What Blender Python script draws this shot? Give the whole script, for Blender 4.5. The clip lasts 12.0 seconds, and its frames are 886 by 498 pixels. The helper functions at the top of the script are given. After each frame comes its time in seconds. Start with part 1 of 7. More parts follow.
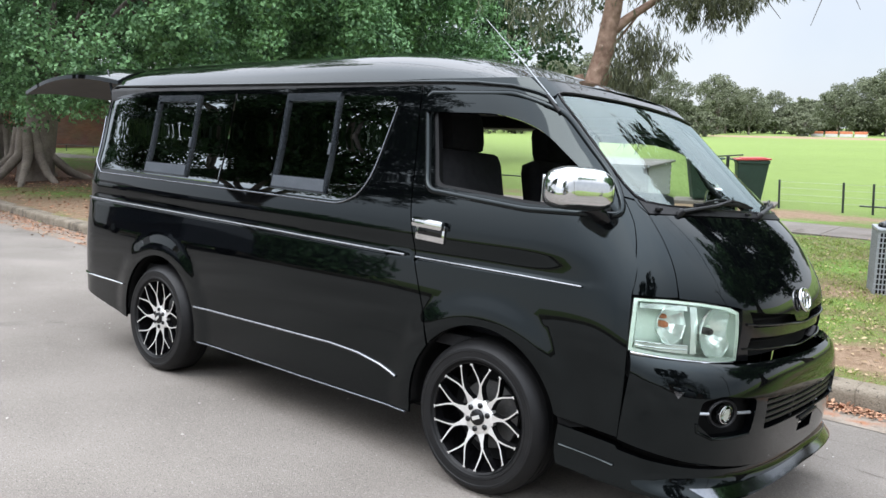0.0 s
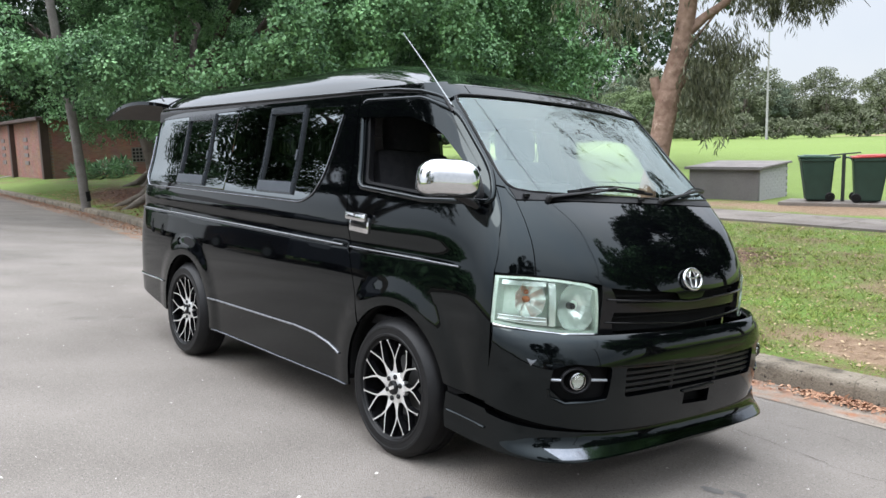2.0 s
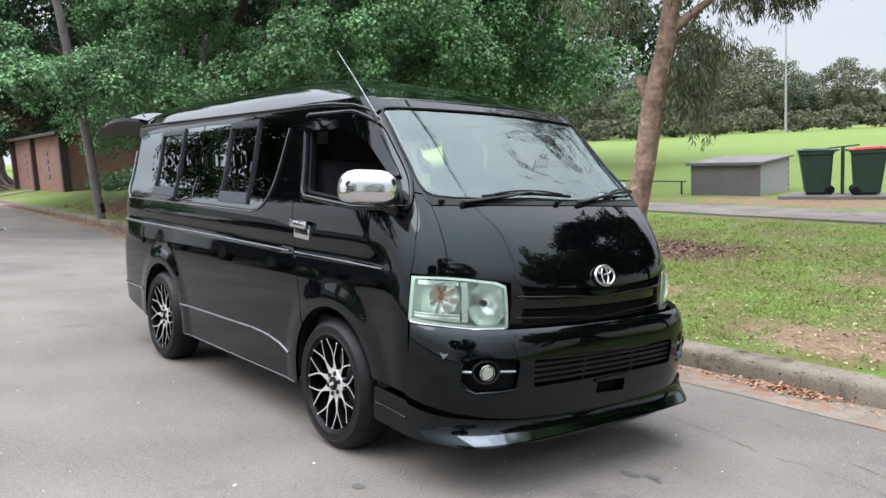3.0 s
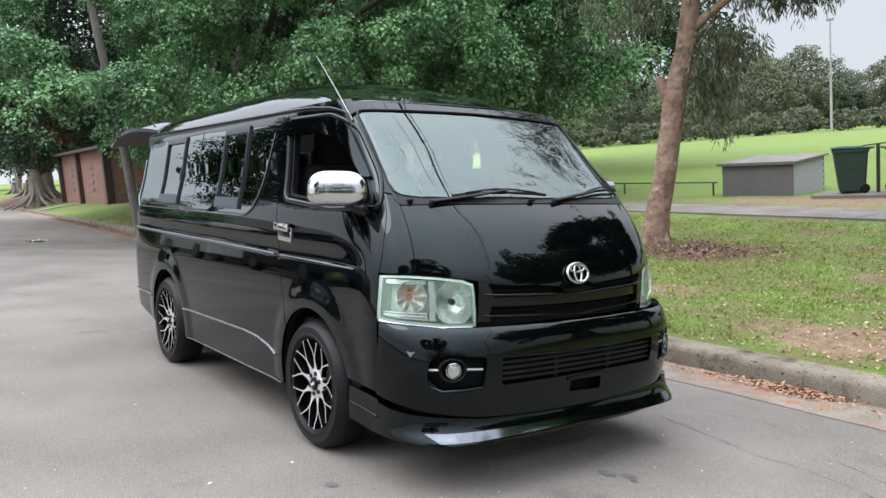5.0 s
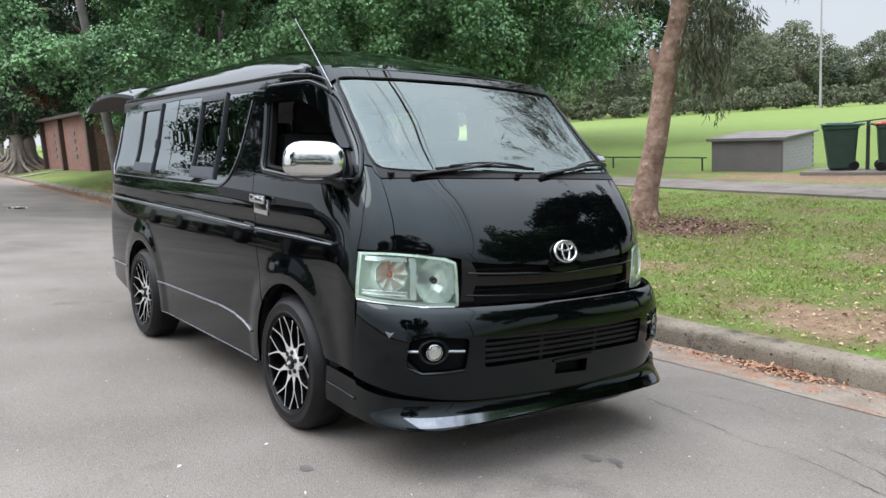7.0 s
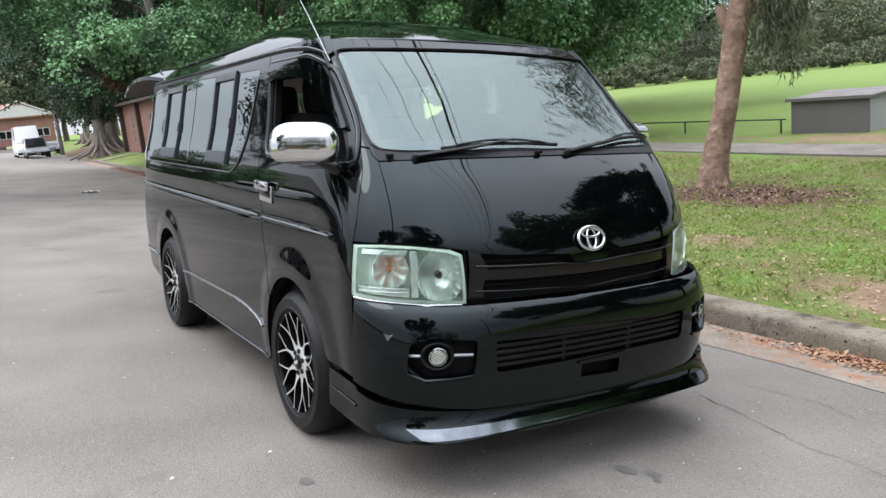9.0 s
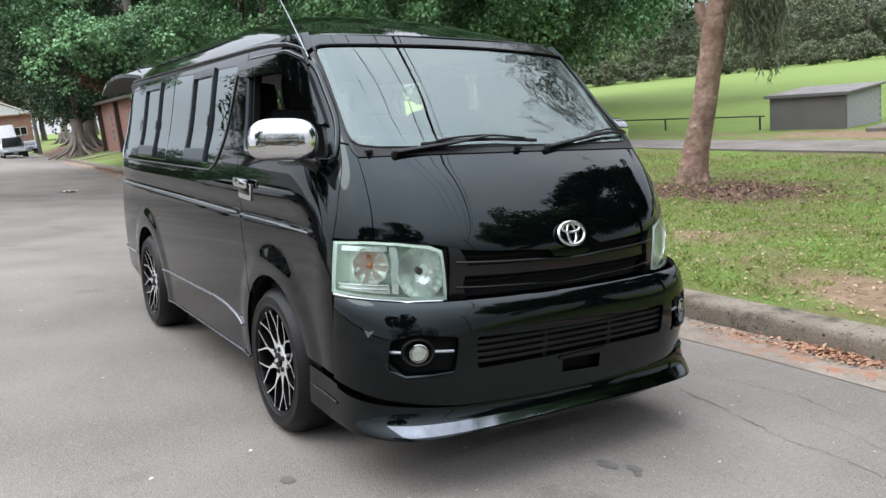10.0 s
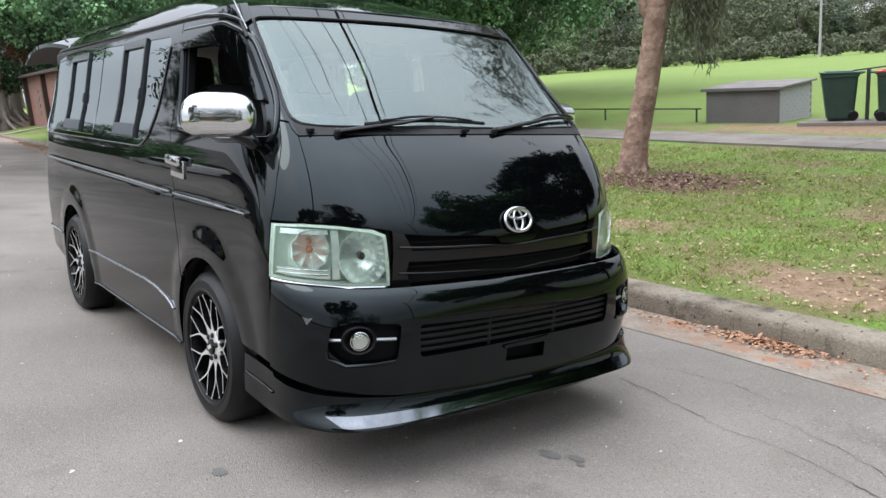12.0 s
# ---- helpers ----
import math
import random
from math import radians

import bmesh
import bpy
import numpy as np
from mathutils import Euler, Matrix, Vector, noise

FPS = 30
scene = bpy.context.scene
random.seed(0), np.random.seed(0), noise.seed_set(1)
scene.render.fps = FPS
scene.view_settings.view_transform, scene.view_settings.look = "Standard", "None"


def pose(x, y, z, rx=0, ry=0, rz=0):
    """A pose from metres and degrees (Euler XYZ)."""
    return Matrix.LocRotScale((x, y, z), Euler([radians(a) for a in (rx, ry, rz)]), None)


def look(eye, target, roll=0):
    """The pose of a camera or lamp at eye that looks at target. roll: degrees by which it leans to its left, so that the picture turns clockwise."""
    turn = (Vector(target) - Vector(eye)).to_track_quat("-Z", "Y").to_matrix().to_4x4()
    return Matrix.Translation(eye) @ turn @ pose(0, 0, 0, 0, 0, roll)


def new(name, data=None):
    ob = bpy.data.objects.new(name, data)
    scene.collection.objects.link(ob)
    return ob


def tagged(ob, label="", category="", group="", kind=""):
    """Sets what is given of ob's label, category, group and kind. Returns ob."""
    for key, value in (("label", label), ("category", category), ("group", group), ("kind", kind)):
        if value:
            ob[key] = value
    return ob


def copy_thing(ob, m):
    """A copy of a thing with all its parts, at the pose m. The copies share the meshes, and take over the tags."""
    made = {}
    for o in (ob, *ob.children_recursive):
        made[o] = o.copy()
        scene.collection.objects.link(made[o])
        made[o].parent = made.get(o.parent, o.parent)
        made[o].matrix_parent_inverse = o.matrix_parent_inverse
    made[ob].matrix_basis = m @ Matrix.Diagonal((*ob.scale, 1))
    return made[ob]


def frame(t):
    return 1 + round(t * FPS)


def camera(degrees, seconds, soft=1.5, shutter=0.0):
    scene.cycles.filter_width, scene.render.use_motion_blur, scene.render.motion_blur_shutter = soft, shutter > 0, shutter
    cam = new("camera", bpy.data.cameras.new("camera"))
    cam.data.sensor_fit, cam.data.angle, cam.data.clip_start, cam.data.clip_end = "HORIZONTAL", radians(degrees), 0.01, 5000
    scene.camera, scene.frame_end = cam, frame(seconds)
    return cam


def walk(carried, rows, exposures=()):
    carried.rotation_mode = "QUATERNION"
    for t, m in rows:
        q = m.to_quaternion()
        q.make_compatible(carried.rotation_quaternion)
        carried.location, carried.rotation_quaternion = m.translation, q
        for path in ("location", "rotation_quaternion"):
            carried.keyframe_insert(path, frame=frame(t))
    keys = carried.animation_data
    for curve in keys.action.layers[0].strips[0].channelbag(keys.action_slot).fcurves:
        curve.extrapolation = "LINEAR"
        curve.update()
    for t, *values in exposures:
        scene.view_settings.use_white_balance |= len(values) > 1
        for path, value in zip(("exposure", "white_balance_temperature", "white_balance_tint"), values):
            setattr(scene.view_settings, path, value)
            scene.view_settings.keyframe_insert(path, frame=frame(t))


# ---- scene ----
cam = camera(58.08, 12.0)
# The road tips 5.7 degrees towards its kerb: the van, the kerb and the walk are laid out on the road.
ROAD = pose(0, 0, 0, -5.7, 0, 0)
PATH = [
    (0, (2.002, -3.613, 1.334), (0.732, -2.077, 1.169), 4.5),
    (0.5, (2.244, -3.431, 1.339), (0.866, -1.987, 1.212), 5.7),
    (1, (2.54, -3.39, 1.325), (1.131, -1.977, 1.204), 4.5),
    (1.5, (2.812, -3.285, 1.319), (1.339, -1.94, 1.175), 3.9),
    (2, (3.059, -3.145, 1.314), (1.526, -1.869, 1.16), 2.8),
    (2.5, (3.301, -3.091, 1.335), (1.753, -1.835, 1.176), 1.7),
    (3, (3.539, -2.948, 1.354), (1.971, -1.716, 1.203), 1.3),
    (3.2, (3.628, -2.859, 1.363), (2.049, -1.641, 1.214), 1.3),
    (5, (3.755, -2.694, 1.324), (2.123, -1.545, 1.189), 0.3),
    (5.5, (3.746, -2.686, 1.328), (2.117, -1.533, 1.185), 0.5),
    (6, (3.744, -2.679, 1.324), (2.119, -1.523, 1.163), 0.8),
    (6.5, (3.738, -2.666, 1.325), (2.124, -1.499, 1.142), 1.0),
    (6.7, (3.702, -2.648, 1.327), (2.1, -1.466, 1.13), 1.1),
    (8.5, (3.462, -2.122, 1.359), (1.769, -1.093, 1.085), 0.0),
    (9, (3.463, -2.129, 1.365), (1.759, -1.118, 1.088), -0.8),
    (9.5, (3.466, -2.136, 1.356), (1.764, -1.123, 1.075), -1.1),
    (10, (3.463, -2.118, 1.356), (1.783, -1.071, 1.074), -1.0),
    (10.5, (3.442, -2.092, 1.343), (1.786, -1.011, 1.043), -1.2),
    (11, (3.432, -2.077, 1.345), (1.794, -0.977, 1.017), -1.2),
    (11.5, (3.426, -2.063, 1.343), (1.812, -0.927, 1.018), -0.2),
    (12, (3.369, -2.078, 1.34), (1.779, -0.908, 1.021), 0.6),
]
walk(cam, [(t, ROAD @ look(eye, target, roll)) for t, eye, target, roll in PATH], exposures=((0.0, 0.20), (1.5, 0.14), (3.0, 0.03), (5.0, -0.05), (9.0, -0.08), (12.0, -0.08)))
from mathutils.geometry import delaunay_2d_cdt

# ---- light: an overcast afternoon ----
world = bpy.data.worlds.new("world")
scene.world = world
world.use_nodes = True
wn, wl = world.node_tree.nodes, world.node_tree.links
wn.clear()
sky = wn.new("ShaderNodeTexSky")
sky.sky_type, sky.sun_disc = "NISHITA", False
sky.sun_elevation, sky.sun_rotation = radians(48), radians(200)
# clouds: brightest overhead, as an overcast sky is, with soft patches
coord = wn.new("ShaderNodeTexCoord")
split = wn.new("ShaderNodeSeparateXYZ")
rise = wn.new("ShaderNodeMapRange")
rise.inputs["From Min"].default_value, rise.inputs["From Max"].default_value = 0.14, 1.0
rise.inputs["To Min"].default_value, rise.inputs["To Max"].default_value = 0.60, 3.25
cloud = wn.new("ShaderNodeTexNoise")
cloud.inputs["Scale"].default_value, cloud.inputs["Detail"].default_value = 2.2, 5
ramp = wn.new("ShaderNodeValToRGB")
ramp.color_ramp.elements[0].position, ramp.color_ramp.elements[0].color = 0.30, (0.79, 0.87, 1.0, 1)
ramp.color_ramp.elements[1].position, ramp.color_ramp.elements[1].color = 0.62, (0.98, 1.02, 1.11, 1)
lit = wn.new("ShaderNodeMix")
lit.data_type, lit.blend_type = "RGBA", "MULTIPLY"
lit.inputs["Factor"].default_value = 1.0
veil = wn.new("ShaderNodeBackground")
clear = wn.new("ShaderNodeBackground")
both = wn.new("ShaderNodeAddShader")
done = wn.new("ShaderNodeOutputWorld")
wl.new(coord.outputs["Generated"], split.inputs[0])
wl.new(coord.outputs["Generated"], cloud.inputs["Vector"])
wl.new(split.outputs["Z"], rise.inputs["Value"])
wl.new(cloud.outputs["Fac"], ramp.inputs["Fac"])
wl.new(ramp.outputs["Color"], lit.inputs["A"])
wl.new(rise.outputs["Result"], lit.inputs["B"])
# the cloud is thinner round the hidden sun
towards = wn.new("ShaderNodeVectorMath")
towards.operation = "DOT_PRODUCT"
towards.inputs[1].default_value = Vector((-6, -16, 22)).normalized()
glow = wn.new("ShaderNodeMapRange")
glow.interpolation_type = "SMOOTHSTEP"
glow.inputs["From Min"].default_value, glow.inputs["From Max"].default_value = -0.35, 1.0
glow.inputs["To Min"].default_value, glow.inputs["To Max"].default_value = 1.30, 1.95
sunny = wn.new("ShaderNodeMix")
sunny.data_type, sunny.blend_type = "RGBA", "MULTIPLY"
sunny.inputs["Factor"].default_value = 1.0
wl.new(coord.outputs["Generated"], towards.inputs[0])
wl.new(towards.outputs["Value"], glow.inputs["Value"])
wl.new(lit.outputs["Result"], sunny.inputs["A"])
wl.new(glow.outputs["Result"], sunny.inputs["B"])
wl.new(sunny.outputs["Result"], veil.inputs["Color"])
wl.new(sky.outputs["Color"], clear.inputs["Color"])
veil.inputs["Strength"].default_value, clear.inputs["Strength"].default_value = 0.93, 0.02
wl.new(veil.outputs[0], both.inputs[0])
wl.new(clear.outputs[0], both.inputs[1])
wl.new(both.outputs[0], done.inputs["Surface"])
sun = new("sun", bpy.data.lights.new("sun", "SUN"))
sun.data.energy, sun.data.angle, sun.data.color = 0.95, radians(25), (1.0, 0.98, 0.95)
sun.matrix_world = look((0, 0, 22), (6, 16, 0))


# ---- building helpers ----
def part(name, data, material, parent=None, label="", m=None):
    """ONE mesh object from a mesh or bmesh, under a thing or a part."""
    if isinstance(data, bmesh.types.BMesh):
        me = bpy.data.meshes.new(name)
        data.to_mesh(me)
        data.free()
        data = me
    if material is not None and not data.materials:
        data.materials.append(material)
    ob = new(name, data)
    if parent is not None:
        ob.parent = parent
    if m is not None:
        ob.matrix_basis = m
    if label:
        ob["label"] = label
    return ob


def thing(name, label, category, m=None, group="", kind=""):
    """An Empty at the base of a thing made of parts."""
    ob = new(name)
    ob.empty_display_size = 0.1
    if m is not None:
        ob.matrix_basis = m
    return tagged(ob, label, category, group, kind)


class Bag:
    """Collects vertices and faces of one mesh."""

    def __init__(self):
        self.v, self.f, self.n = [], [], 0

    def add(self, verts, faces, m=None):
        if m is not None:
            verts = [m @ Vector(p) for p in verts]
        self.v += [tuple(p) for p in verts]
        self.f += [tuple(i + self.n for i in f) for f in faces]
        self.n += len(verts)
        return self

    def box(self, size, m=None, bevel=0.0):
        x, y, z = (s / 2 for s in size)
        b = min(bevel, x * 0.9, y * 0.9, z * 0.9)
        if b <= 0:
            v = [(i * x, j * y, k * z) for i in (-1, 1) for j in (-1, 1) for k in (-1, 1)]
            return self.add(v, [(0, 1, 3, 2), (4, 6, 7, 5), (0, 4, 5, 1), (2, 3, 7, 6), (0, 2, 6, 4), (1, 5, 7, 3)], m)
        bm = bmesh.new()
        bmesh.ops.create_cube(bm, size=1.0, matrix=Matrix.Diagonal((2 * x, 2 * y, 2 * z, 1)))
        bmesh.ops.bevel(bm, geom=bm.edges[:], offset=b, segments=2, profile=0.6, affect="EDGES")
        bm.verts.index_update()
        v, f = [p.co.copy() for p in bm.verts], [tuple(q.index for q in g.verts) for g in bm.faces]
        bm.free()
        return self.add(v, f, m)

    def tube(self, path, radius, sides=8, closed=False, squash=1.0, m=None):
        """A pipe along a path; radius: one, or one for each point."""
        path = [Vector(p) for p in path]
        n = len(path)
        rad = radius if isinstance(radius, (list, tuple)) else [radius] * n
        verts, up = [], None
        for i, p in enumerate(path):
            a = path[i - 1] if (i or closed) else p
            b = path[(i + 1) % n] if (i < n - 1 or closed) else p
            d = (b - a).normalized()
            if up is None:
                up = Vector((0, 0, 1)) if abs(d.z) < 0.9 else Vector((1, 0, 0))
            s = d.cross(up).normalized()
            up = s.cross(d).normalized()
            for k in range(sides):
                t = 2 * math.pi * k / sides
                verts.append(p + s * (math.cos(t) * rad[i]) + up * (math.sin(t) * rad[i] * squash))
        faces = []
        for i in range(n if closed else n - 1):
            for k in range(sides):
                j, l = (i + 1) % n, (k + 1) % sides
                faces.append((i * sides + k, i * sides + l, j * sides + l, j * sides + k))
        if not closed:
            faces += [tuple(range(sides - 1, -1, -1)), tuple((n - 1) * sides + k for k in range(sides))]
        return self.add(verts, faces, m)

    def lathe(self, profile, sides=32, m=None, caps=True):
        """A profile of (radius, height) turned about z."""
        verts = [(r * math.cos(2 * math.pi * k / sides), r * math.sin(2 * math.pi * k / sides), h) for r, h in profile for k in range(sides)]
        faces = [(i * sides + k, i * sides + (k + 1) % sides, (i + 1) * sides + (k + 1) % sides, (i + 1) * sides + k)
                 for i in range(len(profile) - 1) for k in range(sides)]
        if caps:
            faces += [tuple(range(sides - 1, -1, -1)), tuple((len(profile) - 1) * sides + k for k in range(sides))]
        return self.add(verts, faces, m)

    def prism(self, poly, depth, m=None):
        """A polygon in x, y pushed up by depth."""
        n = len(poly)
        v = [(x, y, 0) for x, y in poly] + [(x, y, depth) for x, y in poly]
        return self.add(v, [tuple(range(n - 1, -1, -1)), tuple(range(n, 2 * n))] + [(i, (i + 1) % n, n + (i + 1) % n, n + i) for i in range(n)], m)

    def mesh(self, name="mesh", smooth=None):
        me = bpy.data.meshes.new(name)
        me.from_pydata(self.v, [], self.f)
        me.update()
        if smooth is not None:
            me.polygons.foreach_set("use_smooth", [True] * len(self.f))
            me.set_sharp_from_angle(angle=radians(smooth))
        return me


# ---- materials ----
def tree_of(name):
    m = bpy.data.materials.new(name)
    m.use_nodes = True
    return m, m.node_tree.nodes, m.node_tree.links, m.node_tree.nodes["Principled BSDF"]


def surface(name, low, high, rough=0.6, scale=8.0, fine=60.0, metal=0.0, bump=0.0, bump_scale=None, coat=0.0, spread=(0.35, 0.65),
            rough_var=0.1, each=0.0, spec=0.5, where="Object", thin=0.0, stains=None, tint=(1.0, 1.0, 1.0)):
    """A surface whose colour wanders between low and high at two sizes, with its own gloss, relief and, with each, a tone for each piece.
    stains: (colour, scale, from, to) of patches with their own shape."""
    m, nodes, links, bsdf = tree_of(name)
    tc = nodes.new("ShaderNodeTexCoord")
    big, small = nodes.new("ShaderNodeTexNoise"), nodes.new("ShaderNodeTexNoise")
    big.inputs["Scale"].default_value, small.inputs["Scale"].default_value = scale, fine
    big.inputs["Detail"].default_value, small.inputs["Detail"].default_value = 4, 3
    if where == "World":
        geo = nodes.new("ShaderNodeNewGeometry")
        source = geo.outputs["Position"]
    else:
        source = tc.outputs[where]
    for t in (big, small):
        links.new(source, t.inputs["Vector"])
    add = nodes.new("ShaderNodeMix")
    add.data_type = "FLOAT"
    add.inputs["Factor"].default_value = 0.45
    links.new(big.outputs["Fac"], add.inputs["A"])
    links.new(small.outputs["Fac"], add.inputs["B"])
    value = add.outputs["Result"]
    if each:
        info = nodes.new("ShaderNodeNewGeometry")
        ob = nodes.new("ShaderNodeObjectInfo")
        mix = nodes.new("ShaderNodeMath")
        mix.operation = "ADD"
        links.new(info.outputs["Random Per Island"], mix.inputs[0])
        links.new(ob.outputs["Random"], mix.inputs[1])
        fr = nodes.new("ShaderNodeMath")
        fr.operation = "FRACT"
        links.new(mix.outputs[0], fr.inputs[0])
        own = nodes.new("ShaderNodeMix")
        own.data_type = "FLOAT"
        own.inputs["Factor"].default_value = each
        links.new(value, own.inputs["A"])
        links.new(fr.outputs[0], own.inputs["B"])
        value = own.outputs["Result"]
    cr = nodes.new("ShaderNodeValToRGB")
    cr.color_ramp.elements[0].position, cr.color_ramp.elements[0].color = spread[0], (*low, 1)
    cr.color_ramp.elements[1].position, cr.color_ramp.elements[1].color = spread[1], (*high, 1)
    links.new(value, cr.inputs["Fac"])
    colour = cr.outputs["Color"]
    if stains:
        for tint, sc, lo, hi in stains:
            n = nodes.new("ShaderNodeTexNoise")
            n.inputs["Scale"].default_value, n.inputs["Detail"].default_value, n.inputs["Roughness"].default_value = sc, 6, 0.65
            links.new(source, n.inputs["Vector"])
            r = nodes.new("ShaderNodeMapRange")
            r.inputs["From Min"].default_value, r.inputs["From Max"].default_value = lo, hi
            links.new(n.outputs["Fac"], r.inputs["Value"])
            mx = nodes.new("ShaderNodeMix")
            mx.data_type = "RGBA"
            links.new(r.outputs["Result"], mx.inputs["Factor"])
            links.new(colour, mx.inputs["A"])
            mx.inputs["B"].default_value = (*tint, 1)
            colour = mx.outputs["Result"]
    links.new(colour, bsdf.inputs["Base Color"])
    rr = nodes.new("ShaderNodeMapRange")
    rr.inputs["To Min"].default_value, rr.inputs["To Max"].default_value = max(0.0, rough - rough_var), min(1.0, rough + rough_var)
    links.new(small.outputs["Fac"], rr.inputs["Value"])
    links.new(rr.outputs["Result"], bsdf.inputs["Roughness"])
    bsdf.inputs["Metallic"].default_value = metal
    bsdf.inputs["Specular IOR Level"].default_value = spec
    bsdf.inputs["Specular Tint"].default_value = (*tint, 1)
    bsdf.inputs["Coat Weight"].default_value = coat
    bsdf.inputs["Coat Roughness"].default_value = 0.03
    if bump:
        b = nodes.new("ShaderNodeBump")
        b.inputs["Strength"].default_value, b.inputs["Distance"].default_value = 1.0, bump
        t = small
        if bump_scale:
            t = nodes.new("ShaderNodeTexNoise")
            t.inputs["Scale"].default_value, t.inputs["Detail"].default_value = bump_scale, 4
            links.new(source, t.inputs["Vector"])
        links.new(t.outputs["Fac"], b.inputs["Height"])
        links.new(b.outputs["Normal"], bsdf.inputs["Normal"])
    if thin:
        trans = nodes.new("ShaderNodeBsdfTranslucent")
        links.new(colour, trans.inputs["Color"])
        mixs = nodes.new("ShaderNodeMixShader")
        mixs.inputs["Fac"].default_value = thin
        links.new(bsdf.outputs[0], mixs.inputs[1])
        links.new(trans.outputs[0], mixs.inputs[2])
        links.new(mixs.outputs[0], nodes["Material Output"].inputs["Surface"])
    return m


def glassy(name, tint, rough=0.0, ior=1.5, shine=(1.0, 1.0, 1.0)):
    """A thin pane: it mirrors by its angle and lets light straight through with a tint."""
    m, nodes, links, bsdf = tree_of(name)
    nodes.remove(bsdf)
    fres = nodes.new("ShaderNodeFresnel")
    fres.inputs["IOR"].default_value = ior
    gloss, clear_ = nodes.new("ShaderNodeBsdfGlossy"), nodes.new("ShaderNodeBsdfTransparent")
    gloss.inputs["Roughness"].default_value = rough
    gloss.inputs["Color"].default_value = (*shine, 1)
    clear_.inputs["Color"].default_value = (*tint, 1)
    mixs = nodes.new("ShaderNodeMixShader")
    links.new(fres.outputs[0], mixs.inputs[0])
    links.new(clear_.outputs[0], mixs.inputs[1])
    links.new(gloss.outputs[0], mixs.inputs[2])
    links.new(mixs.outputs[0], nodes["Material Output"].inputs["Surface"])
    return m


PAINT = surface("black car paint", (0.0006, 0.0007, 0.0009), (0.0012, 0.0014, 0.0017), 0.03, 3, 900, rough_var=0.012, spec=0.33, tint=(0.84, 0.97, 1.0))
BLACK_PLASTIC = surface("black plastic", (0.003, 0.003, 0.0035), (0.007, 0.007, 0.0075), 0.42, 20, 300, bump=0.0003, spec=0.22)
MATT_BLACK = surface("matt black lining", (0.003, 0.003, 0.003), (0.006, 0.006, 0.006), 0.9, 10, 100, spec=0.2)
RUBBER = surface("tyre rubber", (0.004, 0.004, 0.0045), (0.009, 0.009, 0.009), 0.48, 12, 160, bump=0.0005, spec=0.22)
CHROME = surface("chrome", (0.60, 0.605, 0.61), (0.68, 0.685, 0.69), 0.05, 5, 60, metal=1.0, rough_var=0.02)
MACHINED = surface("machined alloy", (0.74, 0.73, 0.71), (0.82, 0.81, 0.79), 0.30, 6, 60, metal=0.75, rough_var=0.03)
GLOSS_BLACK = surface("gloss black metal", (0.0025, 0.0025, 0.003), (0.005, 0.005, 0.0055), 0.16, 9, 120, spec=0.35)
STEEL_GREY = surface("grey steel", (0.20, 0.215, 0.23), (0.30, 0.315, 0.33), 0.38, 8, 90, metal=0.6)
SASH = surface("dark grey window sash", (0.009, 0.011, 0.013), (0.016, 0.019, 0.023), 0.2, 8, 90)
DISC = surface("dull brake disc", (0.05, 0.05, 0.05), (0.09, 0.088, 0.085), 0.5, 20, 120, metal=0.5)
GREY_PAINT = surface("grey trim", (0.030, 0.035, 0.042), (0.048, 0.055, 0.064), 0.35, 8, 90)
TINTED = glassy("dark privacy glass", (0.008, 0.010, 0.011), ior=2.75, shine=(0.92, 0.99, 1.0))
PLAIN_TINT = glassy("dark privacy glass of the far side", (0.030, 0.034, 0.036), ior=1.08)
WINDSCREEN = glassy("windscreen glass", (0.93, 0.99, 0.95), ior=1.80, shine=(0.86, 1.0, 0.98))
CLEAR_GLASS = glassy("clear door glass", (0.96, 0.99, 0.97))
LENS = glassy("headlight lens", (0.93, 0.985, 0.95))
REFLECTOR = surface("lamp reflector", (0.84, 0.92, 0.88), (0.94, 0.98, 0.95), 0.16, 30, 140, metal=0.62, bump=0.0016, bump_scale=70)
LAMP_BODY = surface("pale lamp housing", (0.76, 0.87, 0.77), (0.86, 0.94, 0.86), 0.25, 12, 60)
DARK_CHROME = surface("dark bright trim", (0.17, 0.18, 0.20), (0.25, 0.26, 0.28), 0.12, 8, 90, metal=1.0, rough_var=0.04)
SATIN_TRIM = surface("satin bright trim", (0.26, 0.265, 0.28), (0.36, 0.365, 0.38), 0.28, 8, 90, metal=1.0, rough_var=0.05)
# metal in place of the lip's gloss paint, to strengthen its sky reflection
LIP_SHEEN = surface("added sky sheen of the lip", (0.135, 0.142, 0.155), (0.165, 0.172, 0.185), 0.10, 3, 60, metal=1.0, rough_var=0.02)
AMBER = surface("amber bulb", (0.46, 0.13, 0.05), (0.56, 0.19, 0.08), 0.25, 20, 100)
SEAT_CLOTH = surface("dark seat cloth", (0.010, 0.010, 0.012), (0.024, 0.024, 0.027), 0.9, 30, 400, bump=0.001)
CABIN = surface("dark cabin plastic", (0.012, 0.012, 0.013), (0.028, 0.028, 0.03), 0.7, 12, 200, bump=0.0005)
HATCH_TRIM = surface("brown hatch lining", (0.024, 0.019, 0.018), (0.038, 0.031, 0.029), 0.75, 6, 90)

# ---- ground ----
SLOPE = math.tan(radians(5.7))


def kerb_y(x):
    """Where the kerb's face stands (world y) along the road."""
    return float(np.interp(-x, [-40, 4, 9, 13, 19, 33, 75, 140], [2.36, 2.36, 2.56, 2.98, 3.75, 4.5, 6.2, 8.5]))


def road_z(y):
    return -SLOPE * max(y, -5.5)


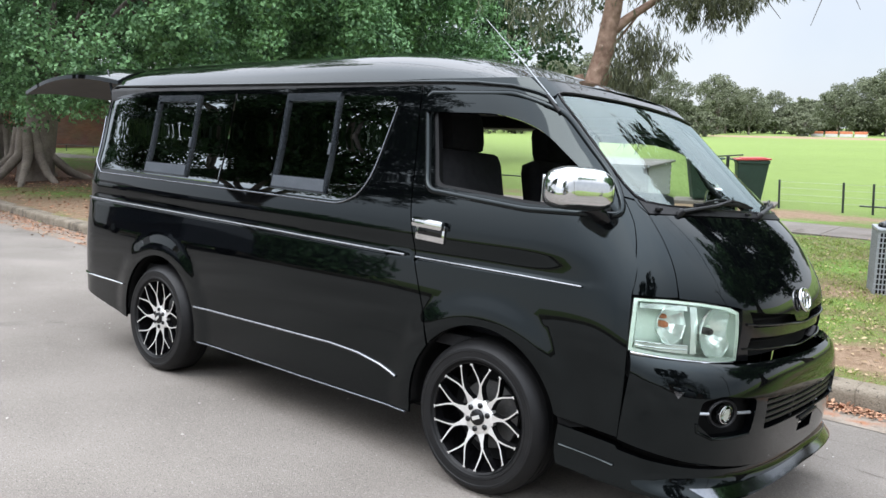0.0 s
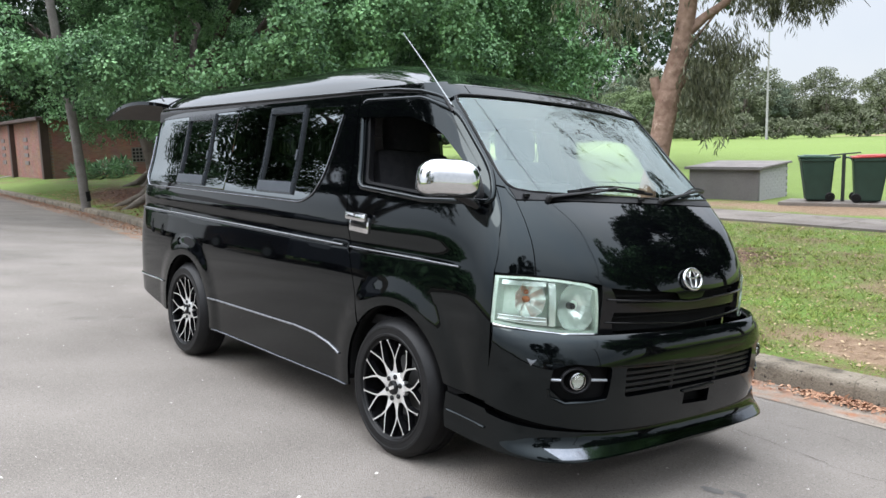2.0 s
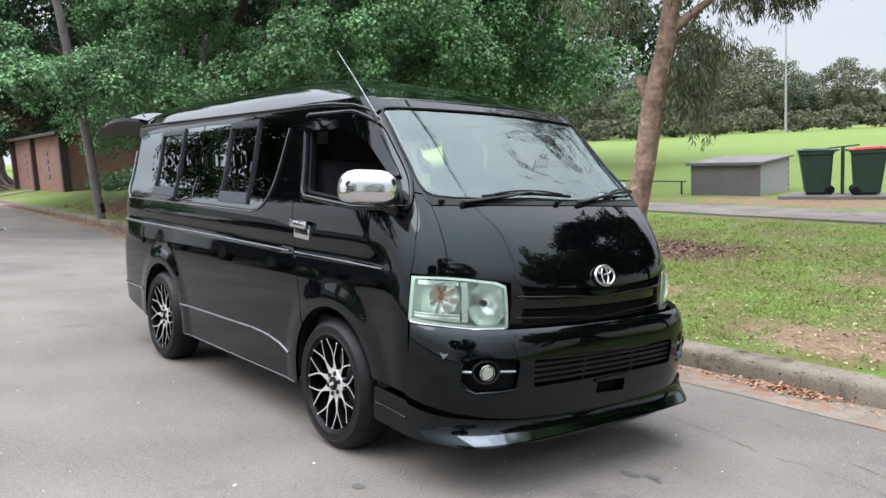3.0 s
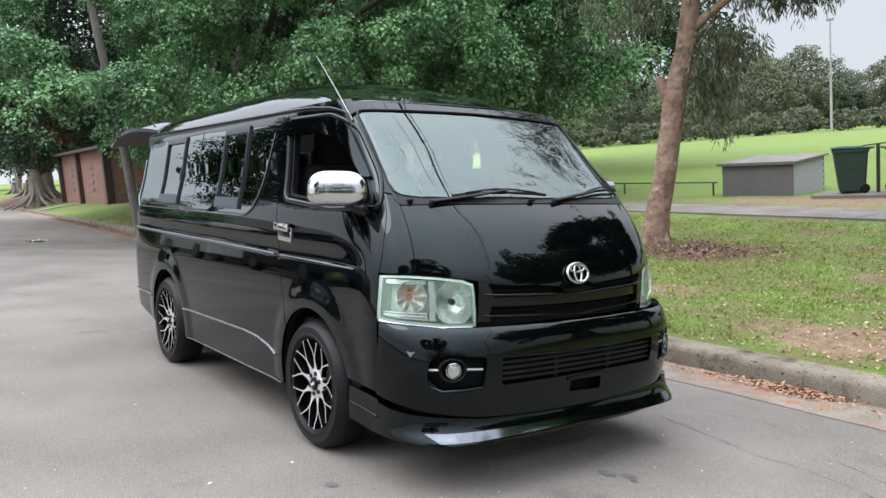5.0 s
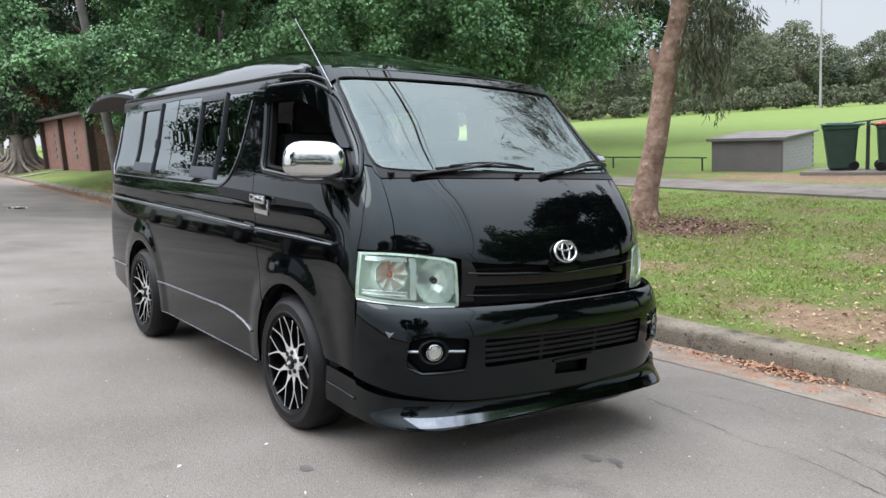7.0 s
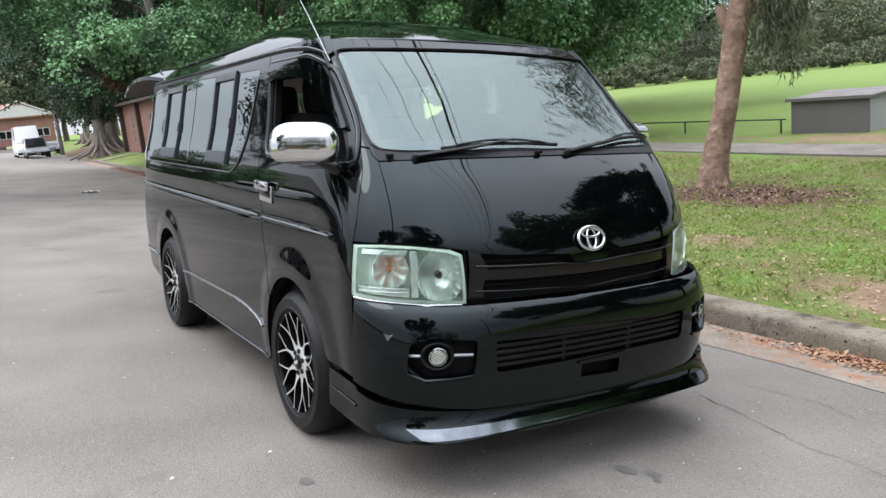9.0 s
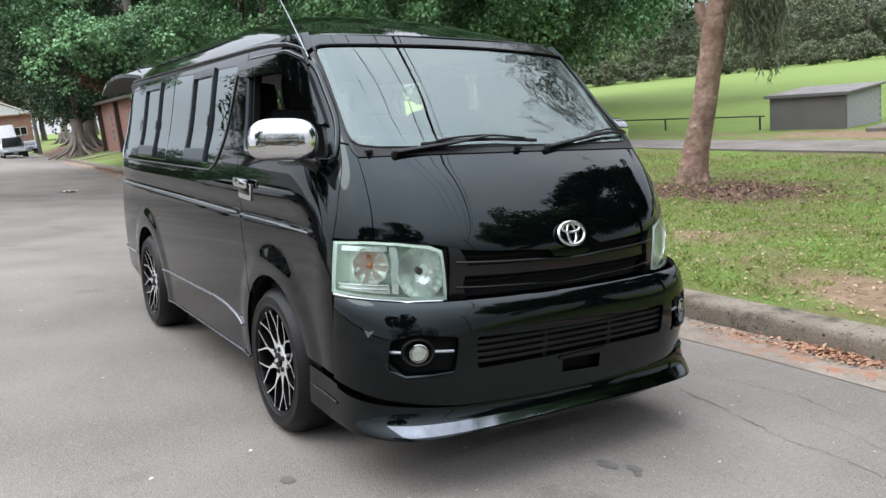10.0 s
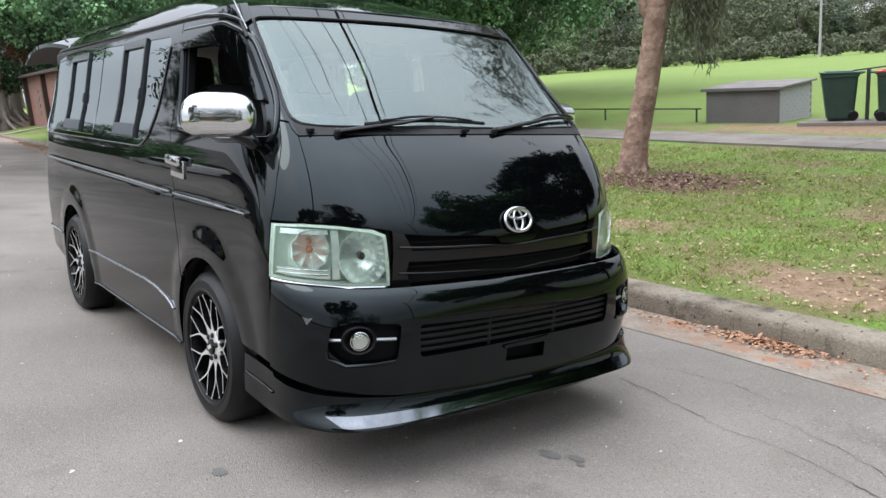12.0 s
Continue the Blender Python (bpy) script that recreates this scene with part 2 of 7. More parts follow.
def verge_z(x, y):
    k = kerb_y(x) + 0.29
    base = road_z(kerb_y(x)) + 0.158
    s = min(1, max(0, (y - k) / 3.0))
    s = s * s * (3 - 2 * s)
    return base + (-0.10 - base) * s


def grid_mesh(xs, ys, height):
    nx = len(xs)
    v = [(x, y, height(x, y)) for y in ys for x in xs]
    f = [(j * nx + i, j * nx + i + 1, (j + 1) * nx + i + 1, (j + 1) * nx + i) for j in range(len(ys) - 1) for i in range(nx - 1)]
    me = bpy.data.meshes.new("grid")
    me.from_pydata(v, [], f)
    me.polygons.foreach_set("use_smooth", [True] * len(f))
    return me


def lawn_material():
    """Verge and playing field: one sheet, patchy near the kerb, mown and bright on the field, bare earth by the bins and the trees."""
    m, nodes, links, bsdf = tree_of("verge and field grass")
    geo = nodes.new("ShaderNodeNewGeometry")
    sep = nodes.new("ShaderNodeSeparateXYZ")
    links.new(geo.outputs["Position"], sep.inputs[0])

    def noise_at(scale, detail=5, rough=0.6):
        n = nodes.new("ShaderNodeTexNoise")
        n.inputs["Scale"].default_value, n.inputs["Detail"].default_value, n.inputs["Roughness"].default_value = scale, detail, rough
        links.new(geo.outputs["Position"], n.inputs["Vector"])
        return n.outputs["Fac"]

    def ramp_of(value, stops):
        r = nodes.new("ShaderNodeValToRGB")
        r.color_ramp.elements[0].position, r.color_ramp.elements[0].color = stops[0][0], (*stops[0][1], 1)
        r.color_ramp.elements[1].position, r.color_ramp.elements[1].color = stops[-1][0], (*stops[-1][1], 1)
        for p, c in stops[1:-1]:
            e = r.color_ramp.elements.new(p)
            e.color = (*c, 1)
        links.new(value, r.inputs["Fac"])
        return r.outputs["Color"]

    def span(value, lo, hi):
        r = nodes.new("ShaderNodeMapRange")
        r.inputs["From Min"].default_value, r.inputs["From Max"].default_value = lo, hi
        links.new(value, r.inputs["Value"])
        return r.outputs["Result"]

    def blend(a, b, fac):
        x = nodes.new("ShaderNodeMix")
        x.data_type = "RGBA"
        links.new(fac, x.inputs["Factor"])
        links.new(a, x.inputs["A"])
        links.new(b, x.inputs["B"])
        return x.outputs["Result"]

    def sums(op, a, b):
        x = nodes.new("ShaderNodeMath")
        x.operation = op
        for i, q in enumerate((a, b)):
            if isinstance(q, (int, float)):
                x.inputs[i].default_value = q
            else:
                links.new(q, x.inputs[i])
        return x.outputs[0]

    def spot(cx, cy, rx, ry, soft=0.5):
        a = sums("MULTIPLY", sums("SUBTRACT", sep.outputs["X"], cx), 1 / rx)
        b = sums("MULTIPLY", sums("SUBTRACT", sep.outputs["Y"], cy), 1 / ry)
        d = sums("SQRT", sums("ADD", sums("MULTIPLY", a, a), sums("MULTIPLY", b, b)), 0)
        d = sums("ADD", d, sums("MULTIPLY", sums("SUBTRACT", noise_at(1.6), 0.5), 1.6))
        return span(d, 1 + soft / 2, 1 - soft / 2)

    fine = noise_at(38, 4)
    verge = ramp_of(sums("ADD", sums("MULTIPLY", noise_at(0.9), 0.55), sums("MULTIPLY", fine, 0.45)),
                    [(0.40, (0.150, 0.108, 0.062)), (0.46, (0.140, 0.135, 0.052)), (0.53, (0.108, 0.172, 0.036)), (0.62, (0.144, 0.245, 0.046))])
    field = ramp_of(sums("ADD", sums("MULTIPLY", noise_at(0.05), 0.6), sums("MULTIPLY", noise_at(1.3), 0.4)), [(0.36, (0.118, 0.166, 0.040)), (0.62, (0.146, 0.204, 0.050))])
    earth = ramp_of(noise_at(9), [(0.3, (0.158, 0.101, 0.061)), (0.7, (0.274, 0.194, 0.130))])
    mulch = ramp_of(noise_at(22), [(0.3, (0.062, 0.032, 0.022)), (0.7, (0.158, 0.092, 0.066))])
    c = blend(verge, field, span(sums("ADD", sep.outputs["Y"], sums("MULTIPLY", noise_at(0.7), 1.6)), 14.6, 16.2))
    c = blend(c, field, spot(-36.0, 5.6, 11.0, 1.5))
    c = blend(c, earth, spot(0.75, 3.2, 0.80, 0.40))
    c = blend(c, earth, spot(-4.5, 13.6, 3.4, 0.9))
    c = blend(c, earth, spot(-12.0, 4.2, 6.0, 1.1))
    c = blend(c, earth, spot(-1.7, 4.15, 0.45, 0.30, 1.0))
    c = blend(c, earth, spot(-0.1, 5.8, 0.55, 0.30, 1.0))
    c = blend(c, mulch, spot(-3.7, 6.9, 1.6, 1.0))
    c = blend(c, mulch, spot(-24.0, 7.0, 7.0, 2.2))
    c = blend(c, mulch, spot(-78.0, 9.6, 20.0, 4.2))
    c = blend(c, earth, spot(-34, 130, 22, 12))
    links.new(c, bsdf.inputs["Base Color"])
    bsdf.inputs["Roughness"].default_value = 0.9
    bsdf.inputs["Specular IOR Level"].default_value = 0.2
    b = nodes.new("ShaderNodeBump")
    b.inputs["Distance"].default_value = 0.03
    links.new(fine, b.inputs["Height"])
    links.new(b.outputs["Normal"], bsdf.inputs["Normal"])
    return m


GRASS = lawn_material()
ASPHALT = surface("worn asphalt", (0.143, 0.128, 0.113), (0.228, 0.206, 0.184), 0.88, 0.8, 130, bump=0.006, bump_scale=150, where="World", spec=0.15, spread=(0.36, 0.64),
                  stains=[((0.092, 0.085, 0.077), 1.1, 0.60, 0.80), ((0.265, 0.247, 0.222), 80.0, 0.56, 0.68), ((0.085, 0.078, 0.070), 105.0, 0.56, 0.68), ((0.36, 0.34, 0.31), 30.0, 0.71, 0.74)])
CONCRETE = surface("kerb concrete", (0.130, 0.108, 0.082), (0.240, 0.208, 0.166), 0.9, 3, 70, bump=0.006, where="World", stains=[((0.061, 0.054, 0.045), 4.0, 0.50, 0.68), ((0.036, 0.032, 0.027), 26.0, 0.60, 0.66)])
GUTTER = surface("dusty gutter concrete", (0.150, 0.122, 0.098), (0.265, 0.228, 0.188), 0.9, 4, 60, bump=0.004, where="World", stains=[((0.27, 0.115, 0.060), 3.0, 0.50, 0.68), ((0.10, 0.08, 0.065), 18.0, 0.60, 0.70)])
PATH_PALE = surface("pale driveway concrete", (0.22, 0.205, 0.18), (0.31, 0.29, 0.26), 0.9, 2, 40, bump=0.003, where="World")
PATH_CONCRETE = surface("footpath concrete", (0.125, 0.109, 0.097), (0.210, 0.187, 0.166), 0.9, 1.5, 60, bump=0.003, where="World", stains=[((0.085, 0.070, 0.055), 2.2, 0.55, 0.72)])

near = lambda a, b, s: list(np.arange(a, b, s))
gx = near(-900, -200, 100) + near(-200, -60, 10) + near(-60, -24, 2) + near(-24, 10, 0.4) + near(10, 40, 4) + near(40, 200, 20) + near(200, 901, 100)
gy = [-900, -500, -250, -120, -60, -30, -16, -11, -9.5, -8] + near(-7, 2.0, 1.0) + near(2.0, 18, 0.3) + near(18, 60, 3) + near(60, 200, 10) + near(200, 1001, 100)


def ground_z(x, y):
    k = kerb_y(x)
    if y < k + 0.18:
        return road_z(max(y, -9)) - 0.10 if y > -8.6 else road_z(-6) + 0.10
    w = noise.noise((x * 0.7, y * 0.7, 0)) * 0.02 + noise.noise((x * 0.13, y * 0.13, 3)) * 0.05
    return verge_z(x, y) + w * min(1, max(0, (y - k - 0.35) / 0.8)) * (1 if y < 40 else 0)


tagged(part("ground", grid_mesh(gx, gy, ground_z), GRASS), "patchy grass verge running into a mown green field", "ground", kind="structure")
rx_ = near(-320, -40, 10) + near(-40, 10, 1.0) + near(10, 121, 10)
road_mesh = bpy.data.meshes.new("road")
cross = [-8.6, -7, -5.5, -4, -2.5, -1, 0.5, 1.5, 2.2, None]
rv = [(x, kerb_y(x) + 0.01 if c is None else c, road_z(kerb_y(x) + 0.01 if c is None else c)) for x in rx_ for c in cross]
nc = len(cross)
road_mesh.from_pydata(rv, [], [(i * nc + j, (i + 1) * nc + j, (i + 1) * nc + j + 1, i * nc + j + 1) for i in range(len(rx_) - 1) for j in range(nc - 1)])
tagged(part("road", road_mesh, ASPHALT), "worn light grey asphalt street with fine cracks", "road", kind="structure")
# silt strip in the gutter
silt = bpy.data.meshes.new("gutter")
sx = near(-60, 8, 0.35)
sv = []
for x in sx:
    k = kerb_y(x)
    w = 0.45 + 0.05 * noise.noise((x * 0.8, 0, 7)) + (0.35 * min(1, max(0, (-6 - x) / 8)))
    sv += [(x, k - w, road_z(k - w) + 0.004), (x, k - w * 0.5, road_z(k - w * 0.5) + 0.010), (x, k, road_z(k) + 0.014)]
silt.from_pydata(sv, [], [(3 * i + j, 3 * i + 3 + j, 3 * i + 4 + j, 3 * i + 1 + j) for i in range(len(sx) - 1) for j in range(2)])
tagged(part("gutter", silt, GUTTER), "dusty pale concrete gutter with leaf stains", "gutter", kind="structure")
# kerb stones, each with a rounded arris
n6_last = lambda n, c: tuple(range(n * c - 1, n * (c - 1) - 1, -1))
kerb = thing("kerb", "weathered concrete kerb beside the road", "kerb", kind="structure")
x0 = 8.0
while x0 > -70:
    x1 = x0 - (2.4 if x0 > -30 else 6.0)
    prof = [(0.0, -0.12), (0.016, 0.105), (0.026, 0.136), (0.055, 0.154), (0.29, 0.150), (0.29, -0.12)]
    stone = Bag()
    vv = []
    cuts = np.linspace(x0 - 0.0015, x1 + 0.0015, 14 if x0 > -10 else 3)
    for x in cuts:
        k, zk = kerb_y(x), road_z(kerb_y(x))
        chip = 0.007 * noise.noise((x * 5.0, 1.0, 2.0)) + 0.004 * noise.noise((x * 17.0, 4.0, 2.0))
        vv += [(x, k + a + (chip if 0.01 < a < 0.2 else 0), zk + b + (chip * 0.7 if 0.01 < a < 0.2 else 0)) for a, b in prof]
    n6, last = len(prof), n6_last(len(prof), len(cuts))
    stone.add(vv, [tuple(range(n6)), last] + [(c * n6 + i, (c + 1) * n6 + i, (c + 1) * n6 + (i + 1) % n6, c * n6 + (i + 1) % n6) for c in range(len(cuts) - 1) for i in range(n6)])
    part("kerb_stone", stone.mesh(smooth=45), CONCRETE, kerb)
    x0 = x1
# footpath slabs
path = thing("footpath", "grey concrete footpath across the verge", "footpath", kind="structure")
for i in range(40):
    a = 12.0 - 1.52 * i
    yc = lambda x: 10.75 + 0.055 * (-x - 4)
    zt = lambda x, y: verge_z(x, y) + 0.012
    q = [(a, yc(a)), (a - 1.505, yc(a - 1.5)), (a - 1.505, yc(a - 1.5) + 1.5), (a, yc(a) + 1.5)]
    slab = Bag().add([(x, y, zt(x, y)) for x, y in q] + [(x, y, zt(x, y) - 0.15) for x, y in q], [(3, 2, 1, 0), (4, 5, 6, 7), (0, 1, 5, 4), (1, 2, 6, 5), (2, 3, 7, 6), (3, 0, 4, 7)])
    part("slab", slab.mesh(), PATH_CONCRETE, path)

# ================= the van: one smooth body surface, cut into panels =================
def spline_through(knots, values):
    """Natural cubic spline: a function of an array of places."""
    k, v = np.asarray(knots, float), np.asarray(values, float)
    n, h = len(k), np.diff(np.asarray(knots, float))
    a, b = np.eye(n), np.zeros(n)
    for i in range(1, n - 1):
        a[i, i - 1:i + 2] = h[i - 1], 2 * (h[i - 1] + h[i]), h[i]
        b[i] = 6 * ((v[i + 1] - v[i]) / h[i] - (v[i] - v[i - 1]) / h[i - 1])
    m = np.linalg.solve(a, b)

    def at(q):
        q = np.asarray(q, float)
        i = np.clip(np.searchsorted(k, q) - 1, 0, n - 2)
        d, e, g = h[i], k[i + 1] - q, q - k[i]
        return (m[i] * e ** 3 + m[i + 1] * g ** 3) / (6 * d) + (v[i] / d - m[i] * d / 6) * e + (v[i + 1] / d - m[i + 1] * d / 6) * g
    return at


def ease(a, b, q):
    s = np.clip((q - a) / (b - a), 0, 1)
    return s * s * (3 - 2 * s)


class Skin:
    """A body surface over (u, z): u runs from the nose's middle round the right side to the tail; minus u is the left side."""

    def __init__(self, levels, front, tail, extra=None):
        rows = [list(f) + list(tail(j)) for j, f in enumerate(front)]
        ref = np.array(rows[len(rows) // 3])
        self.knots = np.concatenate([[0], np.cumsum(np.hypot(*np.diff(ref, axis=0).T))])
        net = np.array(rows)
        self.fx = [spline_through(levels, net[:, i, 0]) for i in range(net.shape[1])]
        self.fy = [spline_through(levels, net[:, i, 1]) for i in range(net.shape[1])]
        self.extra, self.cache = extra, {}

    def at_level(self, z):
        key = round(float(z), 4)
        if key not in self.cache:
            # the knots are mirrored about the middle, so that the nose is smooth there
            x, y = [f(key) for f in self.fx], [f(key) for f in self.fy]
            k = np.concatenate([-self.knots[3:0:-1], self.knots])
            self.cache[key] = (spline_through(k, x[3:0:-1] + x), spline_through(k, [-v for v in y[3:0:-1]] + y))
        return self.cache[key]

    def place(self, u, z, out=0.0):
        """Points and normals for arrays u, z."""
        u, z = np.atleast_1d(np.asarray(u, float)), np.atleast_1d(np.asarray(z, float))

        def raw(uu, zz):
            p = np.empty((len(uu), 3))
            zr = np.round(zz, 4)
            for level in np.unique(zr):
                i = zr == level
                gx, gy = self.at_level(level)
                p[i, 0], p[i, 1], p[i, 2] = gx(np.abs(uu[i])), -np.sign(uu[i]) * gy(np.abs(uu[i])), level
            if self.extra is not None:
                d = self.extra(p[:, 0], p[:, 2])
                p[:, 1] += np.sign(p[:, 1]) * d
            return p
        p, e = raw(u, z), 0.004
        du, dz = raw(u + e, z) - raw(u - e, z), raw(u, z + e) - raw(u, z - e)
        n = np.cross(dz, du)
        n /= np.linalg.norm(n, axis=1)[:, None] + 1e-12
        return p + n * out, n

    def u_at_x(self, x, z):
        g = np.linspace(0.15, self.knots[-1], 700)
        gx = self.at_level(z)[0](g)
        return float(np.interp(-x, -gx, g))

    def u_at_y(self, y, z):
        g = np.linspace(0, min(1.6, self.knots[-1]), 500)
        gy = np.maximum.accumulate(self.at_level(z)[1](g))
        return float(np.sign(y) * np.interp(abs(y), gy, g))


def inside(pts, poly):
    x, y = pts[:, 0], pts[:, 1]
    hit = np.zeros(len(pts), bool)
    for (ax, ay), (bx, by) in zip(poly, poly[1:] + poly[:1]):
        if ay != by:
            hit ^= ((ay > y) != (by > y)) & (x < (bx - ax) * (y - ay) / (by - ay) + ax)
    return hit


def gap_to(pts, poly):
    best = np.full(len(pts), 9.0)
    for a, b in zip(poly, poly[1:] + poly[:1]):
        a, b = np.array(a), np.array(b)
        ab = b - a
        s = np.clip(((pts - a) @ ab) / (ab @ ab + 1e-12), 0, 1)
        best = np.minimum(best, np.linalg.norm(pts - a - s[:, None] * ab, axis=1))
    return best


def dense(poly, step, closed=True):
    out = []
    for a, b in zip(poly, poly[1:] + (poly[:1] if closed else [])):
        n = max(1, math.ceil(math.dist(a, b) / step))
        out += [tuple(a[k] + (b[k] - a[k]) * i / n for k in range(len(a))) for i in range(n)]
    return out if closed else out + [poly[-1]]


def rounded(poly, radius, steps=5):
    """A polygon whose corners are rounded; radius: one for all, or one for each."""
    out, n = [], len(poly)
    for i, p in enumerate(poly):
        r = radius[i] if isinstance(radius, (list, tuple)) else radius
        a, b, c = Vector(poly[i - 1]), Vector(p), Vector(poly[(i + 1) % n])
        r = min(r, (a - b).length * 0.49, (c - b).length * 0.49)
        if r < 1e-4:
            out.append(tuple(p))
            continue
        p0, p1 = b + (a - b).normalized() * r, b + (c - b).normalized() * r
        for k in range(steps + 1):
            s = k / steps
            out.append(tuple(p0 * (1 - s) ** 2 + b * 2 * s * (1 - s) + p1 * s * s))
    return out


def sheet(skin, poly, holes=(), step=0.045, out=0.0, thick=0.012, lines=()):
    """Mesh of the part of a skin inside poly (u, z) less the holes, with edges turned inwards by thick."""
    poly = dense(poly, step)
    holes = [dense(h, step) for h in holes]
    pts, edges = [], []
    for ring in [poly, *holes]:
        base = len(pts)
        pts += [Vector(p) for p in ring]
        edges += [(base + i, base + (i + 1) % len(ring)) for i in range(len(ring))]
    on_lines = []
    for line in lines:
        run = [p for p in dense(line, step, closed=False)]
        a = np.array(run)
        ok = inside(a, poly) & (gap_to(a, poly) > 0.006)
        for h in holes:
            ok &= ~inside(a, h) & (gap_to(a, h) > 0.006)
        last = None
        for p, good in zip(run, ok):
            if good:
                pts.append(Vector(p))
                on_lines.append(p)
                if last is not None:
                    edges.append((last, len(pts) - 1))
                last = len(pts) - 1
            else:
                last = None
    q = np.array(poly)
    lo, hi = q.min(0), q.max(0)
    gu, gz = np.meshgrid(np.arange(lo[0] + step / 2, hi[0], step), np.arange(lo[1] + step / 2, hi[1], step))
    g = np.c_[gu.ravel(), np.round(gz.ravel(), 4)]
    keep = inside(g, poly) & (gap_to(g, poly) > step * 0.45)
    for h in holes:
        keep &= ~inside(g, h) & (gap_to(g, h) > step * 0.45)
    if on_lines:
        w = np.array(on_lines)
        for i in np.flatnonzero(keep):
            if np.min(np.abs(w - g[i]).max(1)) < step * 0.42:
                keep[i] = False
    pts += [Vector(p) for p in g[keep]]
    vs, _, fs, *_ = delaunay_2d_cdt(pts, edges, [], 0, 1e-6)
    flat = np.array([tuple(v) for v in vs])
    fs = np.array(fs)
    mid = flat[fs].mean(1)
    ok = inside(mid, poly)
    for h in holes:
        ok &= ~inside(mid, h)
    fs = fs[ok]
    p3, n3 = skin.place(flat[:, 0], flat[:, 1], out)
    a, b, c = p3[fs[:, 0]], p3[fs[:, 1]], p3[fs[:, 2]]
    if np.einsum("ij,ij->i", np.cross(b - a, c - a), n3[fs[:, 0]]).sum() < 0:
        fs = fs[:, ::-1]
    verts, norms, faces = list(p3), list(n3), [tuple(int(k) for k in f) for f in fs]
    if thick:
        count = {}
        for f in faces:
            for i in range(3):
                e = (f[i], f[(i + 1) % 3])
                count[e] = 1
        for i, j in [e for e in count if (e[1], e[0]) not in count]:
            k = len(verts)
            side = np.cross(p3[j] - p3[i], n3[i])
            side /= np.linalg.norm(side) + 1e-12
            verts += [p3[i], p3[j], p3[j] - n3[j] * thick, p3[i] - n3[i] * thick]
            norms += [side] * 4
            faces.append((k + 1, k, k + 3, k + 2))
    me = bpy.data.meshes.new("panel")
    me.from_pydata([tuple(v) for v in verts], [], faces)
    me.polygons.foreach_set("use_smooth", [True] * len(faces))
    me.normals_split_custom_set_from_vertices([tuple(v) for v in norms])
    return me

# ---- the van's own measures, on the road's plane: x ahead, y to its left, front axle at x = 0 ----
HUB_Z, BASE_X, ARCH = 0.335, -2.57, 0.402
LEVELS = [0.20, 0.40, 0.56, 0.74, 0.86, 0.97, 1.10, 1.20, 1.28, 1.36, 1.50, 1.65, 1.76, 1.86]
NOSE = [
    [(1.000, 0), (0.990, 0.30), (0.940, 0.55), (0.820, 0.730), (0.680, 0.845), (0.50, 0.852), (0.20, 0.850)],
    [(1.000, 0), (0.990, 0.30), (0.940, 0.55), (0.830, 0.740), (0.685, 0.868), (0.50, 0.872), (0.20, 0.868)],
    [(1.010, 0), (1.000, 0.30), (0.950, 0.55), (0.840, 0.745), (0.687, 0.878), (0.50, 0.884), (0.20, 0.880)],
    [(1.030, 0), (1.020, 0.30), (0.960, 0.545), (0.850, 0.745), (0.687, 0.885), (0.50, 0.893), (0.20, 0.889)],
    [(1.040, 0), (1.030, 0.30), (0.965, 0.55), (0.850, 0.735), (0.686, 0.880), (0.50, 0.892), (0.20, 0.887)],
    [(1.025, 0), (1.012, 0.30), (0.952, 0.56), (0.835, 0.730), (0.682, 0.868), (0.50, 0.885), (0.20, 0.882)],
    [(0.955, 0), (0.942, 0.30), (0.885, 0.57), (0.778, 0.738), (0.650, 0.846), (0.48, 0.873), (0.20, 0.876)],
    [(0.875, 0), (0.862, 0.30), (0.808, 0.58), (0.708, 0.740), (0.598, 0.825), (0.44, 0.857), (0.18, 0.865)],
    [(0.790, 0), (0.777, 0.30), (0.718, 0.60), (0.640, 0.735), (0.545, 0.806), (0.40, 0.840), (0.15, 0.850)],
    [(0.705, 0), (0.690, 0.30), (0.630, 0.60), (0.562, 0.728), (0.482, 0.785), (0.35, 0.815), (0.10, 0.826)],
    [(0.545, 0), (0.530, 0.30), (0.468, 0.60), (0.412, 0.712), (0.342, 0.757), (0.22, 0.785), (0.00, 0.795)],
    [(0.375, 0), (0.360, 0.30), (0.305, 0.60), (0.258, 0.702), (0.198, 0.740), (0.08, 0.760), (-0.12, 0.768)],
    [(0.250, 0), (0.235, 0.30), (0.183, 0.60), (0.140, 0.690), (0.080, 0.724), (-0.04, 0.740), (-0.22, 0.746)],
    [(0.130, 0), (0.115, 0.30), (0.060, 0.59), (0.015, 0.670), (-0.045, 0.700), (-0.15, 0.712), (-0.33, 0.716)],
]
HALF = [0.848, 0.866, 0.878, 0.886, 0.885, 0.880, 0.874, 0.864, 0.850, 0.828, 0.797, 0.771, 0.748, 0.717]


def flank(j):
    w = HALF[j]
    return [(-0.55, w), (-0.95, w), (-1.4, w), (-2.0, w), (-2.6, w), (-3.10, w - 0.001), (-3.40, w - 0.008), (-3.56, w - 0.026),
            (-3.655, w - 0.075), (-3.70, w - 0.17), (-3.715, w - 0.34), (-3.72, 0.0)]


def flares(x, z):
    d = np.zeros_like(x)
    for cx in (0.0, BASE_X):
        r = np.hypot(x - cx, z - HUB_Z)
        d += 0.012 * ease(0.560, 0.430, r) * (x < 0.62)
    line = 0.982 + 0.0175 * np.clip(-0.4 - x, 0, 4)
    d -= 0.011 * ease(-0.012, 0.012, z - line) * (1 - ease(0.02, 0.13, z - line)) * (1 - ease(0.1, 0.6, x))
    return d


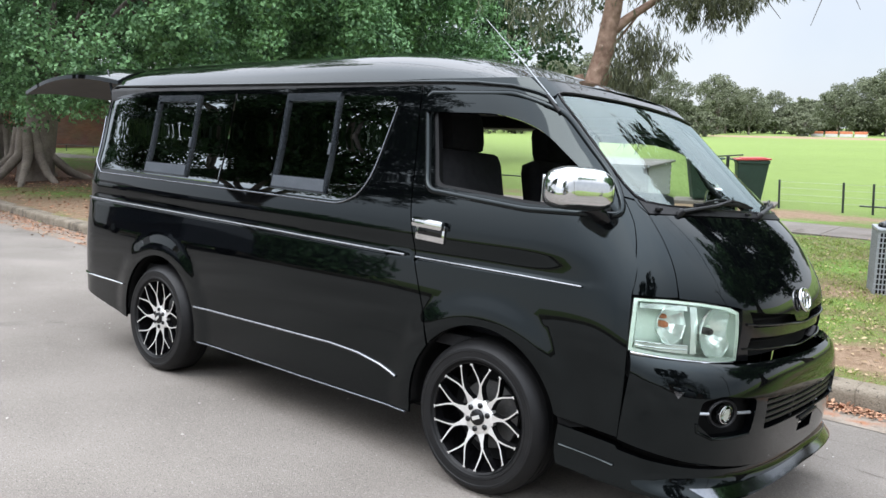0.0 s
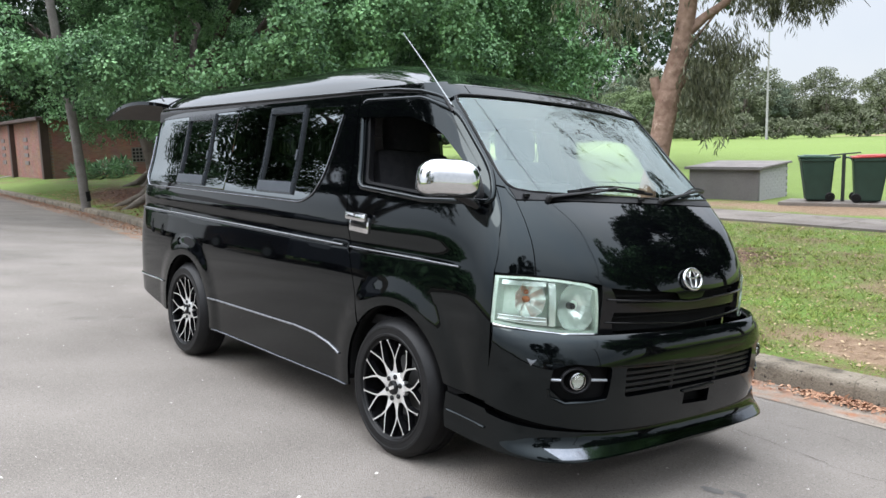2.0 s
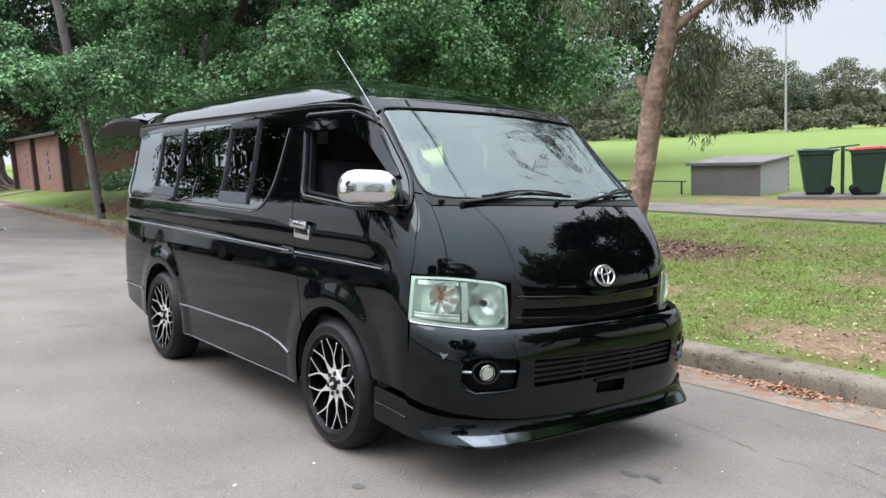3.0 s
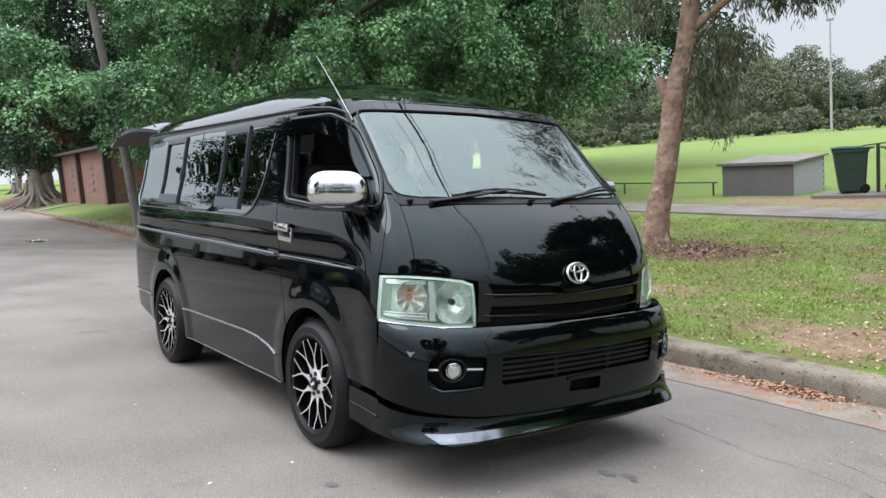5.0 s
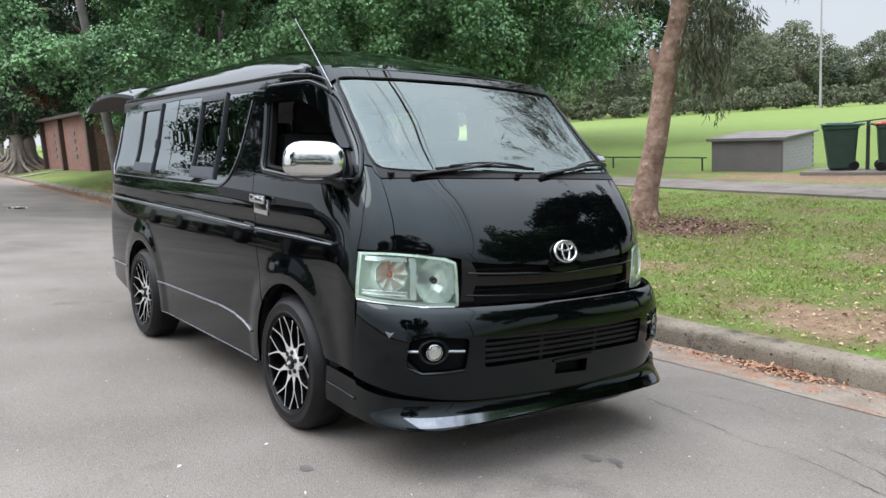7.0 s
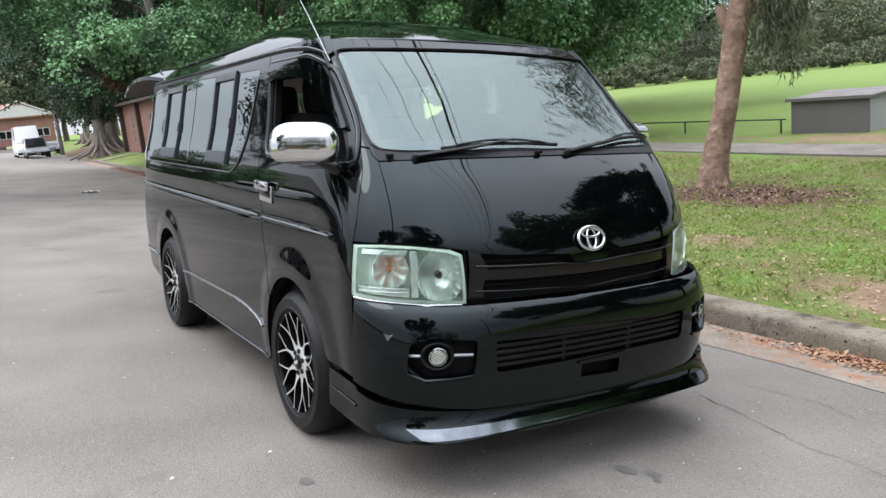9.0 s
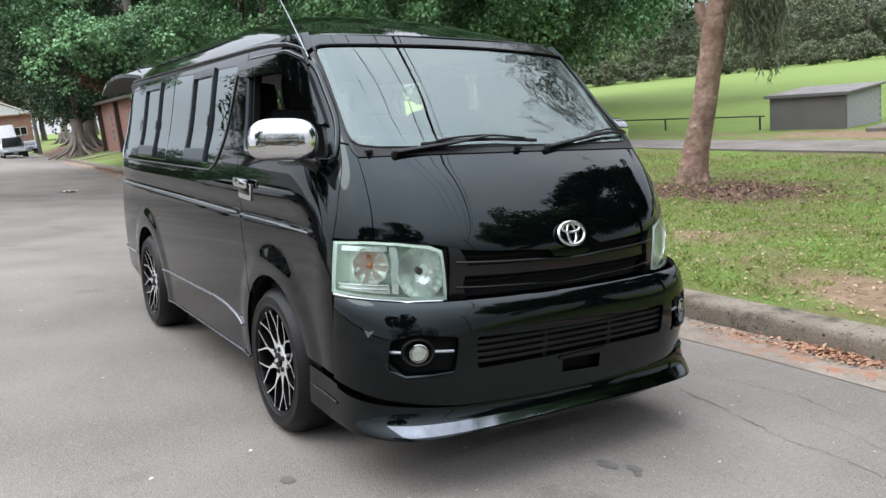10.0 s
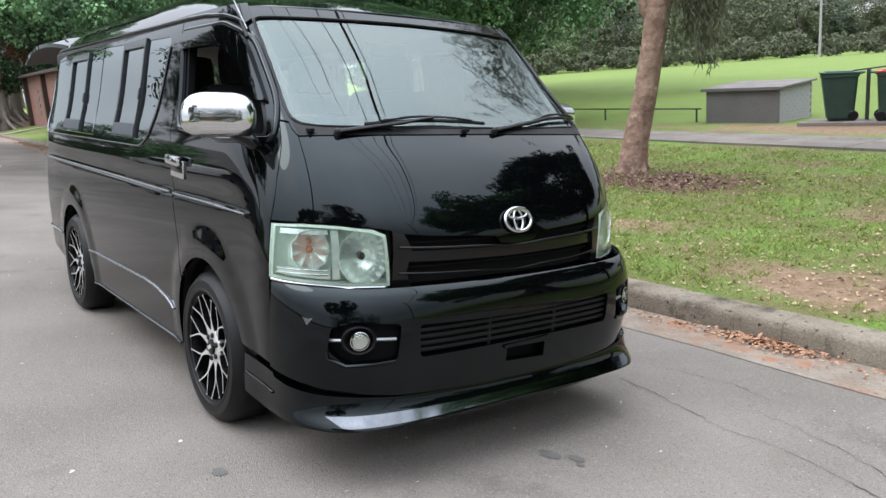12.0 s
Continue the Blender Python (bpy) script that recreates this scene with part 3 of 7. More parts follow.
BODY = Skin(LEVELS, NOSE, flank, flares)
BUMP_LEVELS = [0.19, 0.30, 0.42, 0.55, 0.64, 0.70, 0.735, 0.76]
BUMP_NOSE = [
    [(1.060, 0), (1.048, 0.30), (1.000, 0.55), (0.895, 0.735), (0.72, 0.862), (0.55, 0.872), (0.38, 0.870)],
    [(1.078, 0), (1.068, 0.30), (1.025, 0.55), (0.920, 0.742), (0.73, 0.872), (0.55, 0.880), (0.38, 0.876)],
    [(1.092, 0), (1.083, 0.30), (1.048, 0.55), (0.945, 0.752), (0.73, 0.882), (0.55, 0.888), (0.38, 0.882)],
    [(1.106, 0), (1.098, 0.30), (1.066, 0.55), (0.962, 0.760), (0.73, 0.889), (0.55, 0.894), (0.38, 0.888)],
    [(1.106, 0), (1.098, 0.30), (1.064, 0.55), (0.958, 0.758), (0.73, 0.891), (0.55, 0.896), (0.38, 0.890)],
    [(1.096, 0), (1.087, 0.30), (1.050, 0.55), (0.944, 0.754), (0.725, 0.890), (0.55, 0.896), (0.38, 0.890)],
    [(1.075, 0), (1.066, 0.30), (1.028, 0.55), (0.926, 0.748), (0.715, 0.886), (0.55, 0.894), (0.38, 0.889)],
    [(1.035, 0), (1.026, 0.30), (0.990, 0.545), (0.895, 0.738), (0.700, 0.880), (0.55, 0.890), (0.38, 0.887)],
]
BUMPER = Skin(BUMP_LEVELS, BUMP_NOSE, lambda j: [(0.15, 0.885), (-0.1, 0.885)])
LIP_LEVELS = [0.19, 0.234, 0.244, 0.292, 0.306, 0.35, 0.45]
LIP_NOSE = [[(x + g, y) if y < 0.8 else (x + g * 0.6, y + g * 0.12) for x, y in
             [(1.058, 0), (1.052, 0.30), (1.022, 0.55), (0.956, 0.745), (0.800, 0.860), (0.57, 0.874), (0.40, 0.880)]]
            for g in (0.050, 0.058, 0.057, 0.020, 0.013, 0.004, 0.0)]
LIP = Skin(LIP_LEVELS, LIP_NOSE, lambda j: [(0.15, 0.880), (-0.1, 0.880)])


def bx(pts, skin=BODY):
    """Outline points (x, z) of the flank as (u, z)."""
    return [(skin.u_at_x(x, z), z) for x, z in pts]


def by(pts, skin=BODY):
    """Outline points (y, z) of the nose as (u, z); y is counted towards the right side."""
    return [(skin.u_at_y(y, z), z) for y, z in pts]


def flip_side(poly):
    return [(-u, z) for u, z in reversed(poly)]


def arc(cx, start, stop, r=ARCH, n=26):
    return [(cx + r * math.cos(radians(start + (stop - start) * i / n)), HUB_Z + r * math.sin(radians(start + (stop - start) * i / n))) for i in range(n + 1)]


van = thing("van", "black high-roof van parked by the kerb, tailgate raised", "van", ROAD.copy())

# outlines of the right flank; the left is its mirror
SIDE = bx([(-3.69, 0.60), (-3.65, 0.385), (-3.25, 0.315), (BASE_X - ARCH, 0.275)] + arc(BASE_X, 186, -10)[1:] + [(BASE_X + ARCH, 0.262), (-ARCH, 0.258)]
          + arc(0, 188, 139)[1:] + [(-0.345, 0.75), (-0.418, 0.945), (-0.480, 1.174), (-0.53, 1.45), (-0.578, 1.795), (-3.05, 1.82), (-3.51, 1.83), (-3.65, 1.79), (-3.69, 1.60)])
BAND = rounded([(-3.535, 1.745), (-3.49, 1.255), (-0.83, 1.200), (-0.705, 1.735), (-2.0, 1.765)], [0.09, 0.07, 0.20, 0.05, 0.02], 8)
SIDE_HOLE = bx(BAND)
DOOR = [(BODY.u_at_x(-0.570, 1.793), 1.793), (1.60, 1.782), (1.316, 1.772), (1.10, 1.764), (0.985, 1.735), (0.925, 1.68), (0.908, 1.60), (0.908, 1.475), (0.918, 1.336), (0.932, 1.24), (0.980, 1.131), (1.014, 0.972)] + bx(
    [(0.676, 0.75), (0.674, 0.60), (0.662, 0.428), (0.395, 0.445)] + arc(0, 12, 137)[1:] + [(-0.338, 0.75), (-0.411, 0.945), (-0.473, 1.174), (-0.523, 1.45)])
DOOR_HOLE = rounded(bx([(-0.372, 1.318), (-0.480, 1.705), (-0.06, 1.712), (0.205, 1.62), (0.425, 1.41), (0.530, 1.266), (0.15, 1.276)]), [0.04, 0.05, 0.12, 0.10, 0.08, 0.04, 0.05])
HEADLAMP = bx([(0.680, 0.768), (0.676, 0.963)]) + by([(0.80, 0.966), (0.70, 0.960), (0.60, 0.948), (0.562, 0.930), (0.545, 0.742), (0.66, 0.742), (0.78, 0.752)])
FENDER = [(0.911, 1.330), (0.926, 1.24), (0.974, 1.131), (1.008, 0.975)] + by([(0.80, 0.974)]) + [(0.827, 0.977), (0.823, 1.02), (0.806, 1.112), (0.795, 1.194), (0.794, 1.274), (0.826, 1.300), (0.832, 1.322)]
SEAM = [(0.548, 0.946), (0.62, 0.957), (0.74, 0.968), (0.821, 0.973), (0.818, 1.02), (0.801, 1.112), (0.790, 1.194), (0.789, 1.272), (0.644, 1.276), (0.392, 1.278)]
GRILLE_TOP = [(0, 0.866), (0.085, 0.874), (0.115, 0.903), (0.225, 0.912), (0.39, 0.921), (0.50, 0.932)]
HOOD = SEAM + [(0, 1.280)] + [(-u, z) for u, z in reversed(SEAM)] + [(-u, z) for u, z in reversed(GRILLE_TOP[1:])] + GRILLE_TOP
GLASS_HALF = [(0.35, 1.308), (0.613, 1.312), (0.74, 1.321), (0.797, 1.342), (0.822, 1.385), (0.815, 1.50), (0.800, 1.65), (0.812, 1.715), (0.785, 1.745), (0.70, 1.753), (0.55, 1.757), (0.30, 1.763)]
GLASS = [(0, 1.307)] + GLASS_HALF + [(0, 1.766)] + [(-u, z) for u, z in reversed(GLASS_HALF)]
PILLAR = [(0.30, 1.287), (0.644, 1.283), (0.79, 1.280), (0.822, 1.306), (0.828, 1.330), (0.912, 1.338), (0.902, 1.475), (0.902, 1.60), (0.919, 1.682), (0.980, 1.740), (1.10, 1.772), (1.15, 1.80), (0.80, 1.806), (0.55, 1.808)]
SURROUND = [(0, 1.287)] + PILLAR + [(0, 1.811)] + [(-u, z) for u, z in reversed(PILLAR)]

for s in (1, -1):
    turn = (lambda p: p) if s > 0 else flip_side
    side = "right" if s > 0 else "left"
    creases = [turn(bx(arc(BASE_X, 184, -4, r, 40))) for r in (0.440, 0.465, 0.490, 0.515, 0.540)]
    creases += [turn(bx([(x, 0.982 + 0.0175 * max(0, -0.4 - x) + o) for x in (-3.5, -2.8, -2.0, -1.2, -0.62)])) for o in (-0.014, -0.005, 0.004, 0.013)]
    # on the left the sliding door stands open: its opening goes through the panel
    rear_hole = bx([(-3.535, 1.745), (-3.49, 1.255), (-2.20, 1.235), (-2.20, 1.764)])
    entry = rounded(bx([(-1.78, 0.40), (-0.66, 0.40), (-0.66, 1.74), (-1.78, 1.765)]), 0.08)
    openings = [SIDE_HOLE] if s > 0 else [rear_hole, entry]
    panel = part("side_panel", sheet(BODY, turn(SIDE), [turn(h) for h in openings], 0.030, lines=creases), PAINT, van)
    creases = [turn(bx(arc(0, 184, 6, r, 40))) for r in (0.440, 0.465, 0.490, 0.515, 0.540)]
    creases += [turn(bx([(x, 0.982 + o) for x in (-0.39, -0.1, 0.2, 0.45)])) for o in (-0.014, -0.005, 0.004, 0.013)]
    door = part("front_door", sheet(BODY, turn(DOOR), [turn(DOOR_HOLE)], 0.030, lines=creases), PAINT, van)
    part("fender", sheet(BODY, turn(FENDER), [], 0.030), PAINT, van)
    # dark lining under the panels, seen in the gaps
    lining = bx([(-3.66, 0.50), (BASE_X - ARCH, 0.33)] + arc(BASE_X, 180, 0) + [(-ARCH, 0.31)] + arc(0, 180, 8) + [(0.62, 0.45), (0.65, 0.95), (0.57, 1.25), (0.28, 1.56), (0.05, 1.72), (-3.6, 1.78)])
    part("lining", sheet(BODY, turn(lining), [turn(h) for h in openings] + [turn(DOOR_HOLE)], 0.07, out=-0.022, thick=0.03), MATT_BLACK, van)
    # glass of the rear flank: three panes on each side of the middle post
    rear_pane = bx([(-3.535, 1.745), (-3.49, 1.255), (-2.035, 1.232), (-2.06, 1.764)])
    mid_pane = bx([(-2.040, 1.764), (-2.015, 1.222)] + [(x, z) for x, z in BAND if x > -1.3])
    part("side_window", sheet(BODY, turn(rear_pane), [], 0.06, out=-0.004, thick=0.004), TINTED if s > 0 else PLAIN_TINT, van, "dark tinted side glass")
    if s > 0:
        part("side_window", sheet(BODY, turn(mid_pane), [], 0.06, out=-0.004, thick=0.004), TINTED, van, "dark tinted side glass")
    else:
        slid = part("sliding_door", sheet(BODY, turn(entry), [], 0.06, out=0.055, thick=0.03), PAINT, van, "sliding door pushed back open", pose(-1.12, 0, 0))
    for a, b, lo in ((-2.875, -2.405, 1.25), (-1.555, -1.125, 1.235))[:2 if s > 0 else 1]:
        sash = part("sliding_sash", sheet(BODY, turn(bx([(a, 1.755), (a + 0.03, lo), (b + 0.04, lo - 0.006), (b, 1.757)])),
                                          [turn(bx([(a + 0.026, 1.715), (a + 0.052, lo + 0.072), (b + 0.018, lo + 0.068), (b - 0.016, 1.715)]))], 0.05, out=0.010, thick=0.020), SASH, van, "grey metal sliding window sash")
        part("tray", sheet(BODY, turn(bx([(a + 0.035, lo + 0.068), (a + 0.038, lo + 0.01), (b + 0.03, lo + 0.004), (b + 0.02, lo + 0.064)])), [], 0.05, out=0.011, thick=0.010), GREY_PAINT, sash)
        part("catch", sheet(BODY, turn(bx([(b - 0.003, 1.49), (b - 0.001, 1.43), (b + 0.016, 1.43), (b + 0.014, 1.49)])), [], 0.05, out=0.016, thick=0.010), GREY_PAINT, sash)
    # bright edge under the glass and the two mouldings
    def strip(name, pts, r, mat, label="", out=0.004, parent=van):
        uv = dense(turn(bx(pts)) if s > 0 else flip_side(bx(pts)), 0.04, closed=False)
        p, n = BODY.place([q[0] for q in uv], [q[1] for q in uv], out)
        return part(name, Bag().tube([tuple(v) for v in p], r, 8, squash=0.8).mesh(smooth=60), mat, parent, label)
    low_rim = [(x + (0.012 if x > -0.9 else 0), z - 0.014) for x, z in BAND if x > -1.3 and z < 1.70]
    strip("window_moulding", [(-3.600, 1.62), (-3.545, 1.30), (-3.42, 1.222), (-2.4, 1.208), (-1.5, 1.197)] + low_rim, 0.0056, DARK_CHROME, "thin bright moulding under the glass")
    strip("waist_moulding", [(-3.67, 1.041), (-1.63, 1.008), (-0.49, 0.986)], 0.0065, SATIN_TRIM, "thin bright waist moulding")
    strip("waist_moulding", [(-0.42, 0.984), (0.10, 0.978), (0.46, 0.974)], 0.0050, SATIN_TRIM, "thin bright waist moulding", parent=door)
    strip("lower_moulding", [(-2.16, 0.474), (-0.95, 0.484), (-0.75, 0.473), (-0.60, 0.446), (-0.49, 0.410)], 0.0075, SATIN_TRIM, "thin bright lower moulding")
    strip("lower_moulding", [(-3.64, 0.498), (-2.99, 0.494)], 0.008, CHROME, "thin bright lower moulding")
    strip("sill_trim", [(-2.13, 0.262), (-1.2, 0.258), (-0.42, 0.256)], 0.006, DARK_CHROME, "thin bright sill trim")
    strip("gutter", [(-3.65, 1.80), (-3.5, 1.832), (-3.05, 1.826), (-1.6, 1.812), (-0.57, 1.802), (-0.25, 1.794), (-0.05, 1.776), (0.07, 1.750), (0.145, 1.722)], 0.010, PAINT, "black rain gutter", out=0.006)
    # the roof's cheek sweeps down to the windscreen's top corner
    cheek = bx([(-0.9, 1.808), (-0.57, 1.802), (-0.25, 1.794), (-0.05, 1.776), (0.07, 1.750), (0.145, 1.722)]) + [(0.83, 1.738), (0.82, 1.770), (0.80, 1.809)] + bx([(-0.1, 1.812), (-0.5, 1.814)])
    part("roof_cheek", sheet(BODY, turn(cheek), [], 0.03, out=0.012, thick=0.016), PAINT, van)
    # rain visor over the front window
    visor = bx(rounded([(-0.520, 1.655), (-0.520, 1.738), (-0.05, 1.732), (0.15, 1.682), (0.445, 1.40), (0.385, 1.405), (0.14, 1.590), (-0.07, 1.650)], [0.02, 0.04, 0.12, 0.1, 0.02, 0.02, 0.1, 0.1]))
    part("window_visor", sheet(BODY, turn(visor), [], 0.03, out=0.018, thick=0.022), PAINT, door, "smoked rain visor")
    inner = rounded(bx([(-0.352, 1.331), (-0.458, 1.70), (-0.06, 1.70), (0.185, 1.605), (0.405, 1.395), (0.500, 1.282), (0.15, 1.290)]), 0.04)
    part("window_frame", sheet(BODY, turn(DOOR_HOLE), [turn(inner)], 0.04, out=-0.008, thick=0.03), BLACK_PLASTIC, door)
    frame_line = rounded(bx([(-0.405, 1.296), (-0.522, 1.748), (-0.03, 1.742), (0.235, 1.650), (0.470, 1.42), (0.565, 1.262), (0.15, 1.252)]), 0.05)
    uv = dense(frame_line, 0.03)
    fp, _ = BODY.place([s * q[0] for q in uv], [q[1] for q in uv], 0.000)
    part("frame_bead", Bag().tube([tuple(v) for v in fp], 0.014, 10, closed=True).mesh(smooth=60), PAINT, door, "rounded bead round the door window")
    if s < 0:
        part("door_glass", sheet(BODY, turn(DOOR_HOLE), [], 0.06, out=-0.012, thick=0.004), CLEAR_GLASS, door, "clear door glass")
    # door handle: chrome bar over a chrome cup
    hu, hn = BODY.place([s * BODY.u_at_x(-0.345, 1.135)], [1.135])
    base = Matrix.Translation(hu[0]) @ pose(0, 0, 0, 0, 0, 0 if s > 0 else 180)
    cup = Bag().box((0.172, 0.014, 0.080), base @ pose(0.004, -0.005, -0.030, 0, 3 * s, 0), 0.022)
    cupob = part("handle_cup", cup.mesh(smooth=50), CHROME, door, "chrome handle cup")
    part("handle", Bag().box((0.182, 0.026, 0.044), base @ pose(0, -0.024, 0.010, 0, 3 * s, 0), 0.013).mesh(smooth=50), CHROME, door, "chrome door handle")
    part("recess", Bag().box((0.142, 0.006, 0.040), base @ pose(0.006, -0.0125, -0.024, 0, 3 * s, 0), 0.014).mesh(smooth=50), GLOSS_BLACK, cupob)
    # side mirror: chrome shell over a black foot
    cx, cy, cz = (0.462, -0.975, 1.335) if s > 0 else (0.31, 0.90, 1.335)
    shell = bmesh.new()
    bmesh.ops.create_uvsphere(shell, u_segments=32, v_segments=20, radius=1.0)
    for v in shell.verts:
        a, b, c = v.co
        e = lambda q, p: math.copysign(abs(q) ** p, q)
        v.co = (e(a, 0.62) * 0.088 - 0.02 * (1 - abs(b)), e(b, 0.55) * 0.136, e(c, 0.66) * (0.088 if c > 0 else 0.066) + (0.012 if c > 0 else 0) * (1 - b * b))
    bmesh.ops.transform(shell, matrix=pose(cx, cy, cz, 0, 0, (-24 if s > 0 else 24)), verts=shell.verts)
    me = bpy.data.meshes.new("mirror_shell")
    shell.to_mesh(me)
    shell.free()
    me.polygons.foreach_set("use_smooth", [True] * len(me.polygons))
    mirror = part("side_mirror", me, CHROME, van, "chrome side mirror shell")
    foot = Bag().tube([(cx + 0.015, cy + 0.04 * s, cz - 0.052), (cx + 0.035, cy + 0.095 * s, cz - 0.072), (cx + 0.040, -0.865 * s, cz - 0.088), (cx + 0.030, -0.835 * s, cz - 0.095)], [0.030, 0.046, 0.044, 0.030], 14, squash=0.62)
    part("mirror_foot", foot.mesh(smooth=40), GLOSS_BLACK, mirror, "black mirror foot")
    part("mirror_glass", Bag().box((0.004, 0.20, 0.105), pose(cx - 0.089, cy + 0.035 * s, cz + 0.008, 0, 0, (-24 if s > 0 else 24)), 0.001).mesh(), CHROME, mirror)

part("bonnet", sheet(BODY, HOOD, [], 0.030), PAINT, van)
part("windscreen_surround", sheet(BODY, SURROUND, [GLASS], 0.030), PAINT, van)
part("windscreen", sheet(BODY, GLASS, [], 0.05, out=-0.004, thick=0.004), WINDSCREEN, van, "clear windscreen mirroring the sky")
seal_p, _ = BODY.place([q[0] for q in dense(GLASS, 0.03)], [q[1] for q in dense(GLASS, 0.03)], 0.001)
part("windscreen_seal", Bag().tube([tuple(p) for p in seal_p], 0.006, 6, closed=True).mesh(smooth=60), BLACK_PLASTIC, van)
cowl = [(0, 1.284), (0.392, 1.282), (0.644, 1.279), (0.783, 1.277), (0.80, 1.327), (0.74, 1.317), (0.613, 1.308), (0.30, 1.304)]
cowl = cowl + [(0, 1.304)] + [(-u, z) for u, z in reversed(cowl[1:])]
part("cowl", sheet(BODY, cowl, [], 0.04, out=0.003, thick=0.02), BLACK_PLASTIC, van)

# roof: from the gutter up, higher towards the middle
roof = Bag()
us = np.concatenate([np.linspace(0, BODY.u_at_x(-0.2, 1.80), 22), np.linspace(BODY.u_at_x(-0.2, 1.80), BODY.u_at_x(-3.65, 1.80), 46)[1:], np.linspace(BODY.u_at_x(-3.65, 1.80), BODY.knots[-1], 8)[1:]])
edge, _ = BODY.place(us, np.full(len(us), 1.805))
rows_r, RINGS = [], 22
def roof_z(x, y):
    w = np.interp(x, [-3.71, -3.6, -3.0, -0.3, 0.0, 0.19], [0.62, 0.69, 0.722, 0.735, 0.72, 0.69])
    t = np.clip(np.abs(y) / w, 0, 1)
    across = (1 - t ** 3.2) ** 0.62
    along = 1 - np.clip(1 - (0.22 - 0.10 * t ** 2 - x) / 1.35, 0, 1) ** 2.0
    back = 1 - 0.30 * np.clip((-3.25 - x) / 0.48, 0, 1) ** 2
    return 1.806 + 0.235 * across * along * back
for ring in range(RINGS + 1):
    k = ring / RINGS
    inner_y = edge[:, 1] * (1 - k)
    rows_r.append([(x, y, 1.806 if ring == 0 else float(roof_z(x, y))) for x, y in zip(edge[:, 0], inner_y)])
verts = [p for r in rows_r for p in r]
nn = len(us)
faces = [(i * nn + j, i * nn + j + 1, (i + 1) * nn + j + 1, (i + 1) * nn + j) for i in range(RINGS) for j in range(nn - 1)]
roof.add(verts, faces)
roof.add([(x, -y, z) for x, y, z in verts], [f[::-1] for f in faces])
roof_mesh = roof.mesh()
tmp = bmesh.new()
tmp.from_mesh(roof_mesh)
bmesh.ops.remove_doubles(tmp, verts=tmp.verts, dist=0.0008)
bmesh.ops.recalc_face_normals(tmp, faces=tmp.faces)
if sum(f.normal.z for f in tmp.faces) < 0:
    bmesh.ops.reverse_faces(tmp, faces=tmp.faces)
tmp.to_mesh(roof_mesh)
tmp.free()
roof_mesh.polygons.foreach_set("use_smooth", [True] * len(roof_mesh.polygons))
part("roof", roof_mesh, PAINT, van)

# nose: grille behind the bonnet's edge
part("grille_back", sheet(BODY, by([(0.535, 0.735), (0.535, 0.945), (0.25, 0.93), (0, 0.90), (-0.25, 0.93), (-0.535, 0.945), (-0.535, 0.735), (0, 0.73)]), [], 0.06, out=-0.055, thick=0.02), MATT_BLACK, van)
for z0, dip, h in ((0.868, 0.010, 0.007), (0.772, 0.012, 0.006)):
    ys = np.linspace(-0.515, 0.515, 41)
    up = [z0 + 0.002 - dip * math.exp(-(y / 0.14) ** 2) + 0.012 * (abs(y) / 0.5) ** 2 for y in ys]
    p, _ = BODY.place([BODY.u_at_y(y, z) for y, z in zip(ys, up)], up, -0.002)
    part("grille_bar", Bag().tube([tuple(q) for q in p], h, 10, squash=0.75).mesh(smooth=60), GLOSS_BLACK, van, "gloss black grille bar")
bar_face = [(0.51, 0.826), (0.51, 0.866), (0.25, 0.862), (0.0, 0.855)]
bar_face = bar_face + [(-u, z) for u, z in reversed(bar_face[:-1])] + [(0, 0.816)]
part("grille_blade", sheet(BODY, bar_face, [], 0.05, out=-0.014, thick=0.03), GLOSS_BLACK, van)
for z0 in (0.798, 0.895):
    ys = np.linspace(-0.50, 0.50, 31)
    p, _ = BODY.place([BODY.u_at_y(y, z0) for y in ys], [z0] * 31, -0.040)
    part("grille_slat", Bag().tube([tuple(q) for q in p], 0.005, 6).mesh(smooth=60), MATT_BLACK, van)
for s in (1, -1):
    post = by([(0.538, 0.738), (0.538, 0.944), (0.500, 0.936), (0.470, 0.875), (0.488, 0.79), (0.47, 0.738)])
    part("grille_post", sheet(BODY, post if s > 0 else flip_side(post), [], 0.03, out=-0.002, thick=0.05), GLOSS_BLACK, van)
# badge: an oval ring with two crossing ovals
badge = Bag()
def oval(a, b, oy, oz, r):
    badge.tube([(0, oy + a * math.cos(t), oz + b * math.sin(t)) for t in np.linspace(0, 2 * math.pi, 40, endpoint=False)], r, 8, closed=True)
oval(0.066, 0.046, 0, 0, 0.0075)
oval(0.022, 0.040, 0, 0, 0.0055)
oval(0.046, 0.017, 0, 0.022, 0.0055)
bp, bn = BODY.place([0.0001], [0.955], 0.012)
part("badge", badge.mesh(smooth=60), CHROME, van, "chrome oval badge", Matrix.Translation(bp[0]) @ pose(0, 0, 0, 0, -16, 0))

# bumper with its openings
ub = lambda pts: by(pts, BUMPER)
TOP = [(0.545, 0.744), (0.40, 0.744), (0.2, 0.742), (0, 0.741)]
halfline = bx([(0.672, 0.425), (0.690, 0.60), (0.690, 0.752)], BUMPER) + ub([(0.78, 0.748), (0.66, 0.744)] + TOP)
low = ub([(0, 0.340), (0.3, 0.344), (0.55, 0.350), (0.74, 0.368)]) + bx([(0.78, 0.405)], BUMPER)
outline = low + halfline + [(-u, z) for u, z in reversed(halfline[:-1])] + [(-u, z) for u, z in reversed(low[1:])]
FOG = rounded([(0.575, 0.487), (0.562, 0.622), (0.725, 0.636), (0.806, 0.614), (0.818, 0.53), (0.75, 0.474)], 0.02)
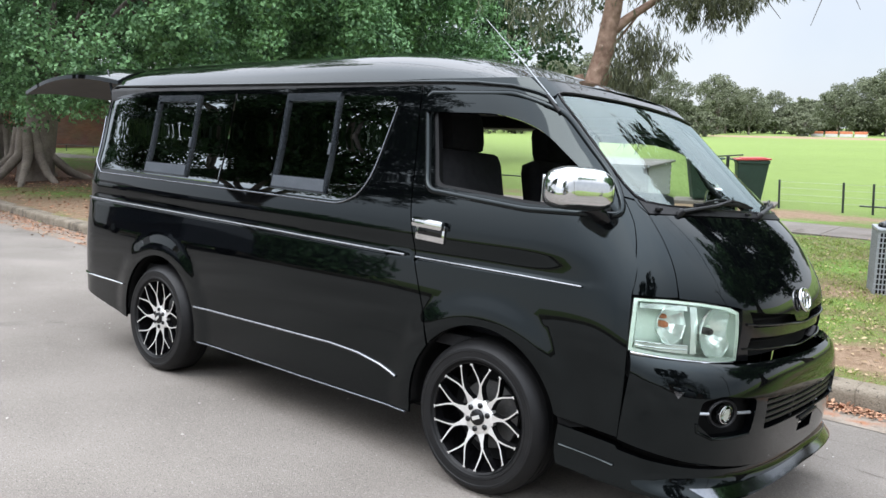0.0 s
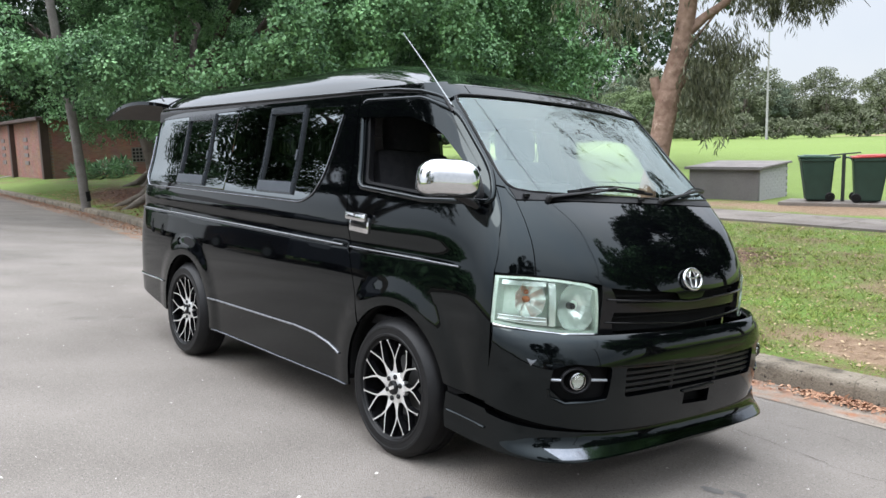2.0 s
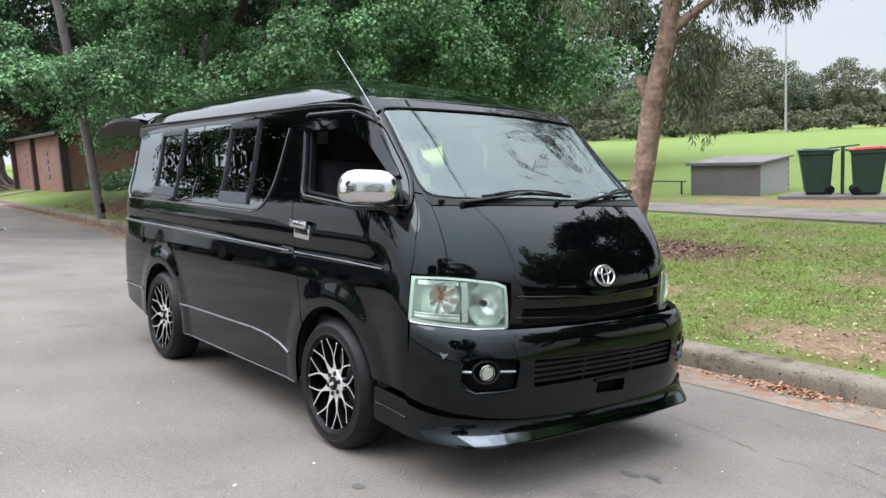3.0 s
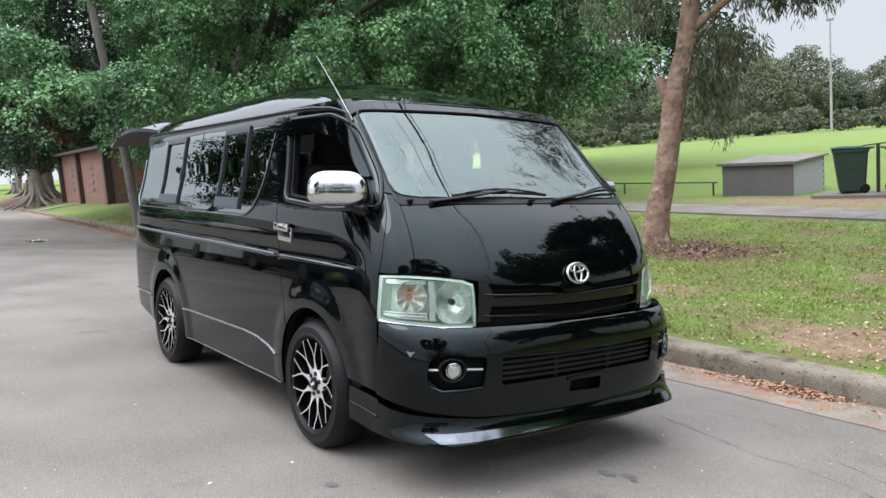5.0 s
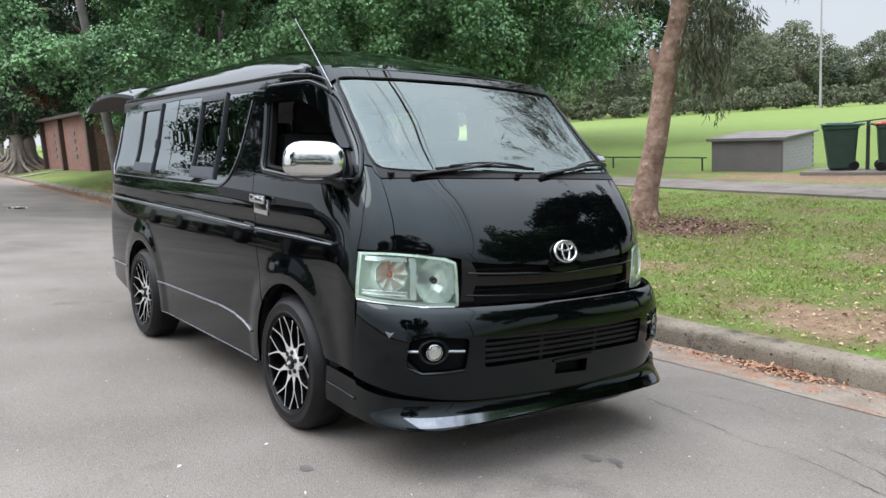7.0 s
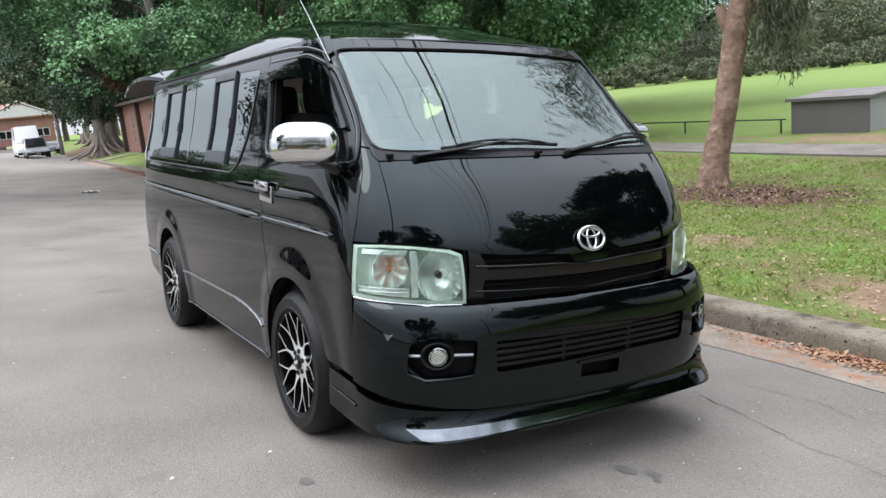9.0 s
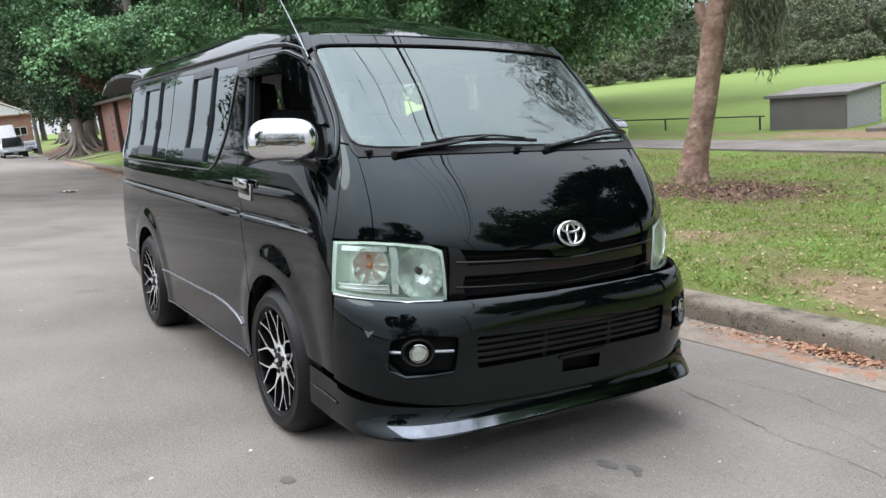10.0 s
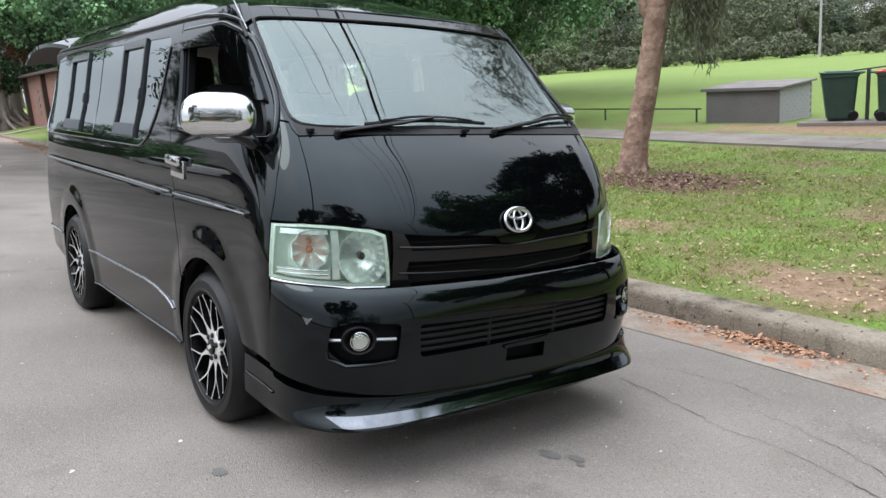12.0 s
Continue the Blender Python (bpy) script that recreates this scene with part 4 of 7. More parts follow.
MOUTH = rounded(ub([(0.485, 0.490), (0.492, 0.614), (0.25, 0.606), (0, 0.602), (-0.25, 0.606), (-0.492, 0.614), (-0.485, 0.490), (-0.25, 0.492), (0, 0.494), (0.25, 0.492)]), [0.02, 0.02, 0, 0, 0, 0.02, 0.02, 0, 0, 0])
SLOT = ub([(0.090, 0.412), (0.090, 0.468), (-0.110, 0.462), (-0.110, 0.402)])
bumper = part("front_bumper", sheet(BUMPER, outline, [FOG, flip_side(FOG), MOUTH, SLOT], 0.030, thick=0.035), PAINT, van)
part("bumper_back", sheet(BUMPER, ub([(0.86, 0.40), (0.86, 0.73), (0, 0.73), (-0.86, 0.73), (-0.86, 0.40), (0, 0.37)]), [], 0.07, out=-0.060, thick=0.0), MATT_BLACK, bumper)
for i in range(4):
    z0 = 0.510 + i * 0.026
    ys = np.linspace(-0.50, 0.50, 31)
    p, _ = BUMPER.place([BUMPER.u_at_y(y, z0) for y in ys], [z0] * 31, -0.020)
    part("slat", Bag().tube([tuple(q) for q in p], 0.0065, 6, squash=1.2).mesh(smooth=60), BLACK_PLASTIC, bumper)
for y in (-0.17, 0.17):
    p, _ = BUMPER.place([BUMPER.u_at_y(y, z) for z in (0.492, 0.606)], [0.492, 0.606], -0.022)
    part("grille_rib", Bag().tube([tuple(q) for q in p], 0.008, 6).mesh(), BLACK_PLASTIC, bumper)
slot_p, _ = BUMPER.place([BUMPER.u_at_y(0.0, 0.478)], [0.478], 0.004)
part("plate_bracket", Bag().box((0.010, 0.24, 0.012), Matrix.Translation(slot_p[0]) @ pose(0, 0.01, 0, 2, 0, 0), 0.003).mesh(smooth=40), BLACK_PLASTIC, bumper, "empty black plate bracket")
for s in (1, -1):
    p, n = BUMPER.place([s * BUMPER.u_at_y(0.70, 0.565)], [0.565], -0.012)
    aim = Vector(n[0]).lerp(Vector((1, 0, 0)), 0.35).to_track_quat("Z", "Y").to_matrix().to_4x4()
    fog = part("fog_lamp", Bag().lathe([(0.033, -0.03), (0.036, -0.004), (0.0345, 0.005), (0.032, 0.006)], 28, caps=False).mesh(smooth=50), CHROME, bumper, "round chrome fog lamp", Matrix.Translation(p[0]) @ aim)
    part("reflector", Bag().lathe([(0.004, -0.034), (0.011, -0.029), (0.017, -0.025), (0.023, -0.015), (0.032, 0.0)], 9).mesh(), CHROME, fog)
    part("bulb", Bag().lathe([(0.009, -0.034), (0.009, -0.014), (0.001, -0.010)], 12).mesh(smooth=40), GLOSS_BLACK, fog)
    part("lens", Bag().lathe([(0.032, 0.003), (0.025, 0.010), (0.014, 0.014), (0.001, 0.015)], 28, caps=False).mesh(smooth=60), LENS, fog)
    bezel = [(0.575, 0.565), (0.645, 0.568), (0.755, 0.566), (0.81, 0.563)]
    for a, b in (bezel[:2], bezel[2:]):
        q, _ = BUMPER.place([s * BUMPER.u_at_y(*a), s * BUMPER.u_at_y(*b)], [a[1], b[1]], -0.016)
        part("fog_blade", Bag().tube([tuple(v) for v in q], 0.006, 6).mesh(), STEEL_GREY, bumper)
    ring = [(0.70 + 0.052 * math.cos(t), 0.565 + 0.052 * math.sin(t)) for t in np.linspace(0, 2 * math.pi, 28, endpoint=False)]
    q, _ = BUMPER.place([s * BUMPER.u_at_y(a, b) for a, b in ring], [b for a, b in ring], -0.022)
    part("fog_ring", Bag().tube([tuple(v) for v in q], 0.008, 6, closed=True).mesh(smooth=60), BLACK_PLASTIC, bumper)
    lipline = [(0.578, 0.486), (0.65, 0.478), (0.735, 0.474), (0.785, 0.50), (0.79, 0.53)]
    q, _ = BUMPER.place([s * BUMPER.u_at_y(a, b) for a, b in lipline], [b for a, b in lipline], 0.001)
    part("fog_sill", Bag().tube([tuple(v) for v in q], 0.007, 6).mesh(smooth=60), PAINT, bumper)
# small three-cornered marker on the bumper's corner
mark = sheet(BUMPER, [(0.905, 0.646), (0.884, 0.640), (0.866, 0.645), (0.889, 0.617)][::-1], [], 0.02, out=0.002, thick=0.004)
part("corner_marker", mark, DARK_CHROME, bumper, "small bright three-cornered marker")
# front lip and its skirts
ul = lambda pts: by(pts, LIP)
lip_top = ul([(0, 0.334), (0.3, 0.335), (0.55, 0.341), (0.74, 0.358)]) + bx([(0.76, 0.371), (0.668, 0.380), (0.656, 0.394), (0.405, 0.412)], LIP)
lip_low = bx([(0.415, 0.256), (0.60, 0.240)], LIP) + ul([(0.82, 0.240), (0.74, 0.242), (0.55, 0.250), (0.3, 0.257), (0, 0.260)])
lip_poly = lip_top + lip_low[:-1] + [(0.0, 0.260)] + [(-u, z) for u, z in reversed(lip_low[:-1])] + [(-u, z) for u, z in reversed(lip_top[1:])]
edges_ = [[(u, z) for u in np.linspace(-1.15, 1.15, 60)] for z in (0.2435, 0.2555, 0.268, 0.280, 0.2925, 0.300)]
lip = part("front_lip", sheet(LIP, lip_poly, [], 0.028, thick=0.05, lines=edges_), PAINT, van, "gloss black front lip spoiler")
# added strip over the painted bevel: carries the sheen of the sky
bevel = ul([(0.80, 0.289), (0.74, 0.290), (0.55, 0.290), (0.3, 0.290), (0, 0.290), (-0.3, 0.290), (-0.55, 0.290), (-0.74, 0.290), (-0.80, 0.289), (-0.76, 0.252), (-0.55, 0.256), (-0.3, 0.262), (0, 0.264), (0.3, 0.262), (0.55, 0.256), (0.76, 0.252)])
part("lip_sheen", sheet(LIP, bevel, [], 0.03, out=0.002, thick=0.004), LIP_SHEEN, lip, "metal strip added for the sky sheen on the lip")
for s in (1, -1):
    uv = dense(bx([(0.42, 0.335), (0.66, 0.316)], LIP), 0.03, closed=False)
    p, _ = LIP.place([s * q[0] for q in uv], [q[1] for q in uv], 0.003)
    part("lip_crease", Bag().tube([tuple(v) for v in p], 0.005, 6).mesh(smooth=60), PAINT, lip)

# headlights
for s in (1, -1):
    turn = (lambda p: p) if s > 0 else flip_side
    # a thin pale rim round the lens, with a deep chromed box behind it
    inset = by([(0.555, 0.752), (0.570, 0.922), (0.61, 0.938), (0.70, 0.950), (0.80, 0.956)]) + bx([(0.690, 0.954), (0.692, 0.778)]) + by([(0.78, 0.762), (0.66, 0.752)])
    lamp = part("headlight", sheet(BODY, turn(HEADLAMP), [turn(inset)], 0.03, out=-0.004, thick=0.085), LAMP_BODY, van, "clear headlight with pale green tint")
    part("lens", sheet(BODY, turn(HEADLAMP), [], 0.04, out=0.003, thick=0.006), LENS, lamp)
    part("bowl_back", sheet(BODY, turn(HEADLAMP), [], 0.04, out=-0.080, thick=0.0), LAMP_BODY, lamp)
    for y0, z0, r0, flat, nm in ((0.632, 0.846, 0.101, 0.88, "main_reflector"), (0.790, 0.872, 0.074, 0.92, "side_reflector")):
        p, n = BODY.place([s * BODY.u_at_y(y0, z0)], [z0], -0.020)
        aim = Vector(n[0]).lerp(Vector((1, 0, 0)), 0.45).to_track_quat("Z", "Y").to_matrix().to_4x4()
        dish = [(r0 * math.sin(a), -0.062 * math.cos(a) ** 1.5) for a in np.linspace(0.12, math.pi / 2, 9)] + [(r0 + 0.004, 0.004)]
        bowl = part(nm, Bag().lathe(dish, 22 if nm == "main_reflector" else 9, caps=False).mesh(), REFLECTOR, lamp, "", Matrix.Translation(p[0]) @ aim @ Matrix.Diagonal((flat, 1, 1, 1)))
        part("bulb", Bag().lathe(([(0.012, -0.060), (0.014, -0.036), (0.009, -0.020), (0.001, -0.016)] if nm == "side_reflector" else [(0.015, -0.062), (0.015, -0.030), (0.010, -0.018), (0.001, -0.015)]), 16).mesh(smooth=60), AMBER if nm == "side_reflector" else GLOSS_BLACK, bowl, "amber bulb" if nm == "side_reflector" else "dark bulb shield")
        if nm == "side_reflector":
            part("bulb", Bag().lathe([(0.009, -0.060), (0.010, -0.040), (0.006, -0.028), (0.001, -0.025)], 12, pose(0, 0.030 * s, 0)).mesh(smooth=60), AMBER, bowl, "amber bulb")
    p, n = BODY.place([s * BODY.u_at_y(0.715, 0.86)], [0.86], -0.030)
    part("divider", sheet(BODY, turn(by([(0.728, 0.765), (0.728, 0.945), (0.706, 0.945), (0.706, 0.765)])), [], 0.03, out=-0.016, thick=0.05), REFLECTOR, lamp)
    part("lower_step", sheet(BODY, turn(by([(0.735, 0.765), (0.735, 0.800)]) + bx([(0.700, 0.806), (0.700, 0.782)])), [], 0.03, out=-0.018, thick=0.05), REFLECTOR, lamp)
    part("upper_step", sheet(BODY, turn(by([(0.735, 0.928), (0.735, 0.948)]) + bx([(0.700, 0.950), (0.700, 0.930)])), [], 0.03, out=-0.018, thick=0.05), REFLECTOR, lamp)
    for z0 in (0.782, 0.797):
        uv = dense(by([(0.74, z0)]) + bx([(0.70, z0 + 0.006)]), 0.03, closed=False)
        p, _ = BODY.place([s * q[0] for q in uv], [q[1] for q in uv], -0.014)
        part("lamp_rib", Bag().tube([tuple(v) for v in p], 0.004, 6).mesh(smooth=60), CHROME, lamp)
    # added chrome tube: stands in for the sky's glint on the bumper's top
    trim = by([(0.56, 0.738), (0.68, 0.738), (0.79, 0.748)]) + bx([(0.69, 0.762)])
    p, _ = BODY.place([s * q[0] for q in dense(trim, 0.03, False)], [q[1] for q in dense(trim, 0.03, False)], 0.004)
    part("ledge_glint", Bag().tube([tuple(v) for v in p], 0.0045, 6).mesh(smooth=60), CHROME, van)


# wheels
def build_wheel(parent, m):
    """A wheel lying with its face up along z, turned by m; centre at the hub's face."""
    wheel = new("wheel")
    wheel.parent, wheel.matrix_basis = parent, m
    wheel["label"] = "multi-spoke alloy wheel with low tyre"
    ro, rr = 0.338, 0.240
    tyre = part("tyre", Bag().lathe([(rr - 0.004, -0.20), (rr + 0.03, -0.215), (ro - 0.03, -0.205), (ro - 0.006, -0.185), (ro, -0.15), (ro, -0.055), (ro - 0.006, -0.022), (ro - 0.028, 0.000),
                                    (rr + 0.064, 0.0075), (rr + 0.062, 0.0095), (rr + 0.050, 0.0105), (rr + 0.048, 0.0085), (rr + 0.024, 0.0075), (rr + 0.022, 0.0100), (rr + 0.012, 0.0085), (rr + 0.010, 0.004), (rr - 0.004, -0.006)], 72, caps=False).mesh(smooth=40), RUBBER, wheel, "black road tyre")
    tread = Bag()
    for g in (-0.155, -0.12, -0.085, -0.05):
        tread.lathe([(ro - 0.001, g - 0.004), (ro + 0.0015, g - 0.003), (ro + 0.0015, g - 0.018), (ro - 0.001, g - 0.019)], 72, caps=False)
    part("tread", tread.mesh(smooth=30), RUBBER, tyre)
    part("rim", Bag().lathe([(rr + 0.004, 0.004), (rr + 0.006, -0.004), (rr - 0.006, -0.010), (rr - 0.014, -0.06), (rr - 0.03, -0.17), (rr - 0.10, -0.175)], 64, caps=False).mesh(smooth=50), GLOSS_BLACK, wheel, "gloss black rim barrel")
    part("brake_disc", Bag().lathe([(0.02, -0.105), (0.150, -0.105), (0.150, -0.125), (0.02, -0.125)], 48).mesh(smooth=40), DISC, wheel)
    part("back_plate", Bag().lathe([(0.02, -0.15), (0.21, -0.15), (0.21, -0.155), (0.02, -0.155)], 40).mesh(), MATT_BLACK, wheel)
    spoke = Bag()
    def bar(a, b, wa, wb, za, zb):
        (ax, ay), (bx_, by_) = a, b
        d = Vector((bx_ - ax, by_ - ay, 0)).normalized()
        q = Vector((-d.y, d.x, 0))
        tops = [Vector((ax, ay, za)) + q * wa, Vector((ax, ay, za)) - q * wa, Vector((bx_, by_, zb)) - q * wb, Vector((bx_, by_, zb)) + q * wb]
        lows = [p * 1.0 + (q * 0.004 if i in (0, 3) else -q * 0.004) - Vector((0, 0, 0.030)) for i, p in enumerate(tops)]
        spoke.add(tops + lows, [(0, 1, 2, 3), (7, 6, 5, 4), (0, 4, 5, 1), (1, 5, 6, 2), (2, 6, 7, 3), (3, 7, 4, 0)])
    pol = lambda r, t: (r * math.cos(radians(t)), r * math.sin(radians(t)))
    stem = [(0.060, 0.0270, -0.024), (0.082, 0.0165, -0.021), (0.110, 0.0080, -0.017), (0.143, 0.0055, -0.0125)]
    for (ra, wa, za), (rb, wb, zb) in zip(stem, stem[1:]):
        bar(pol(ra, 0), pol(rb, 0), wa, wb, za, zb)
    for t in (-1, 1):
        tine = [(0.139, 0.5, 0.0044, -0.0130), (0.172, 5.2, 0.0034, -0.0095), (0.202, 9.6, 0.0030, -0.004), (0.231, 12.6, 0.0026, 0.0012)]
        for (ra, aa, wa, za), (rb, ab, wb, zb) in zip(tine, tine[1:]):
            bar(pol(ra, aa * t), pol(rb, ab * t), wa, wb, za, zb)
        bar(pol(0.230, 12.6 * t - 1.7), pol(0.230, 12.6 * t + 1.7), 0.0030, 0.0030, 0.0014, 0.0014)
    me = spoke.mesh()
    me.materials.append(MACHINED)
    me.materials.append(GLOSS_BLACK)
    for f in me.polygons:
        f.material_index = 0 if f.normal.z > 0.7 else 1
    for k in range(9):
        part("spoke", me, None, wheel, "", pose(0, 0, 0, 0, 0, 40 * k + 8))
    hub = part("hub", Bag().lathe([(0.080, -0.05), (0.080, -0.026), (0.072, -0.021), (0.036, -0.018)], 36).mesh(smooth=40), MACHINED, wheel, "machined wheel hub")
    part("hub_cap", Bag().lathe([(0.036, -0.018), (0.034, -0.009), (0.028, -0.006), (0.001, -0.005)], 28).mesh(smooth=40), GLOSS_BLACK, hub)
    part("cap_mark", Bag().box((0.040, 0.016, 0.003), pose(0, 0, -0.004, 0, 0, 25), 0.001).mesh(), MACHINED, hub)
    nut = Bag().lathe([(0.0125, -0.030), (0.0125, -0.014), (0.009, -0.011), (0.001, -0.010)], 12).mesh(smooth=40)
    nut.materials.append(GLOSS_BLACK)
    for k in range(6):
        part("wheel_nut", nut, None, hub, "", pose(*[c for c in pol(0.054, 60 * k + 20)], 0))
    return wheel


first = build_wheel(van, pose(0, -0.885, HUB_Z, 90, 0, 0))
for x, s, t in ((BASE_X, 1, 15), (0, -1, 4), (BASE_X, -1, 22)):
    m = pose(x, -0.885 * s, HUB_Z, 90 * s, 0, 0) @ pose(0, 0, 0, 0, 0, t)
    w = copy_thing(first, m)
for cx in (0, BASE_X):
    for s in (1, -1):
        ang = [radians(-8 + 196 * i / 28) for i in range(29)]
        vv = [(cx + r * math.cos(a), -y * s, HUB_Z + 0.01 + r * math.sin(a)) for r, y in ((0.425, 0.85), (0.425, 0.55), (0.04, 0.55)) for a in ang]
        ff = [(k * 29 + i, k * 29 + i + 1, (k + 1) * 29 + i + 1, (k + 1) * 29 + i) for k in range(2) for i in range(28)]
        part("wheel_liner", Bag().add(vv, ff).mesh(smooth=50), MATT_BLACK, van)
under = Bag().box((4.3, 1.5, 0.16), pose(-1.3, 0, 0.36), 0.03)
under.box((4.0, 0.10, 0.10), pose(-1.3, 0.55, 0.25), 0.02).box((4.0, 0.10, 0.10), pose(-1.3, -0.55, 0.25), 0.02)
part("underbody", under.mesh(), MATT_BLACK, van)

# wipers: pivot on the cowl, a crooked arm and a long blade with its spine
def on_glass(y, z, out):
    p, n = BODY.place([-BODY.u_at_y(y, z) if y > 0 else BODY.u_at_y(-y, z)], [z], out)
    return Vector(p[0])


for pivot, knee, grip, tip_a, tip_b in (((-0.615, 1.284), (-0.36, 1.308), (-0.20, 1.330), (-0.50, 1.312), (0.045, 1.318)),
                                        ((0.085, 1.290), (0.36, 1.322), (0.46, 1.335), (0.30, 1.318), (0.735, 1.345))):
    arm_line = [on_glass(*pivot, 0.014), on_glass(*knee, 0.026), on_glass(*grip, 0.030)]
    arm = part("wiper", Bag().tube(arm_line, [0.014, 0.010, 0.007], 8, squash=0.7).mesh(smooth=50), BLACK_PLASTIC, van, "black windscreen wiper")
    part("pivot_cap", Bag().lathe([(0.014, -0.02), (0.014, 0.008), (0.009, 0.013), (0.001, 0.015)], 14).mesh(smooth=50), BLACK_PLASTIC, arm, "", Matrix.Translation(on_glass(*pivot, 0.012)) @ pose(0, 0, 0, 0, 35, 0))
    ts = np.linspace(0, 1, 14)
    run = [on_glass(tip_a[0] + (tip_b[0] - tip_a[0]) * t, tip_a[1] + (tip_b[1] - tip_a[1]) * t + 0.012 * math.sin(math.pi * t), 0.014) for t in ts]
    part("wiper_blade", Bag().tube(run, 0.008, 6).mesh(smooth=50), BLACK_PLASTIC, arm)
    spine = [on_glass(tip_a[0] + (tip_b[0] - tip_a[0]) * t, tip_a[1] + (tip_b[1] - tip_a[1]) * t + 0.012 * math.sin(math.pi * t) + 0.009 * math.sin(math.pi * (t - 0.12) / 0.76), 0.024) for t in np.linspace(0.12, 0.88, 12)]
    part("wiper_spine", Bag().tube(spine, 0.005, 6).mesh(smooth=50), BLACK_PLASTIC, arm)
for y in (-0.70, -0.07):
    part("washer_jet", Bag().box((0.022, 0.028, 0.014), Matrix.Translation(on_glass(y, 1.291, 0.012)), 0.005).mesh(smooth=40), BLACK_PLASTIC, van)
# aerial on the right windscreen pillar
aerial = part("aerial", Bag().tube([(0.175, -0.735, 1.70), (-0.035, -0.735, 1.90), (-0.23, -0.735, 2.075)], [0.0032, 0.0024, 0.0017], 8).mesh(smooth=50), STEEL_GREY, van, "thin steel aerial")
part("aerial_foot", Bag().tube([(0.20, -0.745, 1.665), (0.13, -0.745, 1.735)], [0.009, 0.006], 8).mesh(smooth=50), BLACK_PLASTIC, aerial)

# raised tailgate with its strut
gate = Bag()
n_a, n_b = 14, 17
def gate_at(i, j, drop):
    a, b = i / (n_a - 1), (j / (n_b - 1)) * 2 - 1
    x = -3.69 - 1.30 * a
    z = 2.015 + 0.050 * math.sin(a * math.pi) - 0.15 * a ** 1.6
    w = 0.62 + 0.12 * math.sin(min(1, a * 1.4) * math.pi / 2) - 0.05 * max(0, a - 0.8)
    return (x, b * w, z - 0.12 * abs(b) ** 4 * (1 - 0.6 * a) - drop)
verts = [gate_at(i, j, 0) for i in range(n_a) for j in range(n_b)] + [gate_at(i, j, 0.03) for i in range(n_a) for j in range(n_b)]
k = n_a * n_b
quads = [(i * n_b + j, i * n_b + j + 1, (i + 1) * n_b + j + 1, (i + 1) * n_b + j) for i in range(n_a - 1) for j in range(n_b - 1)]
ring = [j for j in range(n_b)] + [i * n_b + n_b - 1 for i in range(1, n_a)] + [(n_a - 1) * n_b + j for j in range(n_b - 2, -1, -1)] + [i * n_b for i in range(n_a - 2, 0, -1)]
gate.add(verts, quads + [(ring[i], ring[(i + 1) % len(ring)], ring[(i + 1) % len(ring)] + k, ring[i] + k) for i in range(len(ring))])
tailgate = part("tailgate", gate.mesh(smooth=65), PAINT, van, "raised black tailgate")
liner = Bag().add([gate_at(i, j, 0.031) for i in range(n_a) for j in range(n_b)], [q[::-1] for q in quads])
part("tailgate_lining", liner.mesh(smooth=40), HATCH_TRIM, tailgate, "brown inner lining")
pane = Bag().add([Vector(gate_at(i, j, 0.035)) for i in range(2, 8) for j in range(3, 14)], [(i * 11 + j, (i + 1) * 11 + j, (i + 1) * 11 + j + 1, i * 11 + j + 1) for i in range(5) for j in range(10)])
part("tailgate_glass", pane.mesh(smooth=40), TINTED, tailgate)
for s in (1, -1):
    part("gas_strut", Bag().tube([(-3.69, -0.62 * s, 1.62), (-3.78, -0.61 * s, 1.80), (-3.89, -0.60 * s, 1.98)], [0.011, 0.011, 0.007], 8).mesh(), SASH, tailgate)
part("rear_bumper", Bag().box((0.14, 1.46, 0.24), pose(-3.66, 0, 0.46), 0.06).mesh(smooth=40), PAINT, van)

# cabin
part("cabin_floor", Bag().box((4.2, 1.55, 0.06), pose(-1.45, 0, 0.62), 0.01).mesh(), CABIN, van)
dash = Bag().box((0.36, 1.44, 0.30), pose(0.42, 0, 1.14, 0, 0, 0), 0.09).box((0.30, 0.42, 0.10), pose(0.36, -0.40, 1.31), 0.04).box((0.16, 0.30, 0.5), pose(0.34, 0.02, 0.95), 0.03)
part("dashboard", dash.mesh(smooth=40), CABIN, van)
wheel_ring = Bag().tube([(0.18 * math.cos(t), 0.18 * math.sin(t), 0) for t in np.linspace(0, 2 * math.pi, 32, endpoint=False)], 0.016, 8, closed=True)
wheel_ring.box((0.34, 0.05, 0.02), None, 0.008).box((0.12, 0.12, 0.05), None, 0.02)
part("steering_wheel", wheel_ring.mesh(smooth=40), CABIN, van, "", pose(0.16, -0.40, 1.22, 0, -48, 0))


def build_seat(x, y, wide):
    seat = new("seat")
    seat.parent, seat.matrix_basis = van, pose(x, y, 0.66)
    part("cushion", Bag().box((0.50, wide, 0.17), pose(0.02, 0, 0.17, 0, -5, 0), 0.06).box((0.44, wide * 0.8, 0.14), pose(0, 0, 0.05), 0.02).mesh(smooth=50), SEAT_CLOTH, seat)
    part("backrest", Bag().box((0.16, wide, 0.66), pose(-0.27, 0, 0.52, 0, -12, 0), 0.075).mesh(smooth=50), SEAT_CLOTH, seat)
    head = Bag().box((0.13, 0.28, 0.22), pose(-0.355, 0, 0.935, 0, -10, 0), 0.062)
    part("headrest", head.tube([(-0.34, 0.05, 0.80), (-0.35, 0.05, 0.88)], 0.008, 6).tube([(-0.34, -0.05, 0.80), (-0.35, -0.05, 0.88)], 0.008, 6).mesh(smooth=50), SEAT_CLOTH, seat)
    return seat


